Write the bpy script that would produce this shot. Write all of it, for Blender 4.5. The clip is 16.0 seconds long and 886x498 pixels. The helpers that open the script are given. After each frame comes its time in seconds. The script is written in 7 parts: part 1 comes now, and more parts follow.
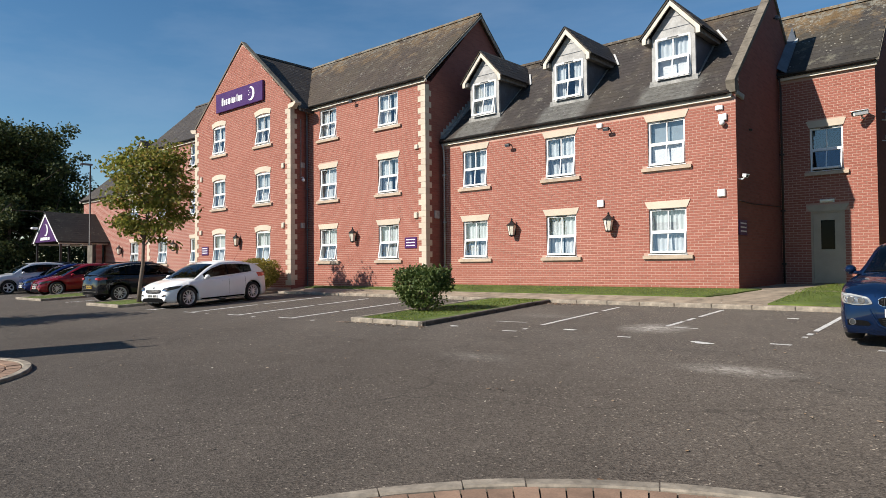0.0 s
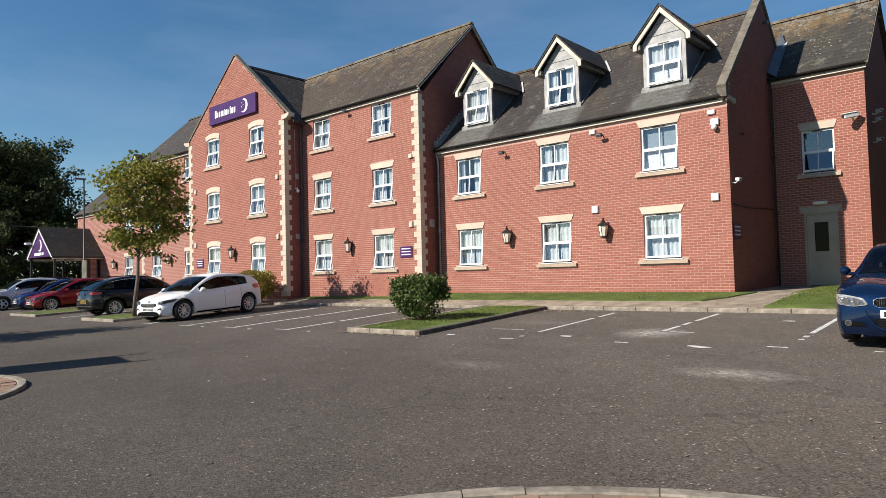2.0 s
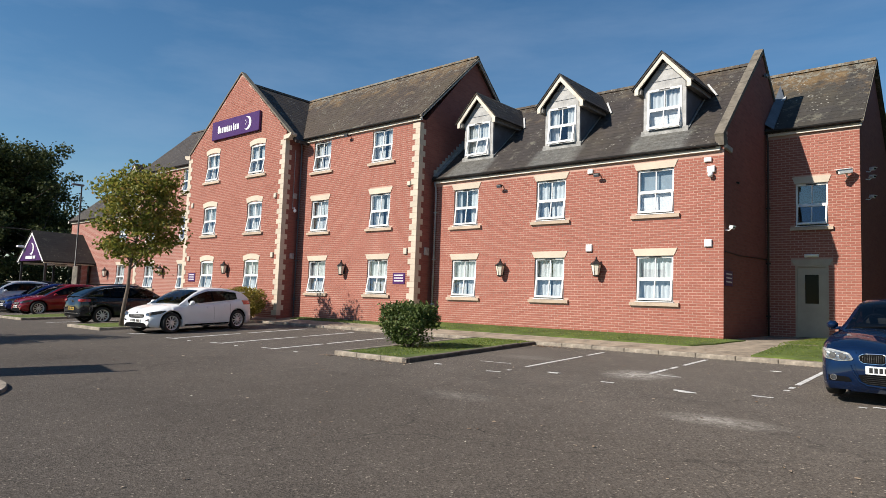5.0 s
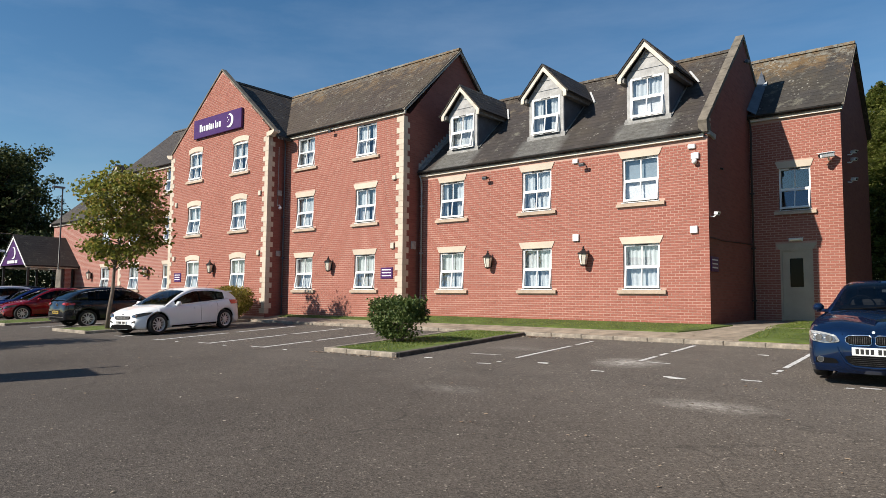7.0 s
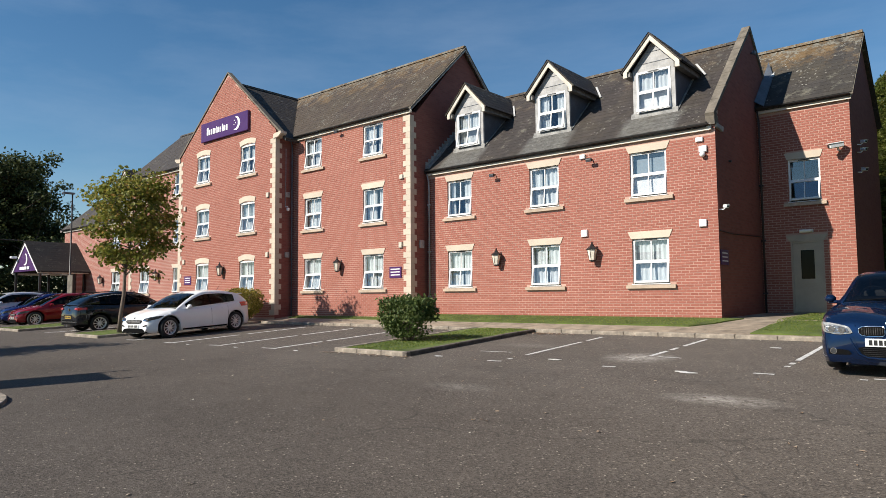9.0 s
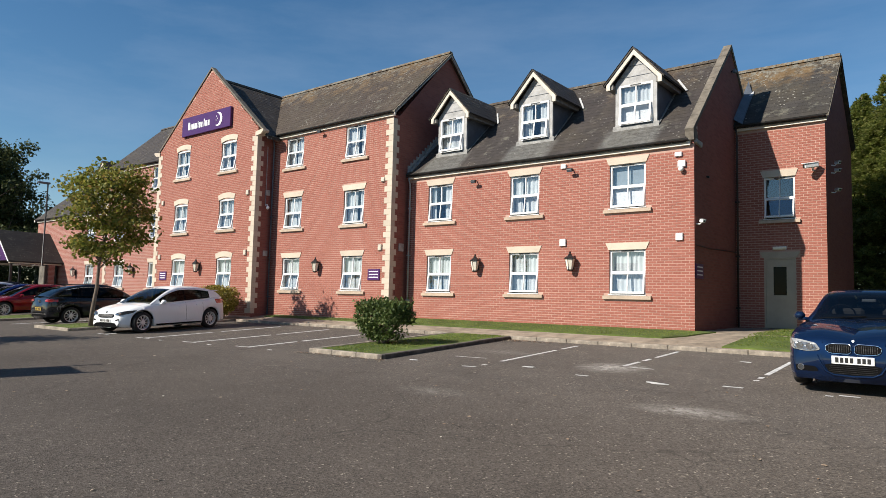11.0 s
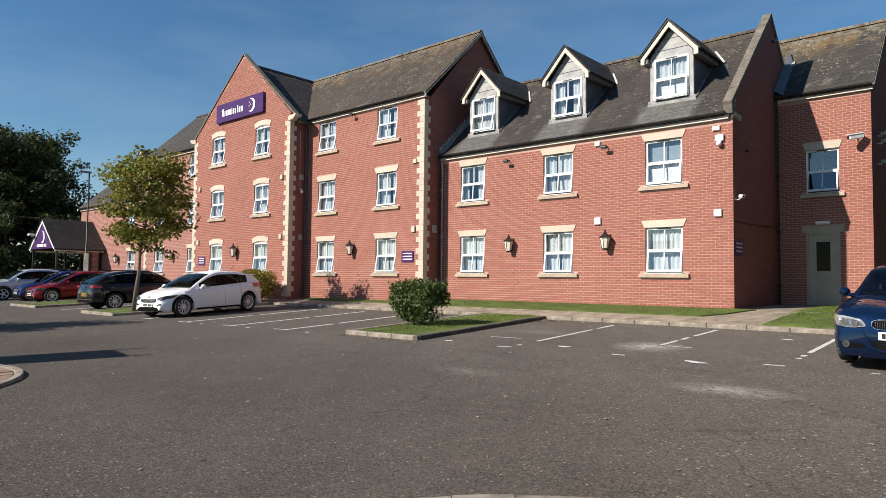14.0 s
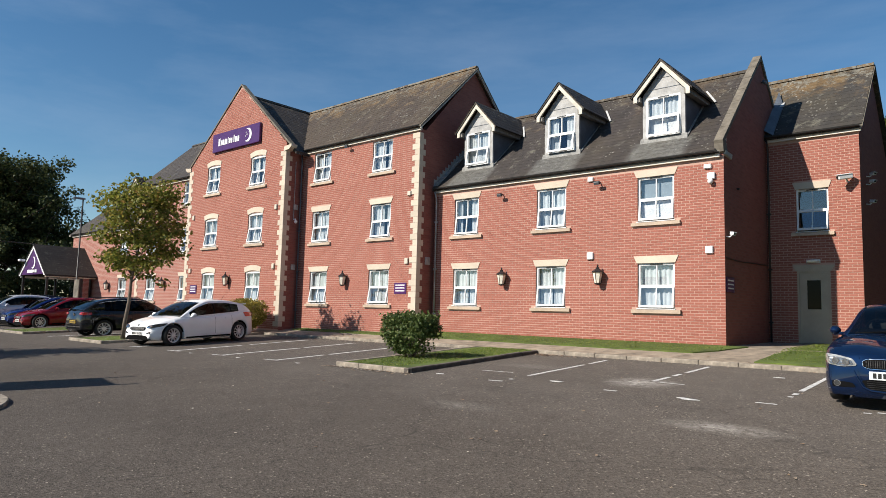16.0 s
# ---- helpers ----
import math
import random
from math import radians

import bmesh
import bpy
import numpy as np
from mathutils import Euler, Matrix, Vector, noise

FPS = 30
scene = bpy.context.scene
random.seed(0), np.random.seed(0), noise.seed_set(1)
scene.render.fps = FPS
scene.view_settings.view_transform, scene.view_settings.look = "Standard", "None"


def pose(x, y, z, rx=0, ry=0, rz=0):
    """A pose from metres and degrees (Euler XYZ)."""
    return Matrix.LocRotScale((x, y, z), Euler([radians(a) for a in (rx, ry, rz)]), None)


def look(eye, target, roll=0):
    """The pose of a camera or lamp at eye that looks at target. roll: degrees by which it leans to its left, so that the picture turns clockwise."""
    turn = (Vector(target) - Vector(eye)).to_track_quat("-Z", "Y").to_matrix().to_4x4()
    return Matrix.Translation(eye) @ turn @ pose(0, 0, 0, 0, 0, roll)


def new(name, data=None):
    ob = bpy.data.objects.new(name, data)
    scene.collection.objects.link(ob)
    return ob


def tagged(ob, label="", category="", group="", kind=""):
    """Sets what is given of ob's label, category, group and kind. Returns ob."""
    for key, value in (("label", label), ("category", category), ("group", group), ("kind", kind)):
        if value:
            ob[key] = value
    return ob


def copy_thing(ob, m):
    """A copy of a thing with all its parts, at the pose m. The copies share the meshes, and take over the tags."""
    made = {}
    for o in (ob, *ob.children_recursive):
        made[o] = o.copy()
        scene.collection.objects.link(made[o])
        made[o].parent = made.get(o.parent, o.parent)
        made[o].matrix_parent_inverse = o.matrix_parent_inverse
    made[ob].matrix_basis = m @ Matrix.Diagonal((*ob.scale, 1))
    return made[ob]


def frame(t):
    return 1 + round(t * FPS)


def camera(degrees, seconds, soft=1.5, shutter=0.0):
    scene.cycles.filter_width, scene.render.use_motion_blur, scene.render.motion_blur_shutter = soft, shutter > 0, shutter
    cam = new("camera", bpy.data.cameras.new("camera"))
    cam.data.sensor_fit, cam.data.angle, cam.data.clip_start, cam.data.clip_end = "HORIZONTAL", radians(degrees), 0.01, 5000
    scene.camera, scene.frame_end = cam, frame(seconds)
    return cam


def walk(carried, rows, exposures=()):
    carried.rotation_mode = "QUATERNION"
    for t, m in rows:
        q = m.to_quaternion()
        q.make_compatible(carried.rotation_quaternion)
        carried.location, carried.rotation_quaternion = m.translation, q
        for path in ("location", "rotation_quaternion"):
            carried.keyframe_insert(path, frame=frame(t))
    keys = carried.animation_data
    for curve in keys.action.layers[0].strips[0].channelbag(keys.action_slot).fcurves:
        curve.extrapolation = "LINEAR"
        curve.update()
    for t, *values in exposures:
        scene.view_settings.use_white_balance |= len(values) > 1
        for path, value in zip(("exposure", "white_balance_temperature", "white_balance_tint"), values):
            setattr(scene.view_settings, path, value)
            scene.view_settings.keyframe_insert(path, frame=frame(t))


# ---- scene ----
# ---- camera ----
cam = camera(66.8, 16.0, soft=0.65)
PATH = [
    (0, (5.889, -18.087, 0.627), (4.557, -16.596, 0.68), -0.5),
    (0.5, (5.889, -18.087, 0.626), (4.576, -16.58, 0.704), -1.1),
    (1, (5.885, -18.082, 0.626), (4.6, -16.55, 0.667), -1.0),
    (1.5, (5.891, -18.086, 0.627), (4.559, -16.596, 0.707), 0.6),
    (2, (5.889, -18.084, 0.628), (4.568, -16.585, 0.706), -1.5),
    (2.5, (5.894, -18.09, 0.628), (4.61, -16.559, 0.707), -1.4),
    (3, (5.897, -18.092, 0.628), (4.615, -16.56, 0.723), -1.5),
    (3.5, (5.909, -18.105, 0.629), (4.599, -16.602, 0.796), 1.0),
    (4, (5.9, -18.095, 0.628), (4.614, -16.576, 0.83), 3.0),
    (4.2, (5.927, -18.117, 0.626), (4.636, -16.602, 0.819), 2.9),
    (6.3, (5.903, -18.095, 0.63), (4.619, -16.568, 0.765), 0.7),
    (6.5, (5.895, -18.087, 0.629), (4.63, -16.544, 0.763), 0.2),
    (7, (5.898, -18.09, 0.629), (4.623, -16.557, 0.774), 0.5),
    (7.5, (5.902, -18.094, 0.63), (4.629, -16.558, 0.775), 0.1),
    (8, (5.897, -18.088, 0.629), (4.608, -16.566, 0.775), -1.6),
    (8.5, (5.896, -18.088, 0.629), (4.603, -16.57, 0.771), -1.2),
    (10.8, (5.929, -18.101, 0.628), (4.665, -16.559, 0.781), 1.7),
    (11, (5.932, -18.101, 0.626), (4.684, -16.545, 0.78), 1.4),
    (11.5, (5.931, -18.101, 0.624), (4.714, -16.523, 0.795), 1.7),
    (12, (5.928, -18.099, 0.624), (4.739, -16.5, 0.796), 2.2),
    (12.5, (5.924, -18.092, 0.627), (4.727, -16.498, 0.781), 1.8),
    (13, (5.923, -18.09, 0.626), (4.735, -16.488, 0.775), 2.6),
    (13.5, (5.928, -18.09, 0.627), (4.696, -16.519, 0.744), 1.1),
    (14, (5.92, -18.092, 0.626), (4.595, -16.597, 0.722), 0.6),
    (14.5, (5.915, -18.092, 0.631), (4.576, -16.609, 0.731), 0.9),
    (15, (5.926, -18.098, 0.627), (4.587, -16.618, 0.753), 1.2),
    (15.5, (5.92, -18.1, 0.629), (4.598, -16.607, 0.779), 1.3),
    (16, (5.931, -18.104, 0.627), (4.625, -16.602, 0.819), 1.5),
]
walk(cam, [(t, look(eye, target, roll)) for t, eye, target, roll in PATH], exposures=[(0.0, 0.45), (16.0, 0.45)])

# ---- light: clear late-morning sky, sun behind and to the left of the viewer ----
SUN_TO = Vector((-0.40, -0.85, 0.63)).normalized()
world = bpy.data.worlds.new("sky")
scene.world = world
world.use_nodes = True
wn = world.node_tree.nodes
wl = world.node_tree.links
sky = wn.new("ShaderNodeTexSky")
sky.sky_type = "NISHITA"
sky.sun_disc = False
sky.sun_elevation = math.asin(SUN_TO.z)
sky.sun_rotation = math.atan2(SUN_TO.x, SUN_TO.y)
sky.air_density, sky.dust_density, sky.ozone_density = 1.0, 0.0, 2.0
wn["Background"].inputs["Strength"].default_value = 0.077
tone = wn.new("ShaderNodeHueSaturation")
tone.inputs["Hue"].default_value, tone.inputs["Saturation"].default_value = 0.498, 1.25
wl.new(sky.outputs[0], tone.inputs["Color"])
# thin high cirrus
wc, wmap, wnoise, wramp, wmix = wn.new("ShaderNodeTexCoord"), wn.new("ShaderNodeMapping"), wn.new("ShaderNodeTexNoise"), wn.new("ShaderNodeValToRGB"), wn.new("ShaderNodeMix")
wmap.inputs["Scale"].default_value, wmap.inputs["Rotation"].default_value = (1.2, 2.0, 7.0), (0.25, 0.3, 0)
wnoise.inputs["Scale"].default_value, wnoise.inputs["Detail"].default_value, wnoise.inputs["Roughness"].default_value = 1.6, 7, 0.6
wramp.color_ramp.elements[0].position, wramp.color_ramp.elements[1].position = 0.42, 0.8
wramp.color_ramp.elements[1].color = (0.2, 0.2, 0.2, 1)
wmix.data_type = "RGBA"
wl.new(wc.outputs["Generated"], wmap.inputs["Vector"])
wl.new(wmap.outputs[0], wnoise.inputs["Vector"])
wl.new(wnoise.outputs["Fac"], wramp.inputs[0])
wl.new(wramp.outputs[0], wmix.inputs[0])
wl.new(tone.outputs[0], wmix.inputs[6])
wmix.inputs[7].default_value = (4.6, 5.6, 7.2, 1)
wl.new(wmix.outputs[2], wn["Background"].inputs["Color"])
sun_data = bpy.data.lights.new("sun", "SUN")
sun_data.energy, sun_data.angle, sun_data.color = 5.0, radians(0.53), (1.0, 0.93, 0.825)
sun = new("sun", sun_data)
sun.matrix_world = look(SUN_TO * 50, (0, 0, 0))


# ---- mesh helpers ----
class Geo:
    """Collects vertices and faces for one mesh."""

    def __init__(self):
        self.v, self.f = [], []

    def add(self, verts, faces):
        n = len(self.v)
        self.v += [tuple(p) for p in verts]
        self.f += [tuple(n + i for i in f) for f in faces]
        return self

    def box(self, x0, x1, y0, y1, z0, z1, m=None):
        p = [Vector((x, y, z)) for z in (z0, z1) for y in (y0, y1) for x in (x0, x1)]
        if m is not None:
            p = [m @ q for q in p]
        return self.add(p, [(0, 2, 3, 1), (4, 5, 7, 6), (0, 1, 5, 4), (2, 6, 7, 3), (0, 4, 6, 2), (1, 3, 7, 5)])

    def cbox(self, x0, x1, y0, y1, z0, z1, c=0.01, m=None):
        """A box with chamfered edges."""
        bm = bmesh.new()
        bmesh.ops.create_cube(bm, size=1)
        for q in bm.verts:
            q.co = Vector((x0 + (q.co.x + 0.5) * (x1 - x0), y0 + (q.co.y + 0.5) * (y1 - y0), z0 + (q.co.z + 0.5) * (z1 - z0)))
        bmesh.ops.bevel(bm, geom=bm.edges[:], offset=c, segments=1, affect="EDGES")
        bm.verts.index_update()
        vs = [q.co.copy() if m is None else m @ q.co for q in bm.verts]
        self.add(vs, [[q.index for q in f.verts] for f in bm.faces])
        bm.free()
        return self

    def prism(self, poly, off):
        """A flat polygon carried along the vector off."""
        n, off = len(poly), Vector(off)
        a = [Vector(p) for p in poly]
        fs = [tuple(range(n))[::-1], tuple(range(n, 2 * n))]
        fs += [(i, (i + 1) % n, n + (i + 1) % n, n + i) for i in range(n)]
        return self.add(a + [p + off for p in a], fs)

    def tube(self, pts, radii, n=8, cap=True):
        pts = [Vector(p) for p in pts]
        rings = []
        for i, p in enumerate(pts):
            d = (pts[min(i + 1, len(pts) - 1)] - pts[max(i - 1, 0)]).normalized()
            a = d.cross(Vector((0.13, 0.2, 1)) if abs(d.z) < 0.95 else Vector((1, 0.1, 0))).normalized()
            b = d.cross(a)
            r = radii[i] if hasattr(radii, "__len__") else radii
            rings.append([p + r * (math.cos(t) * a + math.sin(t) * b) for t in [2 * math.pi * k / n for k in range(n)]])
        return self.loft(rings, cap=cap)

    def loft(self, rings, closed=True, cap=False):
        n, base = len(rings[0]), len(self.v)
        for r in rings:
            self.v += [tuple(p) for p in r]
        for i in range(len(rings) - 1):
            for k in range(n if closed else n - 1):
                a, b = base + i * n + k, base + i * n + (k + 1) % n
                self.f.append((a, b, b + n, a + n))
        if cap:
            self.f.append(tuple(base + k for k in range(n))[::-1])
            self.f.append(tuple(base + (len(rings) - 1) * n + k for k in range(n)))
        return self

    def mesh(self, name, smooth=False):
        me = bpy.data.meshes.new(name)
        me.from_pydata(self.v, [], self.f)
        bm = bmesh.new()
        bm.from_mesh(me)
        bmesh.ops.recalc_face_normals(bm, faces=bm.faces)
        bm.to_mesh(me)
        bm.free()
        if smooth:
            me.shade_smooth()
        return me

    def raw(self, name):
        me = bpy.data.meshes.new(name)
        me.from_pydata(self.v, [], self.f)
        me.update()
        return me


def thing(name, geo, material, label="", category="", group="", kind="", smooth=False, m=None):
    ob = new(name, geo.mesh(name, smooth) if isinstance(geo, Geo) else geo)
    if material and not ob.data.materials:
        ob.data.materials.append(material)
    if m is not None:
        ob.matrix_world = m
    return tagged(ob, label, category, group, kind)


def empty(name, m, label="", category="", group="", kind=""):
    ob = new(name)
    ob.matrix_world = m
    return tagged(ob, label, category, group, kind)


def part(name, geo, material, parent, label="", smooth=False, m=None, kind=""):
    """One mesh under a thing or under a part, in the parent's own space."""
    me = geo.mesh(name, smooth) if isinstance(geo, Geo) else geo
    ob = new(name, me)
    if material and not me.materials:
        me.materials.append(material)
    ob.parent = parent
    if m is not None:
        ob.matrix_basis = m
    return tagged(ob, label, kind=kind)


# ---- materials ----
def nodes_of(name):
    mt = bpy.data.materials.new(name)
    mt.use_nodes = True
    n, l = mt.node_tree.nodes, mt.node_tree.links
    return mt, n, l, n["Principled BSDF"]


def mixcol(n, l, fac, a, b, blend="MIX"):
    mx = n.new("ShaderNodeMix")
    mx.data_type, mx.blend_type = "RGBA", blend
    for sock, val in ((mx.inputs[0], fac), (mx.inputs[6], a), (mx.inputs[7], b)):
        if hasattr(val, "links"):
            l.new(val, sock)
        elif isinstance(val, (tuple, list)):
            sock.default_value = (*val, 1) if len(val) == 3 else val
        else:
            sock.default_value = val
    return mx.outputs[2]


def noise_tex(n, l, coord, scale, detail=4, rough=0.6, dist=0.0):
    t = n.new("ShaderNodeTexNoise")
    t.inputs["Scale"].default_value, t.inputs["Detail"].default_value = scale, detail
    t.inputs["Roughness"].default_value, t.inputs["Distortion"].default_value = rough, dist
    l.new(coord, t.inputs["Vector"])
    return t.outputs["Fac"]


def ramp(n, l, fac, *stops):
    r = n.new("ShaderNodeValToRGB")
    e = r.color_ramp.elements
    while len(e) < len(stops):
        e.new(0.5)
    for el, (pos, c) in zip(e, stops):
        el.position = pos
        el.color = (*c, 1) if hasattr(c, "__len__") else (c, c, c, 1)
    l.new(fac, r.inputs[0])
    return r.outputs[0]


def bump(n, l, bsdf, height, strength=0.3, distance=0.01):
    b = n.new("ShaderNodeBump")
    b.inputs["Strength"].default_value, b.inputs["Distance"].default_value = strength, distance
    l.new(height, b.inputs["Height"])
    l.new(b.outputs[0], bsdf.inputs["Normal"])


def plain(name, col, rough=0.6, metal=0.0, var=0.18, scale=3.0, fine=45.0, relief=0.15, coat=0.0, spec=0.5, rnd=0.0):
    """A painted or natural surface with stains at one scale and grain at another."""
    mt, n, l, b = nodes_of(name)
    co = n.new("ShaderNodeTexCoord").outputs["Object"]
    big, small = noise_tex(n, l, co, scale), noise_tex(n, l, co, fine, 3)
    c = mixcol(n, l, ramp(n, l, big, (0.3, 0.0), (0.75, 1.0)), tuple(x * (1 - var) for x in col), tuple(min(1, x * (1 + var * 0.6)) for x in col))
    c = mixcol(n, l, 0.35 * min(1, var * 4), c, ramp(n, l, small, (0.25, 0.35), (0.75, 1.0)), "MULTIPLY")
    if rnd:
        o = n.new("ShaderNodeObjectInfo")
        c = mixcol(n, l, rnd, c, ramp(n, l, o.outputs["Random"], (0, 0.45), (1, 1.0)), "MULTIPLY")
    l.new(c, b.inputs["Base Color"])
    b.inputs["Metallic"].default_value = metal
    b.inputs["Specular IOR Level"].default_value = spec
    b.inputs["Coat Weight"].default_value = coat
    b.inputs["Coat Roughness"].default_value = 0.03
    rr = n.new("ShaderNodeMapRange")
    rr.inputs[3].default_value, rr.inputs[4].default_value = max(0.02, rough - 0.08), min(1, rough + 0.08)
    l.new(big, rr.inputs[0])
    l.new(rr.outputs[0], b.inputs["Roughness"])
    if relief:
        bump(n, l, b, small, relief, 0.004)
    return mt


BRICK_COLS = ((0.0, (0.285, 0.096, 0.069)), (0.3, (0.33, 0.117, 0.085)), (0.75, (0.36, 0.131, 0.097)), (1.0, (0.305, 0.106, 0.077)))


def brick_piece(name, single):
    mt, n, l, b = nodes_of(name)
    co = n.new("ShaderNodeNewGeometry")
    pos = co.outputs["Position"]
    rnd = n.new("ShaderNodeObjectInfo").outputs["Random"] if single else co.outputs["Random Per Island"]
    c = ramp(n, l, rnd, *BRICK_COLS)
    big, fine = noise_tex(n, l, pos, 0.45, 5), noise_tex(n, l, pos, 38, 4)
    c = mixcol(n, l, ramp(n, l, big, (0.35, 0.0), (0.75, 0.45)), c, (0.39, 0.155, 0.117))
    c = mixcol(n, l, 0.3, c, ramp(n, l, fine, (0.3, 0.45), (0.7, 1.0)), "MULTIPLY")
    l.new(c, b.inputs["Base Color"])
    b.inputs["Roughness"].default_value = 0.86
    b.inputs["Specular IOR Level"].default_value = 0.25
    bump(n, l, b, fine, 0.35, 0.004)
    return mt


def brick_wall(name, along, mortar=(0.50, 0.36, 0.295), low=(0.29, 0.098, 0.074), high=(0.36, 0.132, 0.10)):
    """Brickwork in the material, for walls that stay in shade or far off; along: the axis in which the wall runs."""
    mt, n, l, b = nodes_of(name)
    pos = n.new("ShaderNodeNewGeometry").outputs["Position"]
    sp = n.new("ShaderNodeSeparateXYZ")
    l.new(pos, sp.inputs[0])
    cb = n.new("ShaderNodeCombineXYZ")
    l.new(sp.outputs[along], cb.inputs[0])
    l.new(sp.outputs["Z"], cb.inputs[1])
    t = n.new("ShaderNodeTexBrick")
    t.inputs["Scale"].default_value = 1.0
    t.inputs["Brick Width"].default_value, t.inputs["Row Height"].default_value = 0.225, 0.075
    t.inputs["Mortar Size"].default_value, t.inputs["Mortar Smooth"].default_value = 0.0075, 0.1
    t.inputs["Color1"].default_value, t.inputs["Color2"].default_value = (*low, 1), (*high, 1)
    t.inputs["Mortar"].default_value = (*mortar, 1)
    l.new(cb.outputs[0], t.inputs["Vector"])
    big, fine = noise_tex(n, l, pos, 0.45, 5), noise_tex(n, l, pos, 38, 4)
    c = mixcol(n, l, 0.3, t.outputs["Color"], ramp(n, l, big, (0.3, 0.6), (0.7, 1.0)), "MULTIPLY")
    c = mixcol(n, l, 0.25, c, ramp(n, l, fine, (0.3, 0.45), (0.7, 1.0)), "MULTIPLY")
    l.new(c, b.inputs["Base Color"])
    b.inputs["Roughness"].default_value = 0.88
    bump(n, l, b, t.outputs["Fac"], -0.4, 0.006)
    return mt


def slate_mat(name, base=(0.057, 0.0475, 0.0435), lichen=0.45, single=False, rust=0.0, ridge=8.4, wash=()):
    mt, n, l, b = nodes_of(name)
    g = n.new("ShaderNodeNewGeometry")
    pos = g.outputs["Position"]
    c = ramp(n, l, n.new("ShaderNodeObjectInfo").outputs["Random"] if single else g.outputs["Random Per Island"], (0.0, tuple(x * 0.88 for x in base)), (0.6, base), (1.0, tuple(x * 1.13 for x in base)))
    big, mid, fine = noise_tex(n, l, pos, 0.35, 6, 0.65), noise_tex(n, l, pos, 2.6, 6, 0.7), noise_tex(n, l, pos, 26, 4)
    sp = n.new("ShaderNodeSeparateXYZ")
    l.new(pos, sp.inputs[0])
    c = mixcol(n, l, ramp(n, l, big, (0.45, 0.0), (0.7, 0.6 * lichen)), c, (0.13, 0.105, 0.06))
    c = mixcol(n, l, ramp(n, l, mid, (0.57, 0.0), (0.70, lichen)), c, (0.24, 0.23, 0.18))
    streak = noise_tex(n, l, pos, 7.0, 5, 0.8)
    c = mixcol(n, l, ramp(n, l, streak, (0.66, 0.0), (0.70, lichen * 0.9)), c, (0.36, 0.35, 0.31))
    # orange and grey lichen, thickest towards the ridge
    hi = n.new("ShaderNodeMapRange")
    hi.inputs[1].default_value, hi.inputs[2].default_value, hi.inputs[3].default_value, hi.inputs[4].default_value = ridge - 2.4, ridge, -0.16, 0.14
    l.new(sp.outputs["Z"], hi.inputs[0])
    ad = n.new("ShaderNodeMath")
    l.new(noise_tex(n, l, pos, 1.3, 6, 0.75), ad.inputs[0])
    l.new(hi.outputs[0], ad.inputs[1])
    c = mixcol(n, l, ramp(n, l, ad.outputs[0], (0.50, 0.0), (0.68, rust)), c, (0.21, 0.13, 0.055))
    ad2 = n.new("ShaderNodeMath")
    l.new(noise_tex(n, l, pos, 4.5, 6, 0.8), ad2.inputs[0])
    l.new(hi.outputs[0], ad2.inputs[1])
    c = mixcol(n, l, ramp(n, l, ad2.outputs[0], (0.58, 0.0), (0.66, min(1.0, rust + lichen * 0.4))), c, (0.23, 0.215, 0.175))
    # small round crusts of white lichen
    dots = n.new("ShaderNodeTexVoronoi")
    dots.inputs["Scale"].default_value = 8.0
    l.new(pos, dots.inputs["Vector"])
    spots = mixcol(n, l, 1.0, ramp(n, l, dots.outputs["Distance"], (0.16, 1.0), (0.26, 0.0)), ramp(n, l, noise_tex(n, l, pos, 0.9, 4, 0.7), (0.50, 0.0), (0.62, lichen)), "MULTIPLY")
    c = mixcol(n, l, spots, c, (0.48, 0.46, 0.40))
    # dark runs down the slope
    stretch = n.new("ShaderNodeMapping")
    stretch.inputs["Scale"].default_value = (2.2, 0.35, 0.35)
    l.new(pos, stretch.inputs["Vector"])
    c = mixcol(n, l, 0.45, c, ramp(n, l, noise_tex(n, l, stretch.outputs[0], 1.0, 5, 0.65), (0.38, 0.55), (0.62, 1.0)), "MULTIPLY")
    # grey wash from the lead under each dormer
    for xc in wash:
        dx, fx = n.new("ShaderNodeMath"), n.new("ShaderNodeMath")
        dx.inputs[1].default_value, fx.operation = -xc, "ABSOLUTE"
        l.new(sp.outputs["X"], dx.inputs[0])
        l.new(dx.outputs[0], fx.inputs[0])
        down = ramp(n, l, fx.outputs[0], (0.72, 1.0), (0.95, 0.0))
        low = n.new("ShaderNodeMapRange")
        low.inputs[1].default_value, low.inputs[2].default_value, low.inputs[3].default_value, low.inputs[4].default_value = 5.75, 5.95, 1.0, 0.0
        l.new(sp.outputs["Z"], low.inputs[0])
        mk = mixcol(n, l, 1.0, mixcol(n, l, 1.0, down, low.outputs[0], "MULTIPLY"), ramp(n, l, noise_tex(n, l, pos, 6.0, 7, 0.75), (0.38, 0.25), (0.66, 0.8)), "MULTIPLY")
        c = mixcol(n, l, mk, c, (0.20, 0.20, 0.185))
    c = mixcol(n, l, 0.4, c, ramp(n, l, fine, (0.3, 0.4), (0.7, 1.0)), "MULTIPLY")
    l.new(c, b.inputs["Base Color"])
    b.inputs["Roughness"].default_value = 0.72
    b.inputs["Specular IOR Level"].default_value = 0.35
    bump(n, l, b, fine, 0.4, 0.006)
    return mt


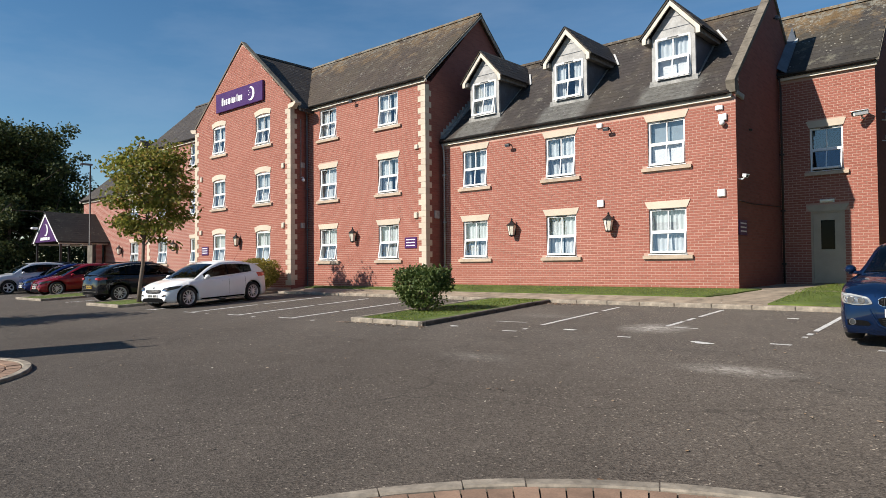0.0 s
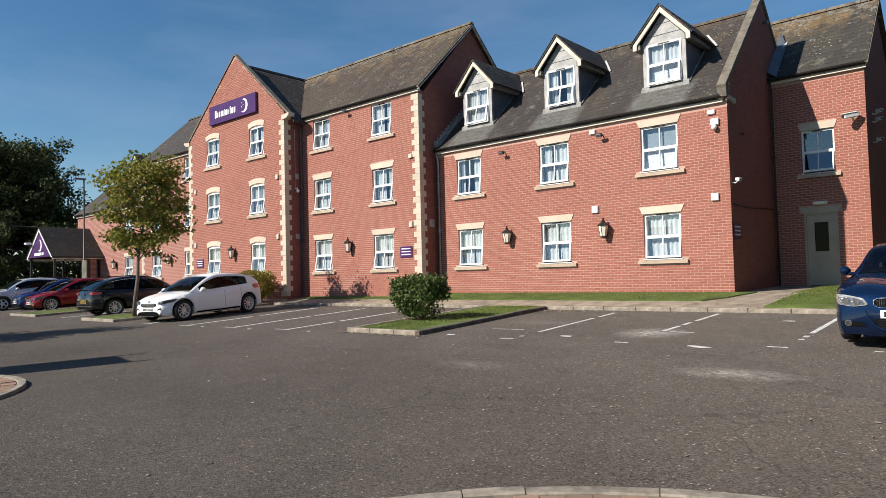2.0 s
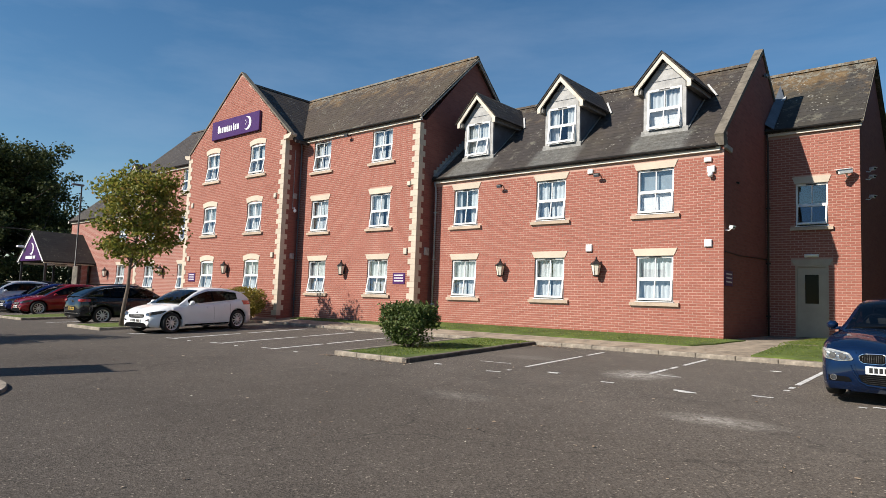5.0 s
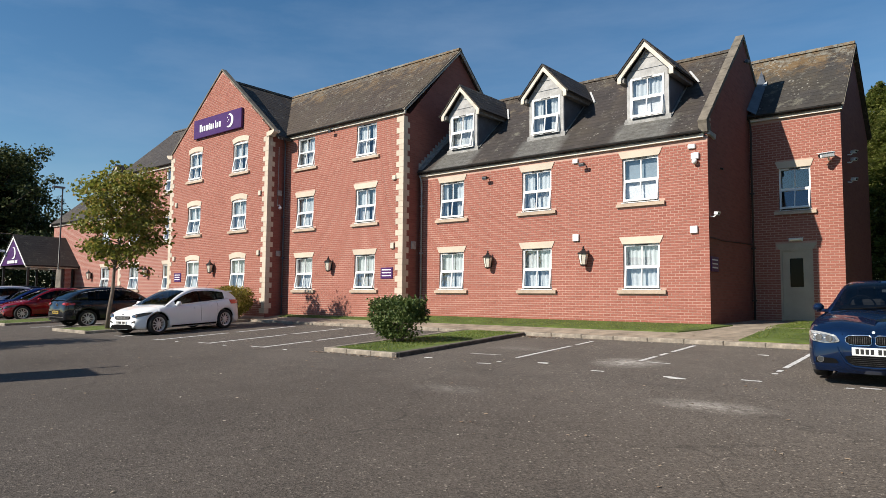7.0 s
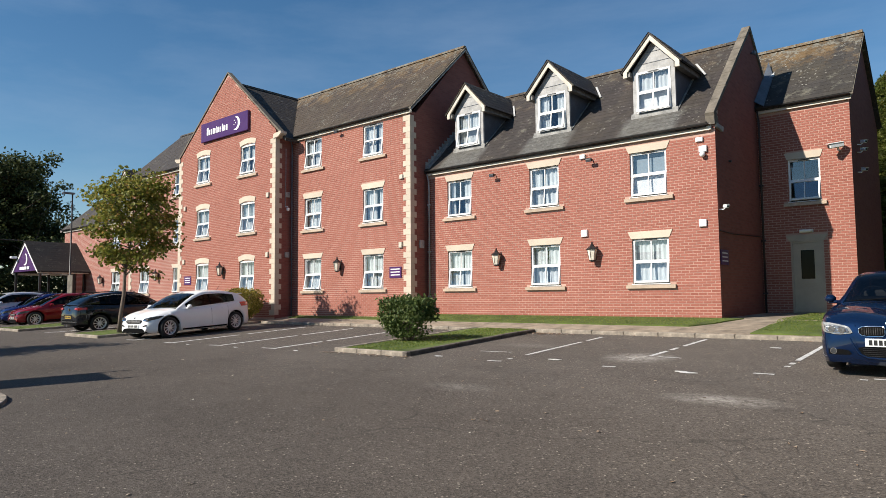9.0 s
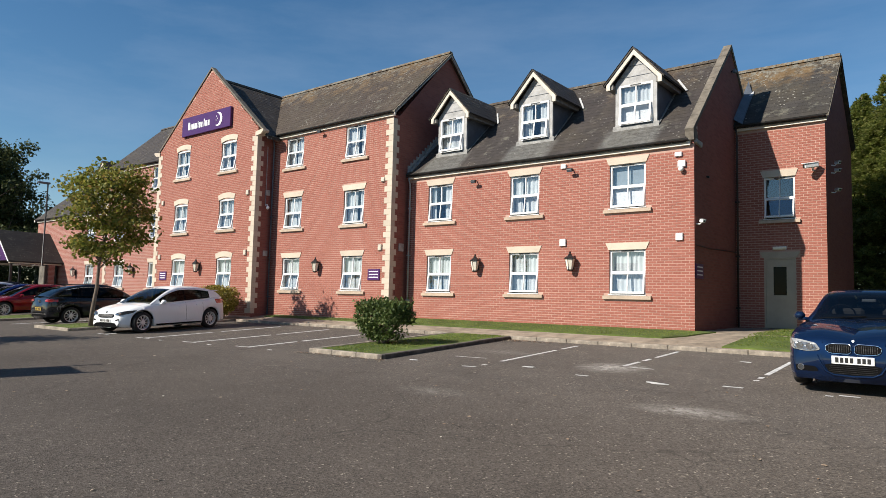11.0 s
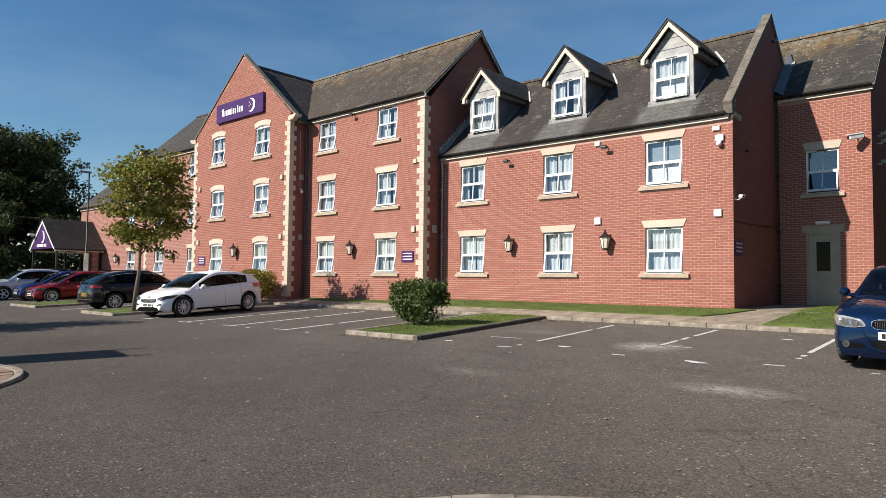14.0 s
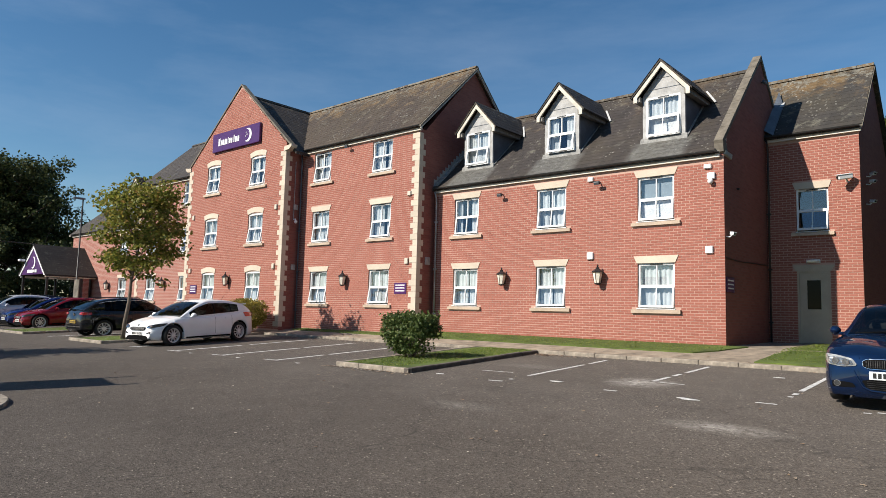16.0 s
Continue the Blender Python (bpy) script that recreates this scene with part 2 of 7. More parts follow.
def asphalt_mat():
    mt, n, l, b = nodes_of("asphalt")
    pos = n.new("ShaderNodeNewGeometry").outputs["Position"]
    v = n.new("ShaderNodeTexVoronoi")
    v.inputs["Scale"].default_value = 66
    l.new(pos, v.inputs["Vector"])
    sp = n.new("ShaderNodeSeparateColor")
    l.new(v.outputs["Color"], sp.inputs[0])
    big, mid = noise_tex(n, l, pos, 0.22, 5, 0.6), noise_tex(n, l, pos, 1.7, 6, 0.7)
    fine = noise_tex(n, l, pos, 140, 3)
    c = ramp(n, l, sp.outputs[0], (0.0, (0.050, 0.044, 0.040)), (0.3, (0.088, 0.078, 0.070)), (0.7, (0.108, 0.096, 0.086)), (0.9, (0.128, 0.115, 0.103)), (0.985, (0.165, 0.147, 0.13)), (1.0, (0.38, 0.345, 0.30)))
    c = mixcol(n, l, 0.55, c, ramp(n, l, big, (0.3, 0.62), (0.72, 1.0)), "MULTIPLY")
    c = mixcol(n, l, 0.45, c, ramp(n, l, mid, (0.25, 0.62), (0.7, 1.0)), "MULTIPLY")
    pits = mixcol(n, l, 1.0, ramp(n, l, noise_tex(n, l, pos, 42, 3, 0.6), (0.39, 1.0), (0.46, 0.0)), ramp(n, l, noise_tex(n, l, pos, 0.5, 4, 0.6), (0.40, 0.1), (0.62, 0.95)), "MULTIPLY")
    c = mixcol(n, l, pits, c, (0.028, 0.025, 0.023))
    v2 = n.new("ShaderNodeTexVoronoi")
    v2.inputs["Scale"].default_value = 5.5
    l.new(pos, v2.inputs["Vector"])
    c = mixcol(n, l, ramp(n, l, v2.outputs["Distance"], (0.03, 0.55), (0.055, 0.0)), c, (0.33, 0.30, 0.26))
    crack = n.new("ShaderNodeTexVoronoi")
    crack.feature = "DISTANCE_TO_EDGE"
    crack.inputs["Scale"].default_value = 0.16
    wob = n.new("ShaderNodeVectorMath")
    nz = n.new("ShaderNodeTexNoise")
    nz.inputs["Scale"].default_value = 1.4
    l.new(pos, nz.inputs["Vector"])
    l.new(pos, wob.inputs[0])
    l.new(nz.outputs["Color"], wob.inputs[1])
    l.new(wob.outputs[0], crack.inputs["Vector"])
    c = mixcol(n, l, ramp(n, l, crack.outputs["Distance"], (0.0, 0.45), (0.0035, 0.0)), c, (0.02, 0.019, 0.018))
    # pale scuffed patches
    for cx, cy, rx, ry, most in ((0.5, -6.2, 0.75, 0.8, 0.95), (3.05, -9.52, 0.9, 0.42, 0.68), (-0.45, -10.3, 0.8, 0.4, 0.3), (-2.5, -5.2, 1.2, 0.5, 0.25), (4.6, -9.6, 1.5, 0.9, -0.55), (2.0, -8.3, 0.9, 0.4, -0.4), (-0.5, -8.6, 1.6, 0.4, -0.35), (5.5, -10.8, 1.0, 0.6, -0.5)):
        vm = n.new("ShaderNodeVectorMath")
        vm.operation = "SUBTRACT"
        l.new(pos, vm.inputs[0])
        vm.inputs[1].default_value = (cx, cy, -0.6)
        vs = n.new("ShaderNodeVectorMath")
        vs.operation = "MULTIPLY"
        l.new(vm.outputs[0], vs.inputs[0])
        vs.inputs[1].default_value = (1 / rx, 1 / ry, 0)
        ln = n.new("ShaderNodeVectorMath")
        ln.operation = "LENGTH"
        l.new(vs.outputs[0], ln.inputs[0])
        soft = ramp(n, l, ln.outputs["Value"], (0.0, 1.0), (1.0, 0.0))
        pale = most > 0
        mk = mixcol(n, l, 1.0, soft, ramp(n, l, noise_tex(n, l, pos, 8 if pale else 2.5, 8, 0.8), (0.40, 0.0), (0.66, 1.0)), "MULTIPLY")
        mk = mixcol(n, l, 1.0, mk, (abs(most),) * 3, "MULTIPLY")
        c = mixcol(n, l, mk, c, (0.42, 0.41, 0.39) if pale else (0.035, 0.034, 0.034))
    # the bays are more worn and paler than the lane
    ps = n.new("ShaderNodeSeparateXYZ")
    l.new(pos, ps.inputs[0])
    wy = n.new("ShaderNodeMath")
    wy.operation = "MULTIPLY_ADD"
    wy.inputs[1].default_value = 3.0
    l.new(mid, wy.inputs[0])
    l.new(ps.outputs["Y"], wy.inputs[2])
    wr = n.new("ShaderNodeMapRange")
    wr.inputs[1].default_value, wr.inputs[2].default_value, wr.inputs[3].default_value, wr.inputs[4].default_value = -10.5, -6.8, 0.0, 1.0
    l.new(wy.outputs[0], wr.inputs[0])
    c = mixcol(n, l, wr.outputs[0], mixcol(n, l, 1.0, c, (1.23, 1.16, 1.085), "MULTIPLY"), mixcol(n, l, 1.0, c, (1.43, 1.37, 1.31), "MULTIPLY"))
    l.new(c, b.inputs["Base Color"])
    b.inputs["Roughness"].default_value = 0.9
    b.inputs["Diffuse Roughness"].default_value = 0.33
    b.inputs["Specular IOR Level"].default_value = 0.2
    hmix = mixcol(n, l, 0.4, v.outputs["Distance"], fine)
    bump(n, l, b, hmix, 0.75, 0.009)
    return mt


def glass_mat(name, tint=(1, 1, 1), base=0.045, gain=0.95):
    """A thin pane: clear, with a sharp reflection that grows towards grazing angles."""
    mt = bpy.data.materials.new(name)
    mt.use_nodes = True
    n, l = mt.node_tree.nodes, mt.node_tree.links
    n.remove(n["Principled BSDF"])
    tr, gl, lw, mx = n.new("ShaderNodeBsdfTransparent"), n.new("ShaderNodeBsdfGlossy"), n.new("ShaderNodeLayerWeight"), n.new("ShaderNodeMixShader")
    tr.inputs[0].default_value = (*tint, 1)
    gl.inputs["Roughness"].default_value = 0.012
    lw.inputs[0].default_value = 0.5
    pw, ma = n.new("ShaderNodeMath"), n.new("ShaderNodeMath")
    pw.operation, ma.operation = "POWER", "MULTIPLY_ADD"
    pw.inputs[1].default_value = 5.0
    ma.inputs[1].default_value, ma.inputs[2].default_value = gain, base
    l.new(lw.outputs["Facing"], pw.inputs[0])
    l.new(pw.outputs[0], ma.inputs[0])
    l.new(ma.outputs[0], mx.inputs[0])
    l.new(tr.outputs[0], mx.inputs[1])
    l.new(gl.outputs[0], mx.inputs[2])
    l.new(mx.outputs[0], n["Material Output"].inputs[0])
    return mt


def leaf_mat(name, cols, trans=0.35, spec=0.35, rough=0.55):
    mt, n, l, b = nodes_of(name)
    g = n.new("ShaderNodeNewGeometry")
    c = ramp(n, l, g.outputs["Random Per Island"], *cols)
    big = noise_tex(n, l, g.outputs["Position"], 0.8, 3)
    c = mixcol(n, l, 0.5, c, ramp(n, l, big, (0.3, 0.5), (0.7, 1.0)), "MULTIPLY")
    l.new(c, b.inputs["Base Color"])
    b.inputs["Roughness"].default_value = rough
    b.inputs["Specular IOR Level"].default_value = spec
    t = n.new("ShaderNodeBsdfTranslucent")
    l.new(c, t.inputs[0])
    mx = n.new("ShaderNodeMixShader")
    mx.inputs[0].default_value = trans
    l.new(b.outputs[0], mx.inputs[1])
    l.new(t.outputs[0], mx.inputs[2])
    l.new(mx.outputs[0], n["Material Output"].inputs[0])
    return mt


BRICK = brick_piece("red_brick", False)
BRICK_ONE = brick_piece("red_brick_single", True)
BRICKWORK_X = brick_wall("brickwork_front", "X")
# side walls: the same brick, with shade put into its colours and mortar
BRICKWORK_Y = brick_wall("brickwork_side_shade", "Y", (0.25, 0.115, 0.09), (0.25, 0.078, 0.06), (0.31, 0.105, 0.08))
MORTAR = plain("mortar", (0.55, 0.345, 0.275), 0.92, var=0.2, scale=0.6, fine=60)
STONE = plain("cream_stone", (0.66, 0.565, 0.45), 0.8, var=0.14, scale=1.6, fine=55, rnd=0.25)
COPING = plain("weathered_stone", (0.20, 0.172, 0.135), 0.88, var=0.45, scale=4, fine=40, relief=0.4)
UPVC = plain("white_upvc", (0.80, 0.80, 0.79), 0.35, var=0.05, scale=2, relief=0.0)
BARGE = plain("dirty_cream_paint", (0.70, 0.63, 0.52), 0.55, var=0.3, scale=3, fine=30)
FASCIA = plain("cream_paint", (0.78, 0.72, 0.62), 0.5, var=0.1, scale=1.2)
BLACK = plain("black_paint", (0.022, 0.021, 0.021), 0.45, var=0.3, scale=5)
LEAD = plain("lead_sheet", (0.43, 0.425, 0.415), 0.6, var=0.4, scale=3.5, fine=20)
GREYSTONE = plain("pale_kneeler_stone", (0.50, 0.475, 0.44), 0.85, var=0.3, scale=5)
LEAD_DARK = plain("lead_cheek", (0.13, 0.15, 0.18), 0.5, var=0.3, scale=2.5, fine=20)
SLATE = slate_mat("roof_slates", lichen=0.6, rust=0.3, ridge=8.9, wash=(-8.765, -5.32, -1.887))
SLATE_HIGH = slate_mat("roof_slates_high", rust=0.2, ridge=10.9)
# porch slates darkened in colour for a slope turned from the sun
SLATE_DARK = slate_mat("porch_tiles_shade", (0.034, 0.030, 0.028), 0.25)
SLATE_OLD = slate_mat("roof_slates_lichened", (0.074, 0.055, 0.042), 0.6, rust=0.75, ridge=10.6)
SLATE_RUSTY = slate_mat("roof_slates_orange_lichen", (0.058, 0.052, 0.047), 0.75, rust=0.8, ridge=9.0)
ASPHALT = asphalt_mat()
GLASS = glass_mat("window_glass", (0.84, 0.89, 0.92), 0.18)
GLASS_DARK = glass_mat("dark_door_glass", (0.02, 0.02, 0.02), 0.008, 0.2)
CURTAIN = plain("curtain_cloth", (0.56, 0.585, 0.59), 0.9, var=0.08, scale=6)
BLIND = plain("blind_cloth", (0.74, 0.745, 0.74), 0.8, var=0.12, scale=5)
INSIDE = plain("room_plaster", (0.34, 0.33, 0.32), 0.9)
DOORPAINT = plain("grey_green_paint", (0.43, 0.35, 0.265), 0.5, var=0.1)
PURPLE = plain("purple_panel", (0.065, 0.014, 0.105), 0.35, var=0.08, relief=0.0)
WHITE = plain("white_paint", (0.82, 0.82, 0.82), 0.4, var=0.04, relief=0.0)
KERB = plain("concrete_kerb", (0.37, 0.315, 0.25), 0.9, var=0.55, scale=5.5, fine=28, relief=0.6, rnd=0.3)
# concrete for the near island's sunless side, its shade put into the colour
KERB_SHADE = plain("shaded_kerb", (0.15, 0.125, 0.105), 0.88, var=0.6, scale=4.5, fine=28, relief=0.6, rnd=0.35)
PATHMAT = plain("path_paving", (0.36, 0.29, 0.215), 0.92, var=0.5, scale=2.6, fine=50, relief=0.5)
BLOCK = plain("brick_paver", (0.37, 0.235, 0.16), 0.9, var=0.25, scale=5, fine=60, relief=0.4, rnd=0.55)
SOIL = plain("turf", (0.105, 0.145, 0.026), 0.95, var=0.55, scale=1.2, fine=30, relief=0.6)
LINE = plain("worn_line_paint", (0.72, 0.71, 0.69), 0.8, var=0.35, scale=9, fine=70, relief=0.3)
GRASS = leaf_mat("grass_blades", ((0, (0.11, 0.17, 0.024)), (0.6, (0.19, 0.265, 0.04)), (1, (0.34, 0.34, 0.10))), 0.4)


# ---- ground ----
def ground_z(y):
    return -0.40 + 0.042 * (max(-45.0, min(y, 14.0)) + 2.9) if y < -2.4 else -0.38


g = Geo()
xs = [-900, -200, -70, -40, -20, -8, 0, 8, 20, 60, 250, 900]
ys = [-900, -200, -45, -30, -20, -14, -9, -5, -2.4, 14, 60, 250, 900]
g.add([(x, y, ground_z(y)) for y in ys for x in xs],
      [(j * len(xs) + i, j * len(xs) + i + 1, (j + 1) * len(xs) + i + 1, (j + 1) * len(xs) + i) for j in range(len(ys) - 1) for i in range(len(xs) - 1)])
thing("ground", g, ASPHALT, "grey tarmac car park sloping up to the hotel", "ground", kind="structure")

# ---- hotel ----
S = 2.475
hotel = empty("hotel", pose(0, 0, 0), "red-brick hotel with slate roofs, cream quoins and dormers", "building")


def slab(x0, x1, z0, z1, y0, y1, holes, geo):
    """A wall in the x-z plane, y0 to y1 thick, with rectangular holes (x0, x1, z0, z1), as one closed skin."""
    xs = sorted({x0, x1, *[min(max(h[i], x0), x1) for h in holes for i in (0, 1)]})
    zs = sorted({z0, z1, *[min(max(h[i], z0), z1) for h in holes for i in (2, 3)]})
    nx, nz, ids = len(xs) - 1, len(zs) - 1, {}

    def vid(i, k, d):
        if (i, k, d) not in ids:
            ids[i, k, d] = len(geo.v)
            geo.v.append((xs[i], y1 if d else y0, zs[k]))
        return ids[i, k, d]

    def solid(i, k):
        if not (0 <= i < nx and 0 <= k < nz):
            return False
        x, z = (xs[i] + xs[i + 1]) / 2, (zs[k] + zs[k + 1]) / 2
        return not any(h[0] < x < h[1] and h[2] < z < h[3] for h in holes)

    for i in range(nx):
        for k in range(nz):
            if not solid(i, k):
                continue
            c = [(i, k), (i + 1, k), (i + 1, k + 1), (i, k + 1)]
            geo.f.append(tuple(vid(*p, 0) for p in c))
            geo.f.append(tuple(vid(*p, 1) for p in c[::-1]))
            for (di, dk), (p, q) in zip(((0, -1), (1, 0), (0, 1), (-1, 0)), zip(c, c[1:] + c[:1])):
                if not solid(i + di, k + dk):
                    geo.f.append((vid(*p, 0), vid(*p, 1), vid(*q, 1), vid(*q, 0)))


def brick_courses(x0, x1, z0, z1, holes, top=None):
    """Yields bricks (xa, xb, za, zb) in stretcher bond, cut round the holes; top(x): the roof line."""
    bl, ch, j = 0.225, 0.075, 0.017
    for r in range(int((z1 - z0) / ch)):
        za = z0 + r * ch
        zb = za + ch - j
        spans = [(x0, x1)]
        for hx0, hx1, hz0, hz1 in holes:
            if zb > hz0 + 0.01 and za < hz1 - 0.01:
                nxt = []
                for a, b in spans:
                    if hx1 <= a or hx0 >= b:
                        nxt.append((a, b))
                    else:
                        nxt += [s for s in ((a, hx0), (hx1, b)) if s[1] - s[0] > 0.03]
                spans = nxt
        for a, b in spans:
            k, carry = math.floor((a - x0) / bl) - 1, None
            while True:
                p = x0 + k * bl + (0.5 * bl if r % 2 else 0)
                if p >= b:
                    break
                xa, xb = max(p, a), min(p + bl - j, b)
                if b - xb < 0.045:
                    xb = b
                k += 1
                if carry is not None:
                    xa, carry = carry, None
                if a - 0.001 < xa < a + 0.001 and 0 < xb - xa < 0.05 and xb < b:
                    carry = xa
                    continue
                if xb - xa < 0.03 or (top and zb > top((xa + xb) / 2) - 0.02):
                    continue
                yield xa, xb, za, zb


def brick_box(geo, xa, xb, y, za, zb, d=0.02):
    geo.add([(xa, y, za), (xb, y, za), (xb, y, zb), (xa, y, zb), (xa, y + d, za), (xb, y + d, za), (xb, y + d, zb), (xa, y + d, zb)],
            [(0, 1, 2, 3), (0, 4, 5, 1), (3, 2, 6, 7), (0, 3, 7, 4), (1, 5, 6, 2)])


# windows: (centre x, sill-bottom z, kind of head, opening of the lower sash, curtain)
WING_X = (-8.765, -5.32, -1.887)
W_W, W_Z0, W_Z1 = 1.08, 0.91, 2.205


def rows_of(xs, floors, head, opening, z_add=0.0):
    return [(x, f * S + z_add, head, opening) for f in floors for x in xs]


WALLS = {
    "wing": dict(y=0.0, x0=-10.25, x1=0.0, z1=5.02, wins=rows_of(WING_X, (0, 1), "flared", 0.075)),
    "mid": dict(y=-0.85, x0=-17.3, x1=-10.30, z1=7.25, wins=rows_of((-15.75, -12.22), (0, 1), "flared", 0.10) + rows_of((-15.75, -12.22), (2,), "none", 0.10, 0.03)),
    "gable": dict(y=-2.0, x0=-24.4, x1=-16.7, z1=10.5, wins=rows_of((-22.22, -18.68), (0, 1, 2), "arch", 0.105)),
    "left": dict(y=-0.85, x0=-32.0, x1=-24.75, z1=7.25, wins=rows_of((-30.2, -26.55), (0, 1), "flared", 0.10) + rows_of((-30.2, -26.55), (2,), "none", 0.10, 0.03)),
    "far": dict(y=-0.85, x0=-41.3, x1=-32.0, z1=5.05, wins=rows_of((-33.7,), (0, 1), "flared", 0.11)),
    "rear": dict(y=3.9, x0=0.0, x1=2.5, z1=6.2, wins=[(1.25, S - 0.06, "flared", 0.11)]),
}
DOOR = (0.80, 1.68, 0.04, 2.16)
G_C = -20.27
G_R = -20.757


def gable_top(x):
    return 10.56 - (x - G_C) * 0.845 if x > G_C else 10.56 - (G_C - x) * 0.785


BASE_Z = -0.6
for key, w in WALLS.items():
    wx = 0.8 if key == "rear" else 1.0
    holes = [(x - W_W / 2 * wx, x + W_W / 2 * wx, W_Z0 + z, W_Z1 + z - (0.06 if h == "none" else 0)) for x, z, h, o in w["wins"]]
    if key == "rear":
        holes.append(DOOR)
    w["holes"] = holes
    g = Geo()
    y = w["y"]
    if key == "gable":
        slab(w["x0"], w["x1"], BASE_Z, 7.42, y + 0.006, y + 0.3, holes, g)
        gp = Geo().prism([(w["x0"], y + 0.006, 7.42), (w["x1"], y + 0.006, 7.42), (G_C + 0.04, y + 0.006, 10.50), (G_C - 0.04, y + 0.006, 10.50)], (0, 0.17, 0))
        part("gable_wall", gp, MORTAR, hotel)
    else:
        slab(w["x0"], w["x1"], BASE_Z, w["z1"], y + 0.006, y + 0.3, holes, g)
    w["ob"] = part("wall", g, MORTAR if key in ("wing", "mid", "gable", "rear") else BRICKWORK_X, hotel)
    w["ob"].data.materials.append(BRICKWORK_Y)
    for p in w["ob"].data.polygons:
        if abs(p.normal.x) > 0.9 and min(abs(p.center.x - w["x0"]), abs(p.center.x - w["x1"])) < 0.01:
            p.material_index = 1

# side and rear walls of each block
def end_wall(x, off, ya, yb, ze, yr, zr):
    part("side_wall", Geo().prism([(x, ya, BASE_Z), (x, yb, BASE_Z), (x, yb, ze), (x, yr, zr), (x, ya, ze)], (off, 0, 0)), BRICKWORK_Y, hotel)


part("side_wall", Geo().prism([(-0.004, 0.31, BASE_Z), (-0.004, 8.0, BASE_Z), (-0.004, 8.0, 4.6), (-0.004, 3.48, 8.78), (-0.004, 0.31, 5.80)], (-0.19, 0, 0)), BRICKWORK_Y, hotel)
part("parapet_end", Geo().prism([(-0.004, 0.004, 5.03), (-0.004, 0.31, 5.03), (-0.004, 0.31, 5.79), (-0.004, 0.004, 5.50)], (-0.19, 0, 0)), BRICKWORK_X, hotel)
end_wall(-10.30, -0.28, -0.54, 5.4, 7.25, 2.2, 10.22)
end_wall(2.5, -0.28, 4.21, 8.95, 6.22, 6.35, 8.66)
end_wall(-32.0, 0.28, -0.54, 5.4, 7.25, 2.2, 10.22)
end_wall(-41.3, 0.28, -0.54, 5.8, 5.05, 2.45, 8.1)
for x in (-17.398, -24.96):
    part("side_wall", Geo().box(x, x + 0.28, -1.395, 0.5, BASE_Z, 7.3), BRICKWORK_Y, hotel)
for b in ((-41.0, -0.3, 5.8, 6.0, BASE_Z, 5.0), (-31.7, -10.6, 5.12, 5.32, 5.0, 7.25), (-6.0, 2.2, 8.75, 8.95, BASE_Z, 6.2), (-6.0, -5.8, 6.0, 8.75, BASE_Z, 6.2)):
    part("rear_wall", Geo().box(*b), BRICKWORK_X, hotel)
for z in (-0.05, S - 0.05, 2 * S - 0.1):
    for xa, xb, ya in ((-31.7, -10.6, -0.5), (-10.2, -0.3, 0.31), (-40.9, -32.1, -0.5), (0.0, 2.2, 4.25)):
        part("floor_slab", Geo().box(xa, xb, ya, 5.5, z, z + 0.12), INSIDE, hotel)
part("partition", Geo().box(-31.7, -10.6, 1.9, 2.0, 0, 7.2), INSIDE, hotel)
part("partition", Geo().box(-10.0, -0.3, 3.0, 3.1, 0, 6.3), INSIDE, hotel)
# painted black to stand in for the unlit room behind the back door
part("partition", Geo().box(-0.0, 2.2, 5.0, 5.1, -0.1, 6.1), BLACK, hotel)


# roofs
def roof_plane(o, u, v, row=0.21, wid=0.255, keep=None, seed=1):
    """Slates on the plane from o along u (eaves) and up v (slope); keep(p): whether a slate is laid there."""
    rnd = random.Random(seed)
    o, u, v = Vector(o), Vector(u), Vector(v)
    ul, vl = u.length, v.length
    un, vn = u.normalized(), v.normalized()
    nn = un.cross(vn)
    if nn.z < 0:
        nn = -nn
    geo = Geo()
    for r in range(int(vl / row) + 1):
        v0, v1 = r * row - 0.02, min((r + 1) * row + 0.03, vl)
        off = wid / 2 if r % 2 else 0
        for k in range(-1, int(ul / wid) + 1):
            a, b = max(0, k * wid + off), min(ul, (k + 1) * wid + off - 0.0025)
            if b - a < 0.04:
                continue
            c = o + un * (a + b) / 2 + vn * (v0 + v1) / 2
            if keep and not keep(c):
                continue
            j, lift = rnd.uniform(-0.004, 0.004), rnd.uniform(0.0, 0.002)
            p = [o + un * a + vn * (v0 + j) + nn * (0.0165 + lift), o + un * b + vn * (v0 + j) + nn * (0.0165 + lift),
                 o + un * b + vn * v1 + nn * 0.012, o + un * a + vn * v1 + nn * 0.012]
            q = [x - nn * 0.006 for x in p[:2]]
            geo.add(p + q, [(0, 1, 2, 3), (0, 4, 5, 1), (0, 3, 4), (1, 5, 2)])
    return geo


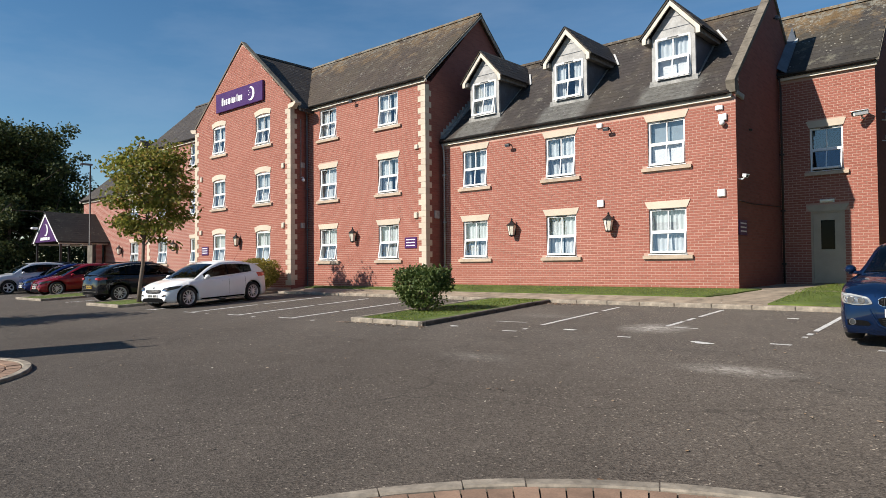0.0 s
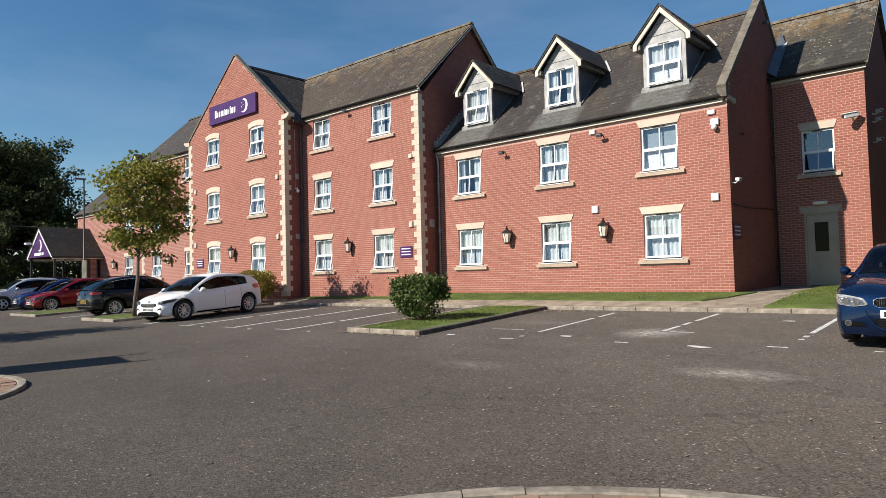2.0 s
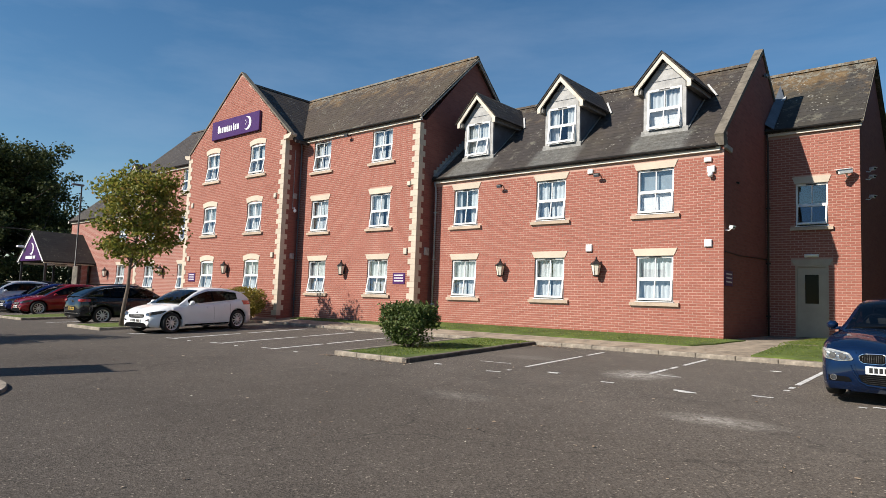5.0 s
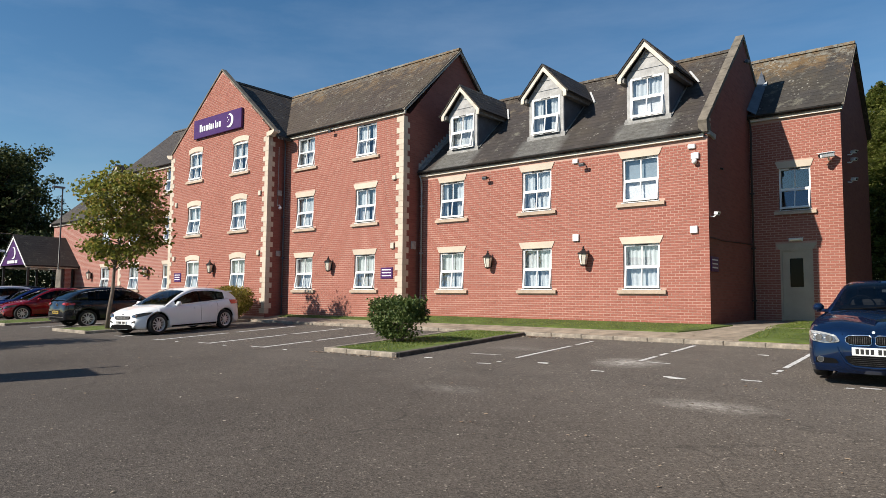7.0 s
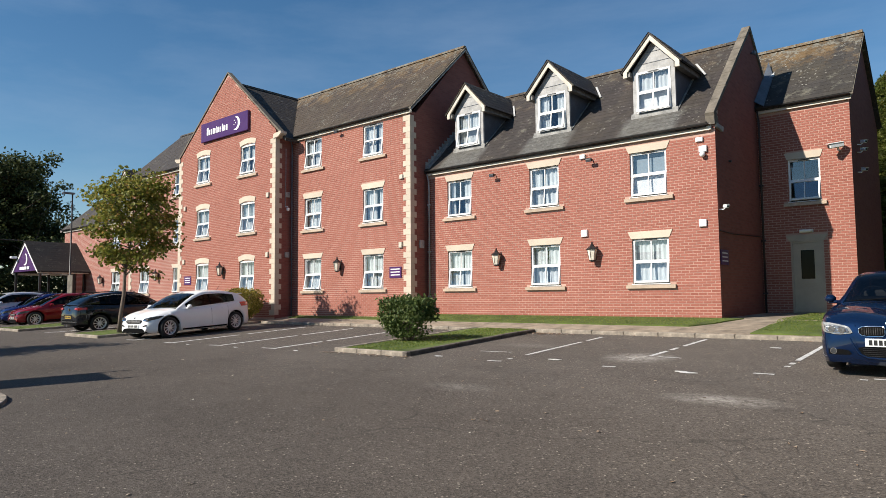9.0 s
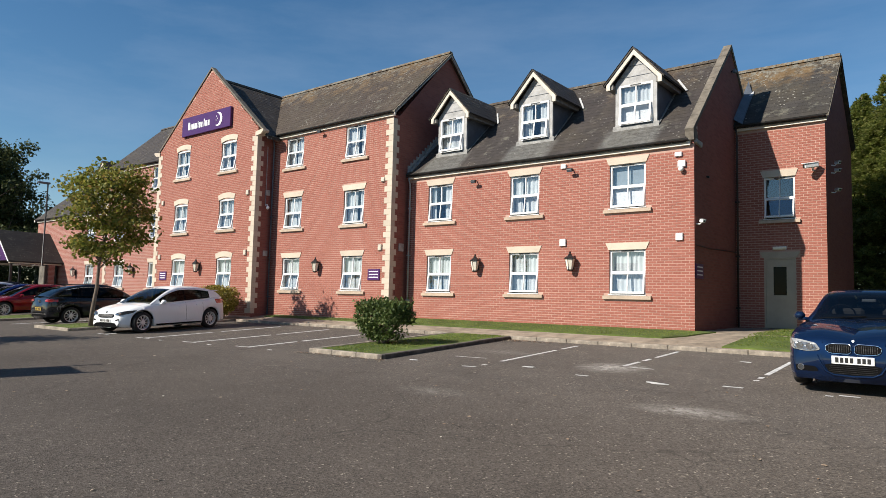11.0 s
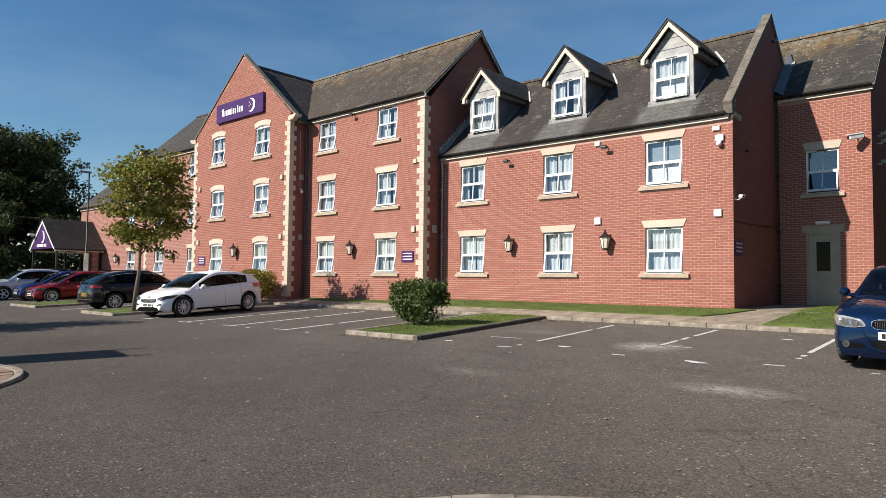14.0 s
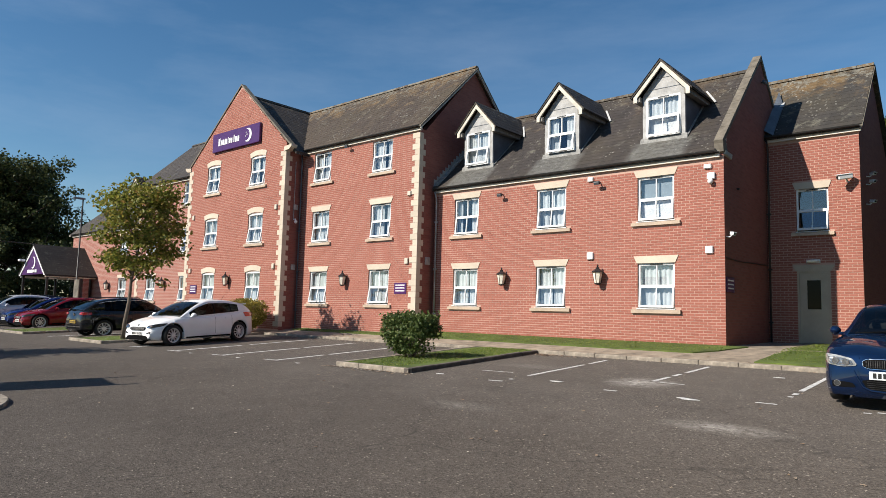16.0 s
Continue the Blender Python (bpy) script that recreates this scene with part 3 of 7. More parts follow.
def pitched(x0, x1, ye, ze, yr, zr, material, keep=None, seed=1):
    """A roof with its ridge along x."""
    g = Geo()
    yb = 2 * yr - ye
    g.prism([(x0, ye, ze), (x0, yr, zr), (x0, yb, ze), (x0, yb, ze - 0.12), (x0, yr, zr - 0.14), (x0, ye, ze - 0.12)], (x1 - x0, 0, 0))
    roof = part("roof", g, material, hotel)
    part("slate_covering", roof_plane((x0, ye, ze), (x1 - x0, 0, 0), (0, yr - ye, zr - ze), keep=keep, seed=seed).raw("slate_covering"), material, roof, kind="stuff")
    n = int(abs(x1 - x0) / 0.45)
    for i in range(n):
        a = x0 + (x1 - x0) * i / n
        b = x0 + (x1 - x0) * (i + 1) / n - 0.01
        if keep and not keep(Vector(((a + b) / 2, yr - 0.1, zr))):
            continue
        part("ridge_tile", Geo().prism([(a, yr - 0.13, zr - 0.05), (a, yr - 0.06, zr + 0.06), (a, yr + 0.06, zr + 0.06), (a, yr + 0.13, zr - 0.05)], (b - a, 0, 0)), material, roof)
    return roof


def g_clear(p):
    """True where the slope lies outside the projecting gable's own roof."""
    return p.z > 10.39 - abs(p.x - G_R) * 0.785 - 0.02


pitched(-10.27, -0.18, -0.14, 5.17, 3.48, 8.43, SLATE, seed=3)
pitched(-20.5, -10.16, -1.0, 7.36, 2.2, 10.41, SLATE_OLD, keep=g_clear, seed=4)
pitched(-32.12, -20.5, -1.0, 7.36, 2.2, 10.41, SLATE_HIGH, keep=g_clear, seed=5)
pitched(-41.5, -32.0, -1.0, 5.17, 2.45, 8.25, SLATE, seed=6)
pitched(-4.0, 2.61, 3.75, 6.34, 6.35, 8.86, SLATE_RUSTY, keep=lambda p: p.x > -0.6 or p.z > 9, seed=7)
# the projecting gable's roof, ridge along y
g = Geo()
g.prism([(G_R - 4.08, -1.53, 7.19), (G_R, -1.53, 10.39), (G_R + 4.08, -1.53, 7.19), (G_R + 4.08, -1.53, 7.07), (G_R, -1.53, 10.25), (G_R - 4.08, -1.53, 7.07)], (0, 3.6, 0))
groof = part("roof", g, SLATE_HIGH, hotel)
for sgn in (1, -1):
    def outside(p):
        return p.y < -1.0 + (p.z - 7.36) * 3.2 / 3.05 + 0.15
    part("slate_covering", roof_plane((G_R + sgn * 4.08, -1.53, 7.19), (0, 3.75, 0), (-sgn * 4.08, 0, 3.2), keep=outside, seed=8 + sgn).raw("slate_covering"), SLATE_HIGH, groof, kind="stuff")
for i in range(9):
    a = -1.52 + i * 0.42
    part("ridge_tile", Geo().prism([(G_R - 0.13, a, 10.34), (G_R - 0.06, a, 10.45), (G_R + 0.06, a, 10.45), (G_R + 0.13, a, 10.34)], (0, 0.41, 0)), SLATE_HIGH, groof)

# ---- hotel: brick faces ----
def long_brick(le):
    me = Geo()
    brick_box(me, -le / 2, le / 2, 0.0, -0.029, 0.029)
    return me.raw("brick")


LEAD_PALE = plain("pale_lead", (0.58, 0.58, 0.57), 0.5, var=0.3, scale=5)


SILLSTONE = plain("stained_sill_stone", (0.58, 0.455, 0.345), 0.85, var=0.3, scale=3, fine=50, rnd=0.25)


# ---- hotel: windows ----
def tilt(opening):
    a = math.asin(opening / 0.6)
    return Matrix.Translation((0, 0.055, 1.53)) @ Matrix.Rotation(-a, 4, "X") @ Matrix.Translation((0, -0.055, -1.53))


def frame_geo(w=W_W, z0=W_Z0, z1=W_Z1, tr=1.555):
    g = Geo()
    h = w / 2
    for a, b, c, d in ((-h, -h + 0.062, z0, z1), (h - 0.062, h, z0, z1), (-h + 0.05, h - 0.05, z1 - 0.062, z1), (-h + 0.05, h - 0.05, z0, z0 + 0.045), (-h + 0.05, h - 0.05, tr - 0.025, tr + 0.04)):
        g.box(a, b, 0.05, 0.125, c, d)
    g.box(-0.016, 0.016, 0.066, 0.105, tr + 0.045, z1 - 0.06)
    return g


def sash_geo(w=W_W, z0=W_Z0, tr=1.555):
    g = Geo()
    h, zt, zb = w / 2 - 0.035, tr - 0.005, z0 + 0.045
    for a, b, c, d in ((-h, -h + 0.05, zb, zt), (h - 0.05, h, zb, zt), (-h + 0.05, h - 0.05, zt - 0.045, zt), (-h + 0.05, h - 0.05, zb, zb + 0.055)):
        g.box(a, b, 0.028, 0.078, c, d)
    g.box(-0.016, 0.016, 0.034, 0.07, zb + 0.065, zt - 0.055)
    return g


FRAME_ME = frame_geo().mesh("window")
FRAME_LOW = frame_geo(z1=W_Z1 - 0.06, tr=1.53).mesh("window")
SASH_ME = sash_geo().mesh("sash")
# black strip on the bottom rail: the open sash's shadow as a painted piece
SASH_SHADE_ME = Geo().box(-W_W / 2 + 0.04, W_W / 2 - 0.04, 0.030, 0.049, W_Z0 + 0.022, W_Z0 + 0.05).mesh("gasket")
CILL_ME = Geo().prism([(-W_W / 2 - 0.02, -0.035, W_Z0 - 0.004), (-W_W / 2 - 0.02, -0.035, W_Z0 + 0.014), (-W_W / 2 - 0.02, 0.049, W_Z0 + 0.024), (-W_W / 2 - 0.02, 0.049, W_Z0 - 0.004)], (W_W + 0.04, 0, 0)).mesh("cill")
VENT_ME = Geo().cbox(-0.19, 0.19, 0.034, 0.05, W_Z1 - 0.05, W_Z1 - 0.018, 0.005).mesh("trickle_vent")
def sheet_pane(w, y, z0, z1):
    return Geo().add([(-w, y, z0), (w, y, z0), (w, y, z1), (-w, y, z1)], [(0, 1, 2, 3)]).raw("pane")


PANE_UP = sheet_pane(0.24, 0.085, 1.59, 2.165)
PANE_LO = sheet_pane(0.235, 0.05, 0.975, 1.52)
SILL_ME = Geo().prism([(-0.715, -0.075, 0.795), (-0.715, -0.075, 0.888), (-0.715, 0.0, 0.90), (-0.715, 0.06, 0.908), (-0.715, 0.06, 0.795)], (1.43, 0, 0)).mesh("sill")
LINTEL_ME = Geo().prism([(-0.56, -0.018, 2.205), (0.56, -0.018, 2.205), (0.655, -0.018, 2.41), (-0.655, -0.018, 2.41)], (0, 0.12, 0)).mesh("lintel")
arch = [(-0.56, -0.018, 2.16)] + [(x, -0.018, 2.245 - 0.085 * (x / 0.56) ** 2) for x in (-0.42, -0.28, -0.14, 0, 0.14, 0.28, 0.42)] + [(0.56, -0.018, 2.16)]
arch += [(0.62, -0.018, 2.37)] + [(x, -0.018, 2.465 - 0.095 * (x / 0.62) ** 2) for x in (0.46, 0.3, 0.15, 0, -0.15, -0.3, -0.46)] + [(-0.62, -0.018, 2.37)]
ARCH_ME = Geo().prism(arch, (0, 0.12, 0)).mesh("lintel")
ARCHFILL_ME = Geo().prism([(-0.54, 0.03, 2.12), (0.54, 0.03, 2.12), (0.54, 0.03, 2.22), (-0.54, 0.03, 2.22)], (0, 0.1, 0)).mesh("head_board")
for me, mt in ((FRAME_ME, UPVC), (FRAME_LOW, UPVC), (SASH_ME, UPVC), (SASH_SHADE_ME, BLACK), (CILL_ME, UPVC), (VENT_ME, BLACK), (PANE_UP, GLASS), (PANE_LO, GLASS), (SILL_ME, SILLSTONE), (LINTEL_ME, STONE), (ARCH_ME, STONE), (ARCHFILL_ME, UPVC)):
    me.materials.append(mt)


def pane(me, parent, m):
    ob = part("pane", me, None, parent, m=m)
    ob.visible_shadow = False
    return ob


def curtain_panel(x0, x1, z0, z1, y, seed):
    """A hanging cloth in soft folds."""
    rnd = random.Random(seed)
    n, g, ph = 26, Geo(), rnd.uniform(0, 6)
    rows = []
    for k in range(5):
        t = k / 4
        row = []
        for i in range(n + 1):
            u = i / n
            fold = 0.022 * math.sin(u * (x1 - x0) * 46 + ph + 0.8 * math.sin(u * 7 + ph)) * (1 - 0.25 * t)
            row.append((x0 + (x1 - x0) * u + 0.02 * t * math.sin(ph + 5 * u), y + fold, z1 + (z0 - z1) * t))
        rows.append(row)
    return g.loft(rows, closed=False)


CURT = random.Random(21)
for key, w in WALLS.items():
    for wi, (x, z, head, opening) in enumerate(w["wins"]):
        at = pose(x, w["y"], z) @ Matrix.Diagonal((0.8 if key == "rear" else 1.0, 1, 1, 1))
        ob = part("window", FRAME_LOW if head == "none" else FRAME_ME, None, hotel, m=at)
        t = tilt(opening * CURT.uniform(0.75, 1.1))
        sash = part("sash", SASH_ME, None, ob, m=t)
        low = Matrix.Translation((0, 0, -0.055)) if head == "none" else Matrix()
        for sx in (-0.248, 0.248):
            pane(PANE_UP, ob, low @ Matrix.Translation((sx, 0, 0)))
            pane(PANE_LO, ob, t @ Matrix.Translation((sx, 0, 0)))
        part("sill", SILL_ME, None, ob)
        part("gasket", SASH_SHADE_ME, None, ob)
        part("cill", CILL_ME, None, ob, "white plastic cill")
        part("trickle_vent", VENT_ME, None, ob, m=low)
        if head == "flared":
            part("lintel", LINTEL_ME, None, ob)
        if head == "arch":
            part("lintel", ARCH_ME, None, ob)
            part("head_board", ARCHFILL_ME, None, ob)
        if key == "rear" or (key == "wing" and wi == 5):
            continue
        ground_floor = z < 1
        gap = CURT.uniform(0.0, 0.02) if ground_floor or (key == "wing" and wi == 5) else CURT.uniform(0.0, 0.09)
        side = CURT.uniform(-0.12, 0.12)
        if key == "wing" and wi == 3:
            gap = 0.2
        for sgn in (-1, 1):
            xa, xb = (-0.53, side - gap) if sgn < 0 else (side + gap, 0.53)
            if xb - xa < 0.08:
                continue
            c = curtain_panel(xa, xb, 0.93, 2.2, 0.2, CURT.random()).mesh("curtain", True)
            thing("curtain", c, CURTAIN, "white net curtain hanging behind a hotel window", "curtain", "curtains behind the hotel windows", m=at)
thing("roller_blind", Geo().box(-0.5, 0.5, 0.15, 0.155, 0.95, 1.56), BLIND, "plain white blind behind the lower half of a window", "blind", m=pose(WING_X[2], 0, S))

# net backing, tinted grey-blue for the sky reflected in these panes
NET = plain("sky_tint_net", (0.27, 0.315, 0.345), 0.9, var=0.15, scale=5)
thing("net_screen", Geo().box(-0.5, 0.5, 0.2, 0.205, 1.5, 2.2), NET, "sky-tinted net across the upper half of a window", "curtain", m=pose(WING_X[2], 0, S))

# ---- hotel: dormers on the wing and the far block ----
DW = 0.64
LEAD_WORN = plain("worn_lead", (0.30, 0.295, 0.28), 0.65, var=0.5, scale=5, fine=20)
GREYBOARD = plain("grey_eaves_board", (0.27, 0.255, 0.23), 0.8, var=0.4, scale=6, fine=30)
face_geo = Geo()
slab(-DW, DW, 5.80, 7.28, 0.0, 0.08, [(-0.52, 0.52, 5.94, 7.19)], face_geo)
face_geo.prism([(-DW, 0.0, 7.28), (DW, 0.0, 7.28), (0, 0.0, 8.06)], (0, 0.08, 0))
FACE_ME = face_geo.mesh("dormer")
CHEEK_ME = Geo().prism([(0, 0.082, 5.85), (0, 0.082, 7.3), (0, 1.75, 7.3)], (0.05, 0, 0)).mesh("cheek")
BARGE_ME = Geo().prism([(0, -0.2, 8.18), (0.85, -0.2, 7.24), (0.85, -0.2, 7.06), (0.74, -0.2, 7.06), (0.73, -0.2, 7.21), (0, -0.2, 8.02)], (0, 0.05, 0)).mesh("bargeboard")
BOX_ME = Geo().prism([(0.66, -0.15, 7.09), (0.84, -0.15, 7.08), (0.84, -0.15, 7.22), (0.66, -0.15, 7.24)], (0, 1.62, 0)).mesh("eaves_box")
DR_ME = Geo().prism([(0, -0.23, 8.19), (0.92, -0.23, 7.18), (0.92, -0.23, 7.225), (0, -0.23, 8.25)], (0, 2.75, 0)).mesh("roof_slope")
DS_ME = roof_plane((0.92, -0.25, 7.225), (0, 2.9, 0), (-0.92, 0, 1.03), keep=lambda p: p.z > 5.17 + 0.9006 * (p.y + 0.6 + 0.14) - 0.1, seed=31).raw("slate_covering")
APRON_ME = Geo().prism([(-0.72, -0.06, 5.74), (0.72, -0.06, 5.74), (0.70, -0.02, 5.975), (-0.70, -0.02, 5.975)], (0, 0.016, 0)).mesh("apron")
nrm = Vector((0, -0.67, 0.745))


def strip(a, b, width, lift):
    """A lead strip lying on the main slope from a to b."""
    a, b = Vector(a), Vector(b)
    d = (b - a).normalized()
    s = d.cross(nrm).normalized() * width
    return Geo().prism([a + nrm * lift, b + nrm * lift, b + s + nrm * lift, a + s + nrm * lift], nrm * 0.012)


def on_slope(x, y):
    return (x, y, 5.17 + 0.9006 * (y + 0.6 + 0.14))


SOAK_ME = strip(on_slope(DW + 0.02, 0.0), on_slope(DW + 0.02, 1.5), 0.06, 0.04).mesh("flashing")
VAL_ME = strip(on_slope(1.0, 1.42), on_slope(0.5, 2.1), 0.06, 0.05).mesh("valley_lead")
DFRAME = Geo()
for a, b, c, d in ((-0.515, -0.46, 5.95, 7.185), (0.46, 0.515, 5.95, 7.185), (-0.46, 0.46, 7.13, 7.185), (-0.46, 0.46, 5.95, 5.99), (-0.46, 0.46, 6.55, 6.615)):
    DFRAME.box(a, b, -0.02, 0.06, c, d)
DFRAME.box(-0.015, 0.015, 0.0, 0.04, 6.615, 7.13)
DVENT_ME = Geo().cbox(-0.17, 0.17, -0.034, -0.02, 7.145, 7.177, 0.005).mesh("trickle_vent")
# the same painted sash shadow for the dormers
DSHADE_ME = Geo().box(-0.47, 0.47, -0.035, -0.021, 5.94, 5.972).mesh("gasket")
DVENT_ME.materials.append(BLACK)
DSHADE_ME.materials.append(BLACK)
DFRAME_ME = DFRAME.mesh("window_frame")
DSASH = Geo()
for a, b, c, d in ((-0.485, -0.43, -0.58, 0), (0.43, 0.485, -0.58, 0), (-0.43, 0.43, -0.05, 0), (-0.43, 0.43, -0.58, -0.52)):
    DSASH.box(a, b, -0.045, 0.0, c, d)
DSASH.box(-0.015, 0.015, -0.04, -0.005, -0.52, -0.05)
DSASH_ME = DSASH.mesh("sash")
DP_UP, DP_LO = sheet_pane(0.235, 0.023, 6.61, 7.135), sheet_pane(0.22, -0.022, -0.53, -0.04)
for me, mt in ((FACE_ME, LEAD), (CHEEK_ME, LEAD_DARK), (BARGE_ME, BARGE), (BOX_ME, GREYBOARD), (DR_ME, SLATE), (DS_ME, SLATE), (APRON_ME, LEAD_WORN), (SOAK_ME, LEAD_WORN), (VAL_ME, LEAD_PALE), (DFRAME_ME, UPVC), (DSASH_ME, UPVC), (DP_UP, GLASS), (DP_LO, GLASS)):
    me.materials.append(mt)
MIRROR = Matrix.Diagonal((-1, 1, 1, 1))
for di, (x, y, dz, op) in enumerate([(WING_X[0], 0.6, 0, 0.10), (WING_X[1], 0.6, 0, 0.09), (WING_X[2], 0.6, 0, 0.07), (-33.7, -0.26, 0, 0.08)]):
    d = part("dormer", FACE_ME, None, hotel, "small gabled dormer clad in pale lead", m=pose(x, y, dz))
    for mm in (Matrix(), MIRROR):
        part("cheek", CHEEK_ME, None, d, m=mm @ Matrix.Translation((DW - 0.05, 0, 0)))
        part("bargeboard", BARGE_ME, None, d, m=mm)
        part("eaves_box", BOX_ME, None, d, m=mm)
        part("roof_slope", DR_ME, None, d, m=mm)
        part("slate_covering", DS_ME, None, d, m=mm, kind="stuff")
        part("flashing", SOAK_ME, None, d, m=mm)
        part("valley_lead", VAL_ME, None, d, m=mm)
    part("apron", APRON_ME, None, d)
    for z, hw in ((7.42, 0.52), (7.74, 0.27)):
        part("lead_roll", Geo().cbox(-hw, hw, -0.014, 0.002, z, z + 0.014, 0.004), LEAD_DARK, d)
    part("window_frame", DFRAME_ME, None, d)
    part("trickle_vent", DVENT_ME, None, d)
    part("gasket", DSHADE_ME, None, d)
    t = Matrix.Translation((0, -0.02, 6.56)) @ Matrix.Rotation(-math.asin(op / 0.58), 4, "X")
    part("sash", DSASH_ME, None, d, m=t)
    for sx in (-0.23, 0.23):
        pane(DP_UP, d, Matrix.Translation((sx, 0, 0)))
        pane(DP_LO, d, t @ Matrix.Translation((sx, 0, 0)))
    for sgn in (-1, 1):
        gap, side = CURT.uniform(0.02, 0.07), CURT.uniform(-0.1, 0.1)
        xa, xb = (-0.52, side - gap) if sgn < 0 else (side + gap, 0.52)
        thing("curtain", curtain_panel(xa, xb, 5.94, 7.18, 0.13, CURT.random()).mesh("curtain", True), CURTAIN, "white net curtain hanging behind a hotel window", "curtain", "curtains behind the hotel windows", m=pose(x, y, 0))
thing("roller_blind", Geo().box(-0.48, 0.48, 0.1, 0.105, 5.96, 6.60), BLIND, "plain white blind behind the lower half of a window", "blind", m=pose(WING_X[2], 0.6, 0))

# ---- hotel: eaves, verges, copings, quoins ----
for xa, xb, y, z in ((-10.2, -0.08, 0.0, 5.05), (-17.05, -10.2, -0.85, 7.24), (-31.9, -25.0, -0.85, 7.24), (-41.3, -32.05, -0.85, 5.05), (0.02, 2.56, 3.9, 6.22)):
    part("fascia", Geo().box(xa, xb, y - 0.09, y - 0.002, z - 0.065, z + 0.06), FASCIA, hotel)
    gut = Geo()
    rings = []
    for x in (xa, xb):
        rings.append([(x, y - 0.19 + 0.048 * math.cos(a), z + 0.09 + 0.048 * math.sin(a)) for a in [math.pi + math.pi * k / 8 for k in range(9)]] + [(x, y - 0.19 + 0.04 * math.cos(a), z + 0.09 + 0.04 * math.sin(a)) for a in [2 * math.pi - math.pi * k / 8 for k in range(9)]])
    part("gutter", gut.loft(rings, cap=True), BLACK, hotel)
    part("soffit", Geo().box(xa, xb, y - 0.14, y - 0.09, z + 0.04, z + 0.065), BLACK, hotel)


def sloped(name, x0, x1, ya, za, yb, zb, thick, material, label=""):
    part(name, Geo().prism([(x0, ya, za), (x0, yb, zb), (x0, yb, zb - thick), (x0, ya, za - thick)], (x1 - x0, 0, 0)), material, hotel, label)


for x in (-10.14, -32.14):
    sloped("verge", x - 0.05, x + 0.03, -1.02, 7.34, 2.2, 10.40, 0.07, COPING)
    sloped("verge", x - 0.05, x + 0.03, 5.42, 7.33, 2.2, 10.36, 0.07, COPING)
    sloped("undercloak", x - 0.04, x + 0.02, -1.0, 7.265, 2.2, 10.325, 0.06, GREYSTONE)
    sloped("undercloak", x - 0.04, x + 0.02, 5.40, 7.255, 2.2, 10.285, 0.06, GREYSTONE)
sloped("verge", 2.575, 2.635, 3.74, 6.33, 6.35, 8.85, 0.06, COPING)
sloped("verge", 2.575, 2.635, 8.96, 6.33, 6.35, 8.85, 0.06, BLACK)
sloped("verge", -41.55, -41.45, -1.02, 5.15, 2.45, 8.21, 0.14, FASCIA)
# coping slabs on the wing's raised gable end
N = 7
for i in range(N):
    a, b = i / N, (i + 1) / N - 0.004
    y0, y1 = -0.16 + 3.64 * a, -0.16 + 3.64 * b
    z0, z1 = 5.42 + 3.46 * a, 5.42 + 3.46 * b
    part("coping_slab", Geo().prism([(-0.2, y0, z0), (-0.2, y1, z1), (-0.2, y1 + 0.05, z1 - 0.1), (-0.2, y0 + 0.05, z0 - 0.1)], (0.24, 0, 0)), COPING, hotel)
    part("coping_slab", Geo().prism([(-0.2, 6.96 - y0, z0), (-0.2, 6.96 - y1, z1), (-0.2, 6.91 - y1, z1 - 0.1), (-0.2, 6.91 - y0, z0 - 0.1)], (0.24, 0, 0)), COPING, hotel)
part("kneeler", Geo().prism([(-0.2, -0.08, 5.12), (-0.2, -0.12, 5.34), (-0.2, 0.1, 5.46), (-0.2, 0.3, 5.12)], (0.23, 0, 0)), COPING, hotel)
part("corbel", Geo().prism([(0.0, 0.02, 5.16), (0.0, 0.55, 5.14), (0.0, 0.5, 5.0), (0.0, 0.02, 5.06)], (0.06, 0, 0)), GREYSTONE, hotel)
part("overflow_pipe", Geo().tube([(-0.01, 1.07, 4.29), (0.07, 1.07, 4.27)], 0.03, 8), BLACK, hotel)
# thin coping and kneelers of the projecting gable
for sgn in (1, -1):
    foot, kx = (3.93, 3.57) if sgn > 0 else (4.16, 4.13)
    part("coping", Geo().prism([(G_C + sgn * foot, -2.04, 7.33), (G_C, -2.04, 10.65), (G_C, -2.04, 10.585), (G_C + sgn * (foot - 0.04), -2.04, 7.27)], (0, 0.23, 0)), COPING, hotel)
    part("kneeler", Geo().prism([(G_C + sgn * (kx - 0.12), -2.045, 7.10), (G_C + sgn * (kx + 0.22), -2.045, 7.14), (G_C + sgn * (kx + 0.38), -2.045, 7.26), (G_C + sgn * (kx + 0.38), -2.045, 7.34), (G_C + sgn * (kx - 0.12), -2.045, 7.28)], (0, 0.30, 0)), STONE, hotel)
# quoins: long and short stones by turns
for xc, yc, sgn, top in ((-10.30, -0.85, 1, 7.1), (-16.70, -2.0, 1, 7.1), (-24.40, -2.0, -1, 7.1), (-32.0, -0.85, -1, 7.1)):
    mes = []
    for lx, ly in ((0.35, 0.19), (0.215, 0.31)):
        x0, x1 = (-lx, 0.014) if sgn > 0 else (-0.014, lx)
        me = Geo().cbox(x0, x1, -0.014, ly, 0.0, 0.202, 0.005).mesh("quoin")
        me.materials.append(STONE)
        mes.append(me)
    z, i = -0.05, 0
    while z < top - 0.05:
        part("quoin", mes[i % 2], None, hotel, m=pose(xc, yc, z))
        z, i = z + 0.205, i + 1
# stepped lead where the wing's roof meets the taller block
g = Geo()
for i in range(22):
    y = -0.05 + i * 0.155
    z = 5.17 + 0.9006 * (y + 0.14)
    g.box(-10.296, -10.282, y, y + 0.152, z + 0.02, z + 0.27)
part("stepped_flashing", g, LEAD, hotel, kind="stuff")
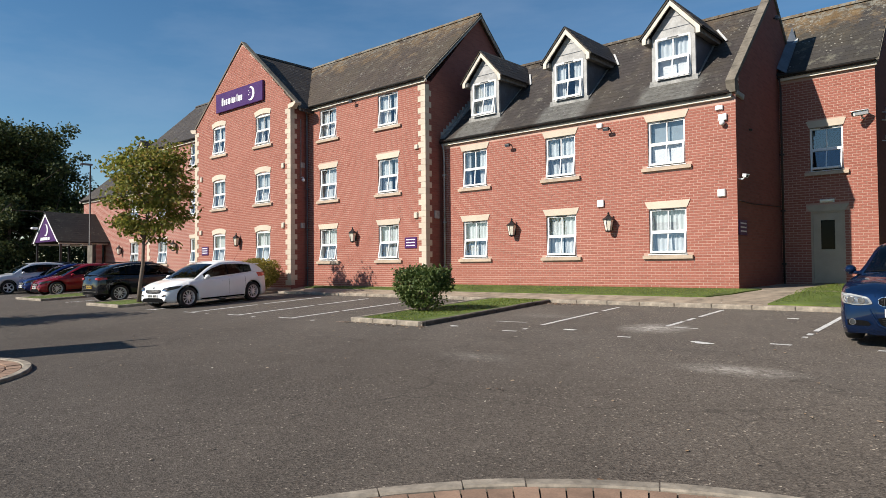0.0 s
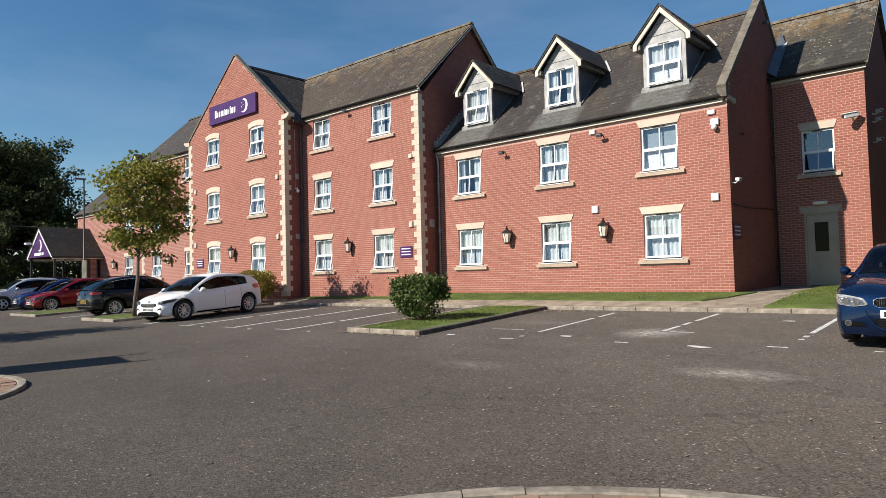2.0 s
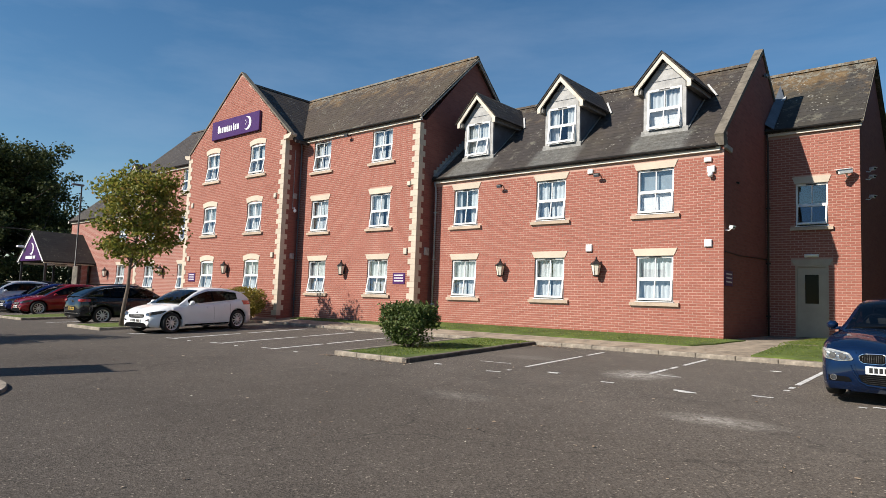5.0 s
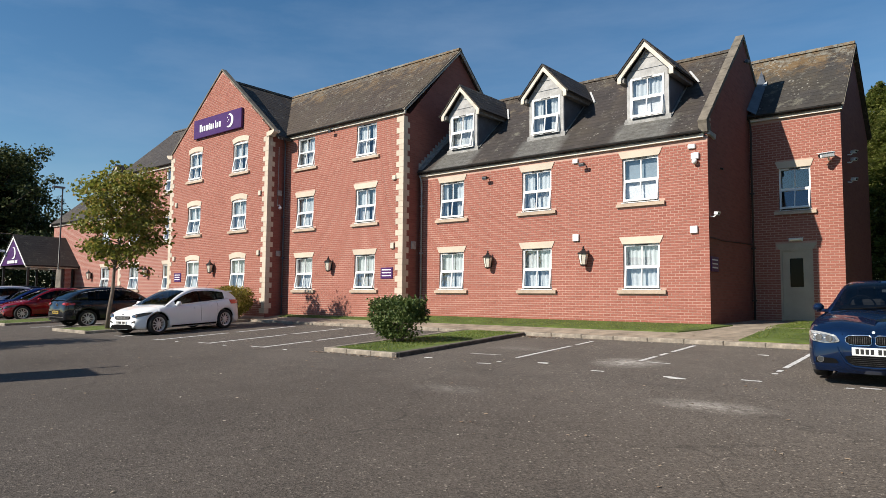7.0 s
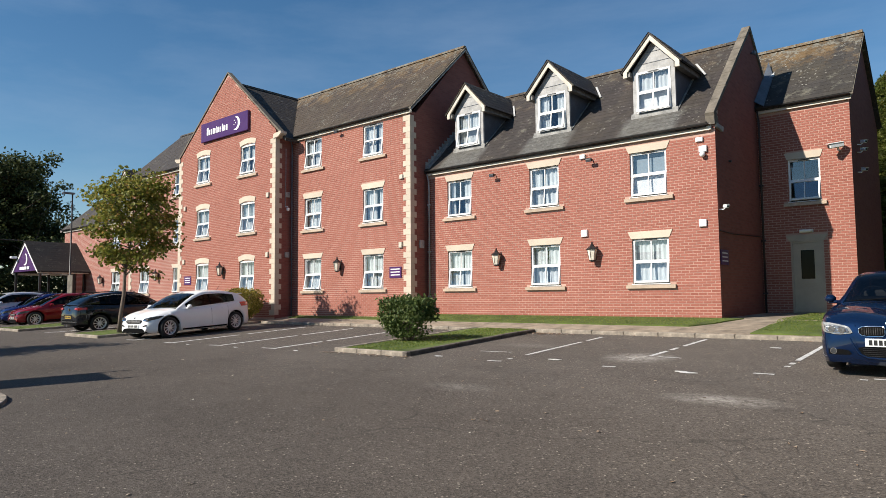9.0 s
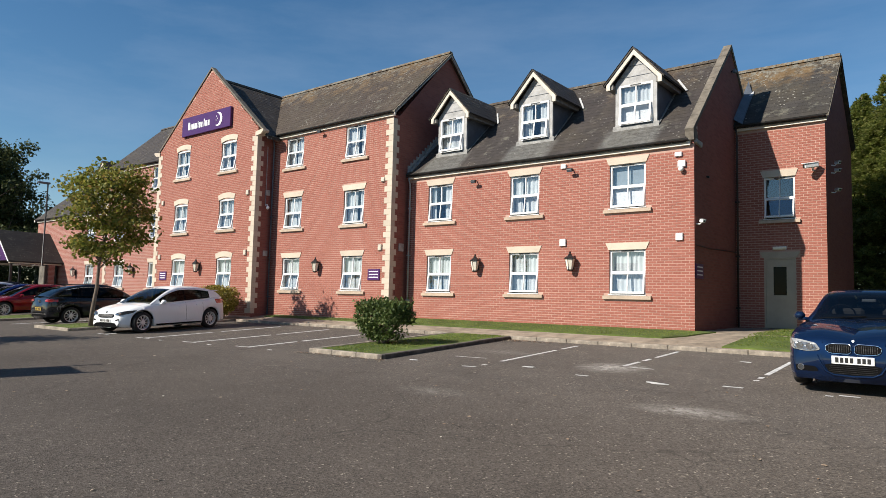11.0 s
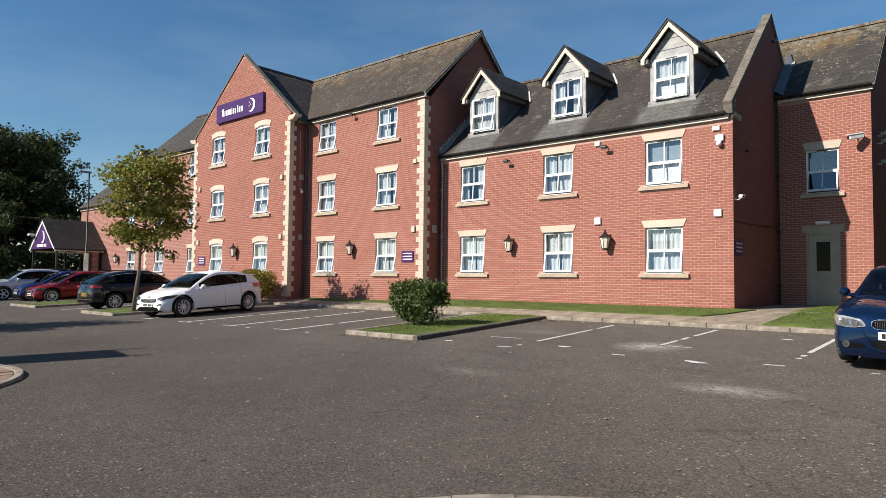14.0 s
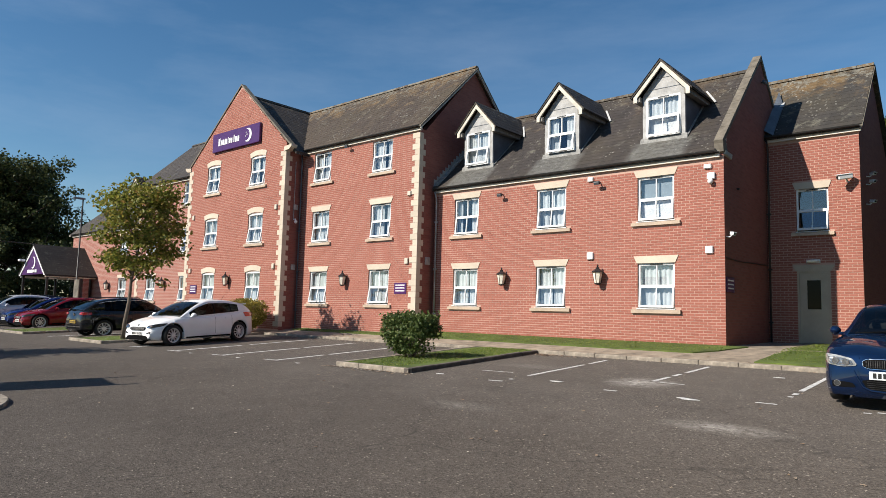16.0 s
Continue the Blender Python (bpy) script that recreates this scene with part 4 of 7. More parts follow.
part("lead_gutter", Geo().prism([(-10.27, -0.1, 5.25), (-10.27, 3.3, 8.31), (-10.06, 3.3, 8.29), (-10.06, -0.1, 5.23)], (0, -0.012, 0.016)), LEAD_WORN, hotel)
# lead cheek between the wing's gable end and the rear block's roof
part("lead_valley", Geo().prism([(0.01, 3.72, 6.52), (0.27, 3.70, 6.33), (0.27, 5.0, 7.59), (0.01, 5.55, 8.25)], (0.0, -0.014, 0.02)), LEAD_DARK, hotel)
part("lead_saddle", Geo().prism([(0.14, 4.86, 7.50), (0.30, 4.98, 7.58), (0.27, 5.16, 7.75)], (0.0, -0.02, 0.03)), LEAD_PALE, hotel)
# downpipes
PIPE = plain("dark_pipe_paint", (0.055, 0.035, 0.033), 0.5, var=0.2)
for x, y, z1, r, mt in ((-10.12, -0.06, 4.9, 0.03, LEAD), (-17.02, -0.94, 7.15, 0.03, LEAD_DARK), (0.07, 3.84, 6.1, 0.03, PIPE)):
    pipe = part("downpipe", Geo().tube([(x, y, -0.1), (x, y, z1 - 0.3), (x, y - 0.02, z1 - 0.1), (x, y - 0.12, z1 + 0.12)], r, 10), mt, hotel, smooth=True)
    for z in (0.6, 2.2, 3.9):
        part("pipe_bracket", Geo().cbox(x - 0.06, x + 0.06, y - 0.045, y + 0.05, z, z + 0.05, 0.008), mt, pipe)

# ---- hotel: back door ----
dx0, dx1, dz0, dz1 = DOOR
dg = Geo()
for a, b, c, d in ((dx0, dx0 + 0.055, dz0, dz1), (dx1 - 0.055, dx1, dz0, dz1), (dx0 + 0.055, dx1 - 0.055, dz1 - 0.055, dz1)):
    dg.box(a, b, 3.9, 4.0, c, d)
door = part("door", dg, DOORPAINT, hotel, "plain grey-green fire door with a narrow glazed panel")
leaf = Geo()
slab(dx0 + 0.058, dx1 - 0.058, dz0 + 0.015, dz1 - 0.058, 3.925, 3.97, [(1.05, 1.43, 1.03, 1.90)], leaf)
part("door_leaf", leaf, DOORPAINT, door)
bead = Geo()
slab(1.03, 1.45, 1.01, 1.92, 3.915, 3.926, [(1.06, 1.42, 1.04, 1.89)], bead)
part("glazing_bead", bead, DOORPAINT, door)
pane(Geo().add([(1.05, 3.95, 1.03), (1.43, 3.95, 1.03), (1.43, 3.95, 1.90), (1.05, 3.95, 1.90)], [(0, 1, 2, 3)]).raw("pane"), door, None).data.materials.append(GLASS_DARK)
part("lintel", Geo().prism([(dx0 - 0.02, 3.872, 2.16), (dx1 + 0.02, 3.872, 2.16), (dx1 + 0.12, 3.872, 2.34), (dx0 - 0.12, 3.872, 2.34)], (0, 0.12, 0)), DOORPAINT, door)
part("threshold", Geo().box(dx0 - 0.05, dx1 + 0.05, 3.82, 4.0, -0.05, 0.04), KERB, door)


# ---- things fixed to the walls ----
CREAMGLASS = plain("lamp_glass", (0.93, 0.86, 0.72), 0.35, var=0.1, scale=6, relief=0)


def lantern(x, y, z):
    """A tapered coach lamp; its base at the wall."""
    o = empty("wall_lantern", pose(x, y, z), "black coach lantern with cream panes on the brick wall", "wall lamp", "lanterns along the hotel front")
    c = -0.165

    def ring(h, r, n=6):
        return [(r * math.cos(2 * math.pi * k / n + 0.5), c + r * math.sin(2 * math.pi * k / n + 0.5), h) for k in range(n)]
    part("globe", Geo().loft([ring(-0.21, 0.085), ring(0.10, 0.145)], cap=True), CREAMGLASS, o)
    part("cap", Geo().loft([ring(0.10, 0.175), ring(0.125, 0.175), ring(0.22, 0.05), ring(0.24, 0.055), ring(0.27, 0.02), ring(0.30, 0.035), ring(0.34, 0.006)], cap=True), BLACK, o)
    part("base", Geo().loft([ring(-0.27, 0.02), ring(-0.245, 0.09), ring(-0.21, 0.095)], cap=True), BLACK, o)
    for k in range(6):
        a = 2 * math.pi * k / 6 + 0.5
        part("glazing_bar", Geo().tube([(0.088 * math.cos(a), c + 0.088 * math.sin(a), -0.21), (0.148 * math.cos(a), c + 0.148 * math.sin(a), 0.1)], 0.008, 4), BLACK, o)
    part("back_plate", Geo().cbox(-0.05, 0.05, -0.02, 0.0, -0.2, 0.12, 0.006), BLACK, o)
    part("bracket", Geo().tube([(0, -0.02, -0.12), (0, -0.08, -0.2), (0, -0.13, -0.25), (0, c, -0.25)], 0.014, 6), BLACK, o)
    return o


lamp = lantern(-7.09, 0.0, 1.86)
for x, y, z in ((-3.60, 0.0, 1.86), (-14.06, -0.85, 1.86), (-20.5, -2.0, 1.86), (-28.6, -0.85, 1.85), (-35.4, -0.85, 1.78)):
    copy_thing(lamp, pose(x, y, z))


def wall_box(x, y, z, w, h, d, mt=WHITE, label="small white junction box on the brick wall", cat="junction box", name="junction_box"):
    o = thing(name, Geo().cbox(-w / 2, w / 2, -d, 0, -h / 2, h / 2, 0.012), mt, label, cat, "boxes on the hotel walls", m=pose(x, y, z))
    part("lid", Geo().cbox(-w / 2 + 0.012, w / 2 - 0.012, -d - 0.008, -d + 0.001, -h / 2 + 0.012, h / 2 - 0.012, 0.003), mt, o)
    return o


BOXCREAM = plain("cream_plastic", (0.62, 0.56, 0.46), 0.5, var=0.2, scale=6)
for x, y, z, w, h in ((-3.95, 0, 2.47, 0.25, 0.26), (-0.42, 0, 2.51, 0.24, 0.24), (-3.95, 0, 4.80, 0.22, 0.17), (-0.44, 0, 4.77, 0.24, 0.15), (-10.80, -0.85, 2.47, 0.2, 0.26), (-10.75, -0.85, 4.92, 0.2, 0.2),
                      (-17.22, -2.0, 2.38, 0.2, 0.26), (-17.22, -2.0, 4.82, 0.2, 0.24), (-23.85, -2.0, 2.33, 0.22, 0.26), (-23.8, -2.0, 4.85, 0.2, 0.26)):
    wall_box(x + 0.03, y, z, w * 0.84, h * 0.84, 0.055, WHITE if x > -9 else BOXCREAM)
thing("cable_box", Geo().cbox(0, 0.05, -0.12, 0.12, -0.14, 0.14, 0.01), LEAD, "grey cable box on the shaded return wall", "junction box", m=pose(-10.3, -0.3, 2.5))
for z in (4.92, 2.40):
    thing("cable_box", Geo().cbox(0, 0.06, -0.1, 0.1, -0.11, 0.11, 0.01), LEAD, "grey cable box on the shaded return wall", "junction box", m=pose(-17.116, -1.12, z))
dome = empty("dome_camera", pose(-17.116, -1.2, 4.30, 0, 0, 90), "white dome camera under a conduit on the return wall", "security camera")
part("conduit", Geo().tube([(0, -0.02, 0.1), (0, -0.02, 2.55)], 0.014, 8), LEAD, dome)
part("arm", Geo().tube([(0, -0.02, 0.1), (0, -0.16, 0.1), (0, -0.18, 0.03)], 0.022, 8), WHITE, dome)
part("dome", Geo().loft([[(r * math.cos(a), -0.18 + r * math.sin(a), h) for a in [2 * math.pi * k / 12 for k in range(12)]] for r, h in ((0.02, 0.045), (0.065, 0.02), (0.07, -0.025), (0.055, -0.07), (0.015, -0.09))], cap=True), WHITE, dome, smooth=True)
thing("wall_cable", Geo().tube([(0.012, 0.08, 2.29), (0.012, 1.2, 2.27), (0.012, 2.4, 2.31), (0.012, 3.86, 2.35)], 0.012, 6), BLACK, "thin black cable clipped along the shaded wall", "cable")
# alarm siren with its round sensor
al = wall_box(-0.32, 0, 4.50, 0.21, 0.18, 0.07, label="white alarm box with a round sensor under it", cat="alarm", name="alarm_box")
s = Geo()
s.loft([[(0.075 * math.cos(a) * math.sin(p), -0.09 + 0.075 * math.sin(a) * math.sin(p), -0.155 + 0.075 * math.cos(p)) for a in [2 * math.pi * k / 12 for k in range(12)]] for p in [0.05 + math.pi * i / 8 * 0.98 for i in range(9)]], cap=True)
part("sensor", s, WHITE, al, smooth=True)


def floodlight(x, y, z):
    o = empty("floodlight", pose(x, y, z), "small black floodlight under the eaves", "floodlight", "floodlights under the eaves")
    part("bracket", Geo().tube([(0, 0, 0.03), (0, -0.1, 0.03), (0, -0.16, 0.0)], 0.018, 6), BLACK, o)
    hm = Matrix.Translation((0, -0.2, -0.02)) @ Matrix.Rotation(0.7, 4, "X")
    part("housing", Geo().cbox(-0.10, 0.10, -0.04, 0.04, -0.055, 0.055, 0.02, hm), BLACK, o)
    part("lens", Geo().cbox(-0.085, 0.085, -0.046, -0.038, -0.043, 0.043, 0.004, hm), LEAD_DARK, o)
    return o


fl = floodlight(-7.2, 0, 4.64)
for x, y, z in ((-3.62, 0, 4.66), (-14.07, -0.85, 7.12)):
    copy_thing(fl, pose(x, y, z))


def cctv(m, le=0.36):
    o = empty("security_camera", m, "white bullet security camera on a wall bracket", "security camera", "security cameras on the hotel")
    part("bracket", Geo().tube([(0, 0, 0), (0, -0.12, -0.02), (0, -0.18, 0.03)], 0.022, 8), WHITE, o)
    hm = Matrix.Translation((0, -0.2, 0.08)) @ Matrix.Rotation(0.25, 4, "X") @ Matrix.Rotation(-0.9, 4, "Z")
    part("housing", Geo().cbox(-0.055, 0.055, -le * 0.6, le * 0.4, -0.05, 0.055, 0.02, hm), WHITE, o)
    part("sun_hood", Geo().cbox(-0.065, 0.065, -le * 0.68, le * 0.38, 0.055, 0.068, 0.004, hm), WHITE, o)
    part("lens", Geo().cbox(-0.035, 0.035, -le * 0.6 - 0.006, -le * 0.6 + 0.002, -0.03, 0.035, 0.01, hm), BLACK, o)
    return o


cc = cctv(pose(2.2, 3.9, 4.72) @ Matrix.Diagonal((1.3, 1.3, 1.3, 1)), 0.32)
for m in (pose(0.0, 0.14, 2.86, 0, 0, 90), pose(2.5, 4.75, 4.16, 0, 0, 90), pose(2.5, 4.8, 4.76, 0, 0, 90), pose(2.5, 4.85, 5.0, 0, 0, 90)):
    copy_thing(cc, m @ Matrix.Diagonal((0.6, 0.6, 0.6, 1)))
bulk = thing("bulkhead_light", Geo().cbox(-0.17, 0.17, -0.09, 0, -0.04, 0.04, 0.02), CREAMGLASS, "cream bulkhead light over the back door", "wall lamp", m=pose(1.24, 3.9, 2.45))
part("mounting", Geo().cbox(-0.19, 0.19, -0.02, 0.0, -0.05, 0.05, 0.006), WHITE, bulk)
gl = empty("gable_spotlight", pose(0, 3.55, 8.02, 0, 0, 90), "small grey spotlight high on the gable end", "floodlight")
part("housing", Geo().cbox(-0.08, 0.08, -0.15, -0.05, -0.06, 0.06, 0.02), LEAD_DARK, gl)
part("bracket", Geo().box(-0.02, 0.02, -0.07, 0, -0.02, 0.02), BLACK, gl)


# ---- signs; trade marks only as plain shapes ----
def crescent(r, cx, cz, y, n=20):
    """A waxing moon as a flat prism."""
    out = [(cx + r * math.sin(a), y, cz + r * math.cos(a)) for a in [math.pi * (k / n * 1.25 - 0.12) for k in range(n + 1)]]
    inn = [(cx - 0.36 * r + 0.86 * r * math.sin(a), y, cz + 0.06 * r + 0.86 * r * math.cos(a)) for a in [math.pi * (k / n * 1.12 - 0.02) for k in range(n + 1)]]
    return Geo().prism(out + inn[::-1], (0, 0.012, 0))


sg = empty("fascia_sign", pose(-20.405, -2.0, 8.17), "long purple sign box with white shapes and a moon", "sign")
part("box", Geo().cbox(-1.875, 1.875, -0.12, 0.0, -0.43, 0.43, 0.015), PURPLE, sg)
x = -1.36
for wd, lo, hi in ((0.15, -0.17, 0.17), (0.08, -0.17, 0.07), (0.13, -0.17, 0.08), (0.22, -0.17, 0.08), (0.05, -0.17, 0.13), (0.13, -0.17, 0.08), (0.09, -0.17, 0.07), (0, 0, 0), (0.07, -0.17, 0.17), (0.14, -0.17, 0.08), (0.14, -0.17, 0.08)):
    if wd:
        part("white_bar", Geo().cbox(x, x + wd, -0.132, -0.118, lo, hi, 0.012), WHITE, sg)
    x += wd + 0.05
part("moon", crescent(0.3, 1.0, 0.0, -0.132), WHITE, sg)
for cx, cz in ((0.86, 0.14), (0.95, 0.04), (0.84, -0.03)):
    part("star", Geo().cbox(cx - 0.025, cx + 0.025, -0.13, -0.118, cz - 0.025, cz + 0.025, 0.008), WHITE, sg)


def plate(m, w=0.6, h=0.4):
    o = empty("notice_plate", m, "small purple notice plate with three white bars", "notice", "purple notices on the walls")
    part("panel", Geo().cbox(-w / 2, w / 2, -0.025, 0, -h / 2, h / 2, 0.006), PURPLE, o)
    for k in range(3):
        part("white_bar", Geo().box(-w * 0.38, w * 0.38, -0.029, -0.024, h * (0.24 - 0.26 * k), h * (0.33 - 0.26 * k)), WHITE, o)
    return o


pl = plate(pose(-11.05, -0.85, 1.5))
for m in (pose(-23.45, -2.0, 1.46), pose(0.0, 0.36, 1.59, 0, 0, 90)):
    copy_thing(pl, m)

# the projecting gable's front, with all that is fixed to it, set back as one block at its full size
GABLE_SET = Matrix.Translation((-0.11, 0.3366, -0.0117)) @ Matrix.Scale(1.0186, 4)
bpy.context.view_layer.update()
for ob in [o for o in scene.objects if o.parent in (None, hotel) and o.type in ("MESH", "EMPTY")]:
    mid = ob.matrix_world @ (sum((Vector(v) for v in ob.bound_box), Vector()) / 8 if ob.type == "MESH" else Vector())
    if -25.2 < mid.x < -16.3 and -2.3 < mid.y < -1.62:
        ob.matrix_basis = GABLE_SET @ ob.matrix_basis

# ---- entrance porch before the far block ----
PX, PW, PY, PZE, PZR = -39.4, 2.2, -3.7, 2.3, 4.08
porch = empty("entrance_porch", pose(PX, PY, 0), "brick entrance porch with slate roof and purple gable", "porch")
part("gable_panel", Geo().prism([(-PW + 0.15, -0.02, PZE + 0.05), (PW - 0.15, -0.02, PZE + 0.05), (0, -0.02, PZR - 0.12)], (0, 0.06, 0)), PURPLE, porch)
for sgn in (1, -1):
    part("bargeboard", Geo().prism([(sgn * PW, -0.06, PZE - 0.02), (0, -0.06, PZR), (0, -0.06, PZR - 0.16), (sgn * (PW - 0.18), -0.06, PZE - 0.02)], (0, 0.05, 0)), WHITE, porch)
    sl = part("roof_slope", Geo().prism([(sgn * (PW + 0.1), -0.08, PZE - 0.06), (0, -0.08, PZR + 0.02), (0, -0.08, PZR + 0.1), (sgn * (PW + 0.1), -0.08, PZE + 0.02)], (0, 2.95, 0)), SLATE_DARK, porch)
    part("slate_covering", roof_plane((sgn * (PW + 0.1), -0.09, PZE + 0.02), (0, 2.95, 0), (-sgn * (PW + 0.1), 0, PZR + 0.08 - PZE), seed=40 + sgn).raw("slate_covering"), SLATE_DARK, sl, kind="stuff")
    for yy in (0.15, 2.0):
        part("post", Geo().cbox(sgn * (PW - 0.2) - 0.06, sgn * (PW - 0.2) + 0.06, yy - 0.06, yy + 0.06, -0.3, PZE, 0.01), BLACK, porch)
    part("eaves_beam", Geo().box(sgn * (PW - 0.1) - 0.06, sgn * (PW - 0.1) + 0.06, 0, 2.8, PZE - 0.12, PZE), FASCIA, porch)
part("back_flashing", Geo().prism([(0.02, 2.86, PZR + 0.12), (PW + 0.12, 2.86, PZE + 0.05), (PW + 0.12, 2.86, PZE + 0.13), (0.02, 2.86, PZR + 0.2)], (0, 0.012, 0)), LEAD_PALE, porch)
part("brick_pier", Geo().box(PW - 0.42, PW - 0.08, 2.1, 2.45, -0.4, PZE - 0.12), BRICKWORK_X, porch)
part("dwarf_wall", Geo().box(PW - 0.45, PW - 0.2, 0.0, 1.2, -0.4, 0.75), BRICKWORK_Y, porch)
part("moon", crescent(0.36, 0.08, PZE + 0.76, -0.045), WHITE, porch)
part("white_bar", Geo().cbox(-0.8, 0.35, -0.045, -0.03, PZE + 0.16, PZE + 0.34, 0.03), WHITE, porch)
part("white_bar", Geo().cbox(0.45, 0.8, -0.045, -0.03, PZE + 0.16, PZE + 0.34, 0.03), WHITE, porch)
part("glazed_screen", Geo().box(-1.6, 1.6, 2.72, 2.78, -0.1, PZE - 0.1), BLACK, porch)
for x in (-1.1, 0.0, 1.1):
    part("screen_pane", Geo().box(x - 0.45, x + 0.45, 2.70, 2.715, 0.1, PZE - 0.25), GLASS, porch)

part("verge_lamp", Geo().cbox(-1.42, -1.12, -0.42, -0.08, PZE + 0.86, PZE + 1.0, 0.03), WHITE, porch, "white floodlight on the verge")
for yy in (0.55, 1.6):
    part("soffit_light", Geo().cbox(PW - 0.75, PW - 0.4, yy - 0.2, yy + 0.2, PZE - 0.2, PZE - 0.13, 0.02), WHITE, porch)

# ---- single bricks at the wing's corner, the rest of the brick faces joined ----
full_me = long_brick(0.208)
full_me.materials.append(BRICK_ONE)
cut = {}
for key in ("wing", "mid", "gable", "rear"):
    w = WALLS[key]
    y = w["y"]
    wx = 0.8 if key == "rear" else 1.0
    extra = [(x - (0.54 + 0.022 * k) * wx, x + (0.54 + 0.022 * k) * wx, 2.205 + 0.05 * k + z, 2.26 + 0.05 * k + z) for x, z, h, o in w["wins"] if h == "flared" for k in range(4)]
    extra += [(x - 0.55, x + 0.55, 2.16 + z, 2.38 + z) for x, z, h, o in w["wins"] if h == "arch"]
    extra += [(x - 0.715 * wx, x + 0.715 * wx, 0.795 + z, 0.92 + z) for x, z, h, o in w["wins"]]
    if key == "rear":
        extra.append((dx0 - 0.12, dx1 + 0.12, 2.16, 2.34))
    rest = Geo()
    top = gable_top if key == "gable" else None
    for xa, xb, za, zb in brick_courses(w["x0"], w["x1"], -0.15, w["z1"] - (0.1 if key != "gable" else 0), w["holes"] + extra, top):
        if key == "wing" and xa > -0.95:
            le = round(xb - xa, 3)
            if abs(le - 0.208) < 0.004:
                me = full_me
            else:
                if le not in cut:
                    cut[le] = long_brick(le)
                    cut[le].materials.append(BRICK_ONE)
                me = cut[le]
            part("brick", me, None, w["ob"], m=pose((xa + xb) / 2, y, (za + zb) / 2))
        else:
            brick_box(rest, xa, xb, y, za, zb)
    part("brick_face", rest.raw("brick_face"), BRICK, w["ob"], kind="stuff")

# ---- verge, path and kerbs before the hotel ----
def verge_z(y):
    pts = ((-2.3, -0.30), (-1.35, -0.18), (0.0, -0.03), (3.9, 0.03), (9.0, 0.0))
    for (a, za), (b, zb) in zip(pts, pts[1:]):
        if y <= b:
            return za + (zb - za) * max(0.0, (y - a) / (b - a))
    return 0.0


def sheet(outline_rows, lift=0.0, zf=verge_z):
    """A ground sheet from rows (y, x0, x1), with a skirt."""
    g = Geo()
    top = []
    for y, xa, xb in outline_rows:
        n = 12
        top.append([(xa + (xb - xa) * i / n, y, zf(y) + lift) for i in range(n + 1)])
    g.loft(top, closed=False)
    rim = top[0] + [r[-1] for r in top[1:]] + top[-1][::-1][1:] + [r[0] for r in top[::-1][1:-1]]
    g.loft([rim, [(x, y, z - 0.3) for x, y, z in rim]])
    return g


thing("pavement", sheet([(-2.29, -45, 9), (-1.35, -45, 9), (0.0, -45, 9), (2.0, -45, 9), (3.9, -45, 9)]), PATHMAT, "worn concrete footpath along the hotel front", "pavement", kind="structure")
lawns = []
lawns.append(((-1.38, -0.86, -16.6, -0.2), thing("lawn", sheet([(-1.38, -16.6, -0.35), (-1.1, -16.6, -0.1), (-0.86, -16.6, 0.1)], 0.03), SOIL, "narrow mown grass strip at the foot of the wall", "lawn", kind="structure")))
lawns.append(((-0.86, -0.02, -10.2, 0.2), thing("lawn", sheet([(-0.86, -10.25, 0.1), (-0.4, -10.25, 0.3), (0.0, -10.25, 0.55)], 0.03), SOIL, "narrow mown grass strip at the foot of the wall", "lawn", kind="structure")))
lawns.append(((-1.9, 3.6, 1.4, 8.0), thing("lawn", sheet([(-2.15, 1.30, 9), (-1.0, 1.42, 9), (0.5, 1.6, 9), (3.0, 1.93, 9), (3.86, 2.05, 9)], 0.03), SOIL, "mown grass patch beside the back-door path", "lawn", kind="structure")))


def kerb_run(pts, w=0.13, top=0.095, le=0.9, zf=ground_z, label="pale concrete kerb edging the car park", mts=(KERB,)):
    """Kerbstones one by one along a line of plan points, standing top above the ground on its right-hand side."""
    k = empty("kerb", pose(0, 0, 0), label, "kerb", kind="structure")
    rnd = random.Random(len(pts) + int(pts[0][0] * 10))
    for seg, ((xa, ya), (xb, yb)) in enumerate(zip(pts, pts[1:])):
        d = Vector((xb - xa, yb - ya))
        n = max(1, round(d.length / le))
        ang = math.atan2(d.y, d.x)
        for i in range(n):
            a, b = i / n, (i + 1) / n
            p, q = Vector((xa, ya)) + d * a, Vector((xa, ya)) + d * b
            zp, zq = zf(p.y), zf(q.y)
            L = (q - p).length
            pitch = math.atan2(zq - zp, L)
            m = Matrix.Translation((p.x, p.y, zp + rnd.uniform(-0.006, 0.006))) @ Matrix.Rotation(ang, 4, "Z") @ Matrix.Rotation(-pitch, 4, "Y")
            part("kerbstone", Geo().cbox(0.004, L - 0.004, 0.0, w, -0.25, top, 0.014), mts[seg % len(mts)], k, m=m)
    return k


kerb_run([(-45, -2.42), (-24.7, -2.42)], le=1.8)
kerb_run([(-17.0, -2.42), (-6.4, -2.42)])
kerb_run([(-4.25, -2.42), (9, -2.42)])


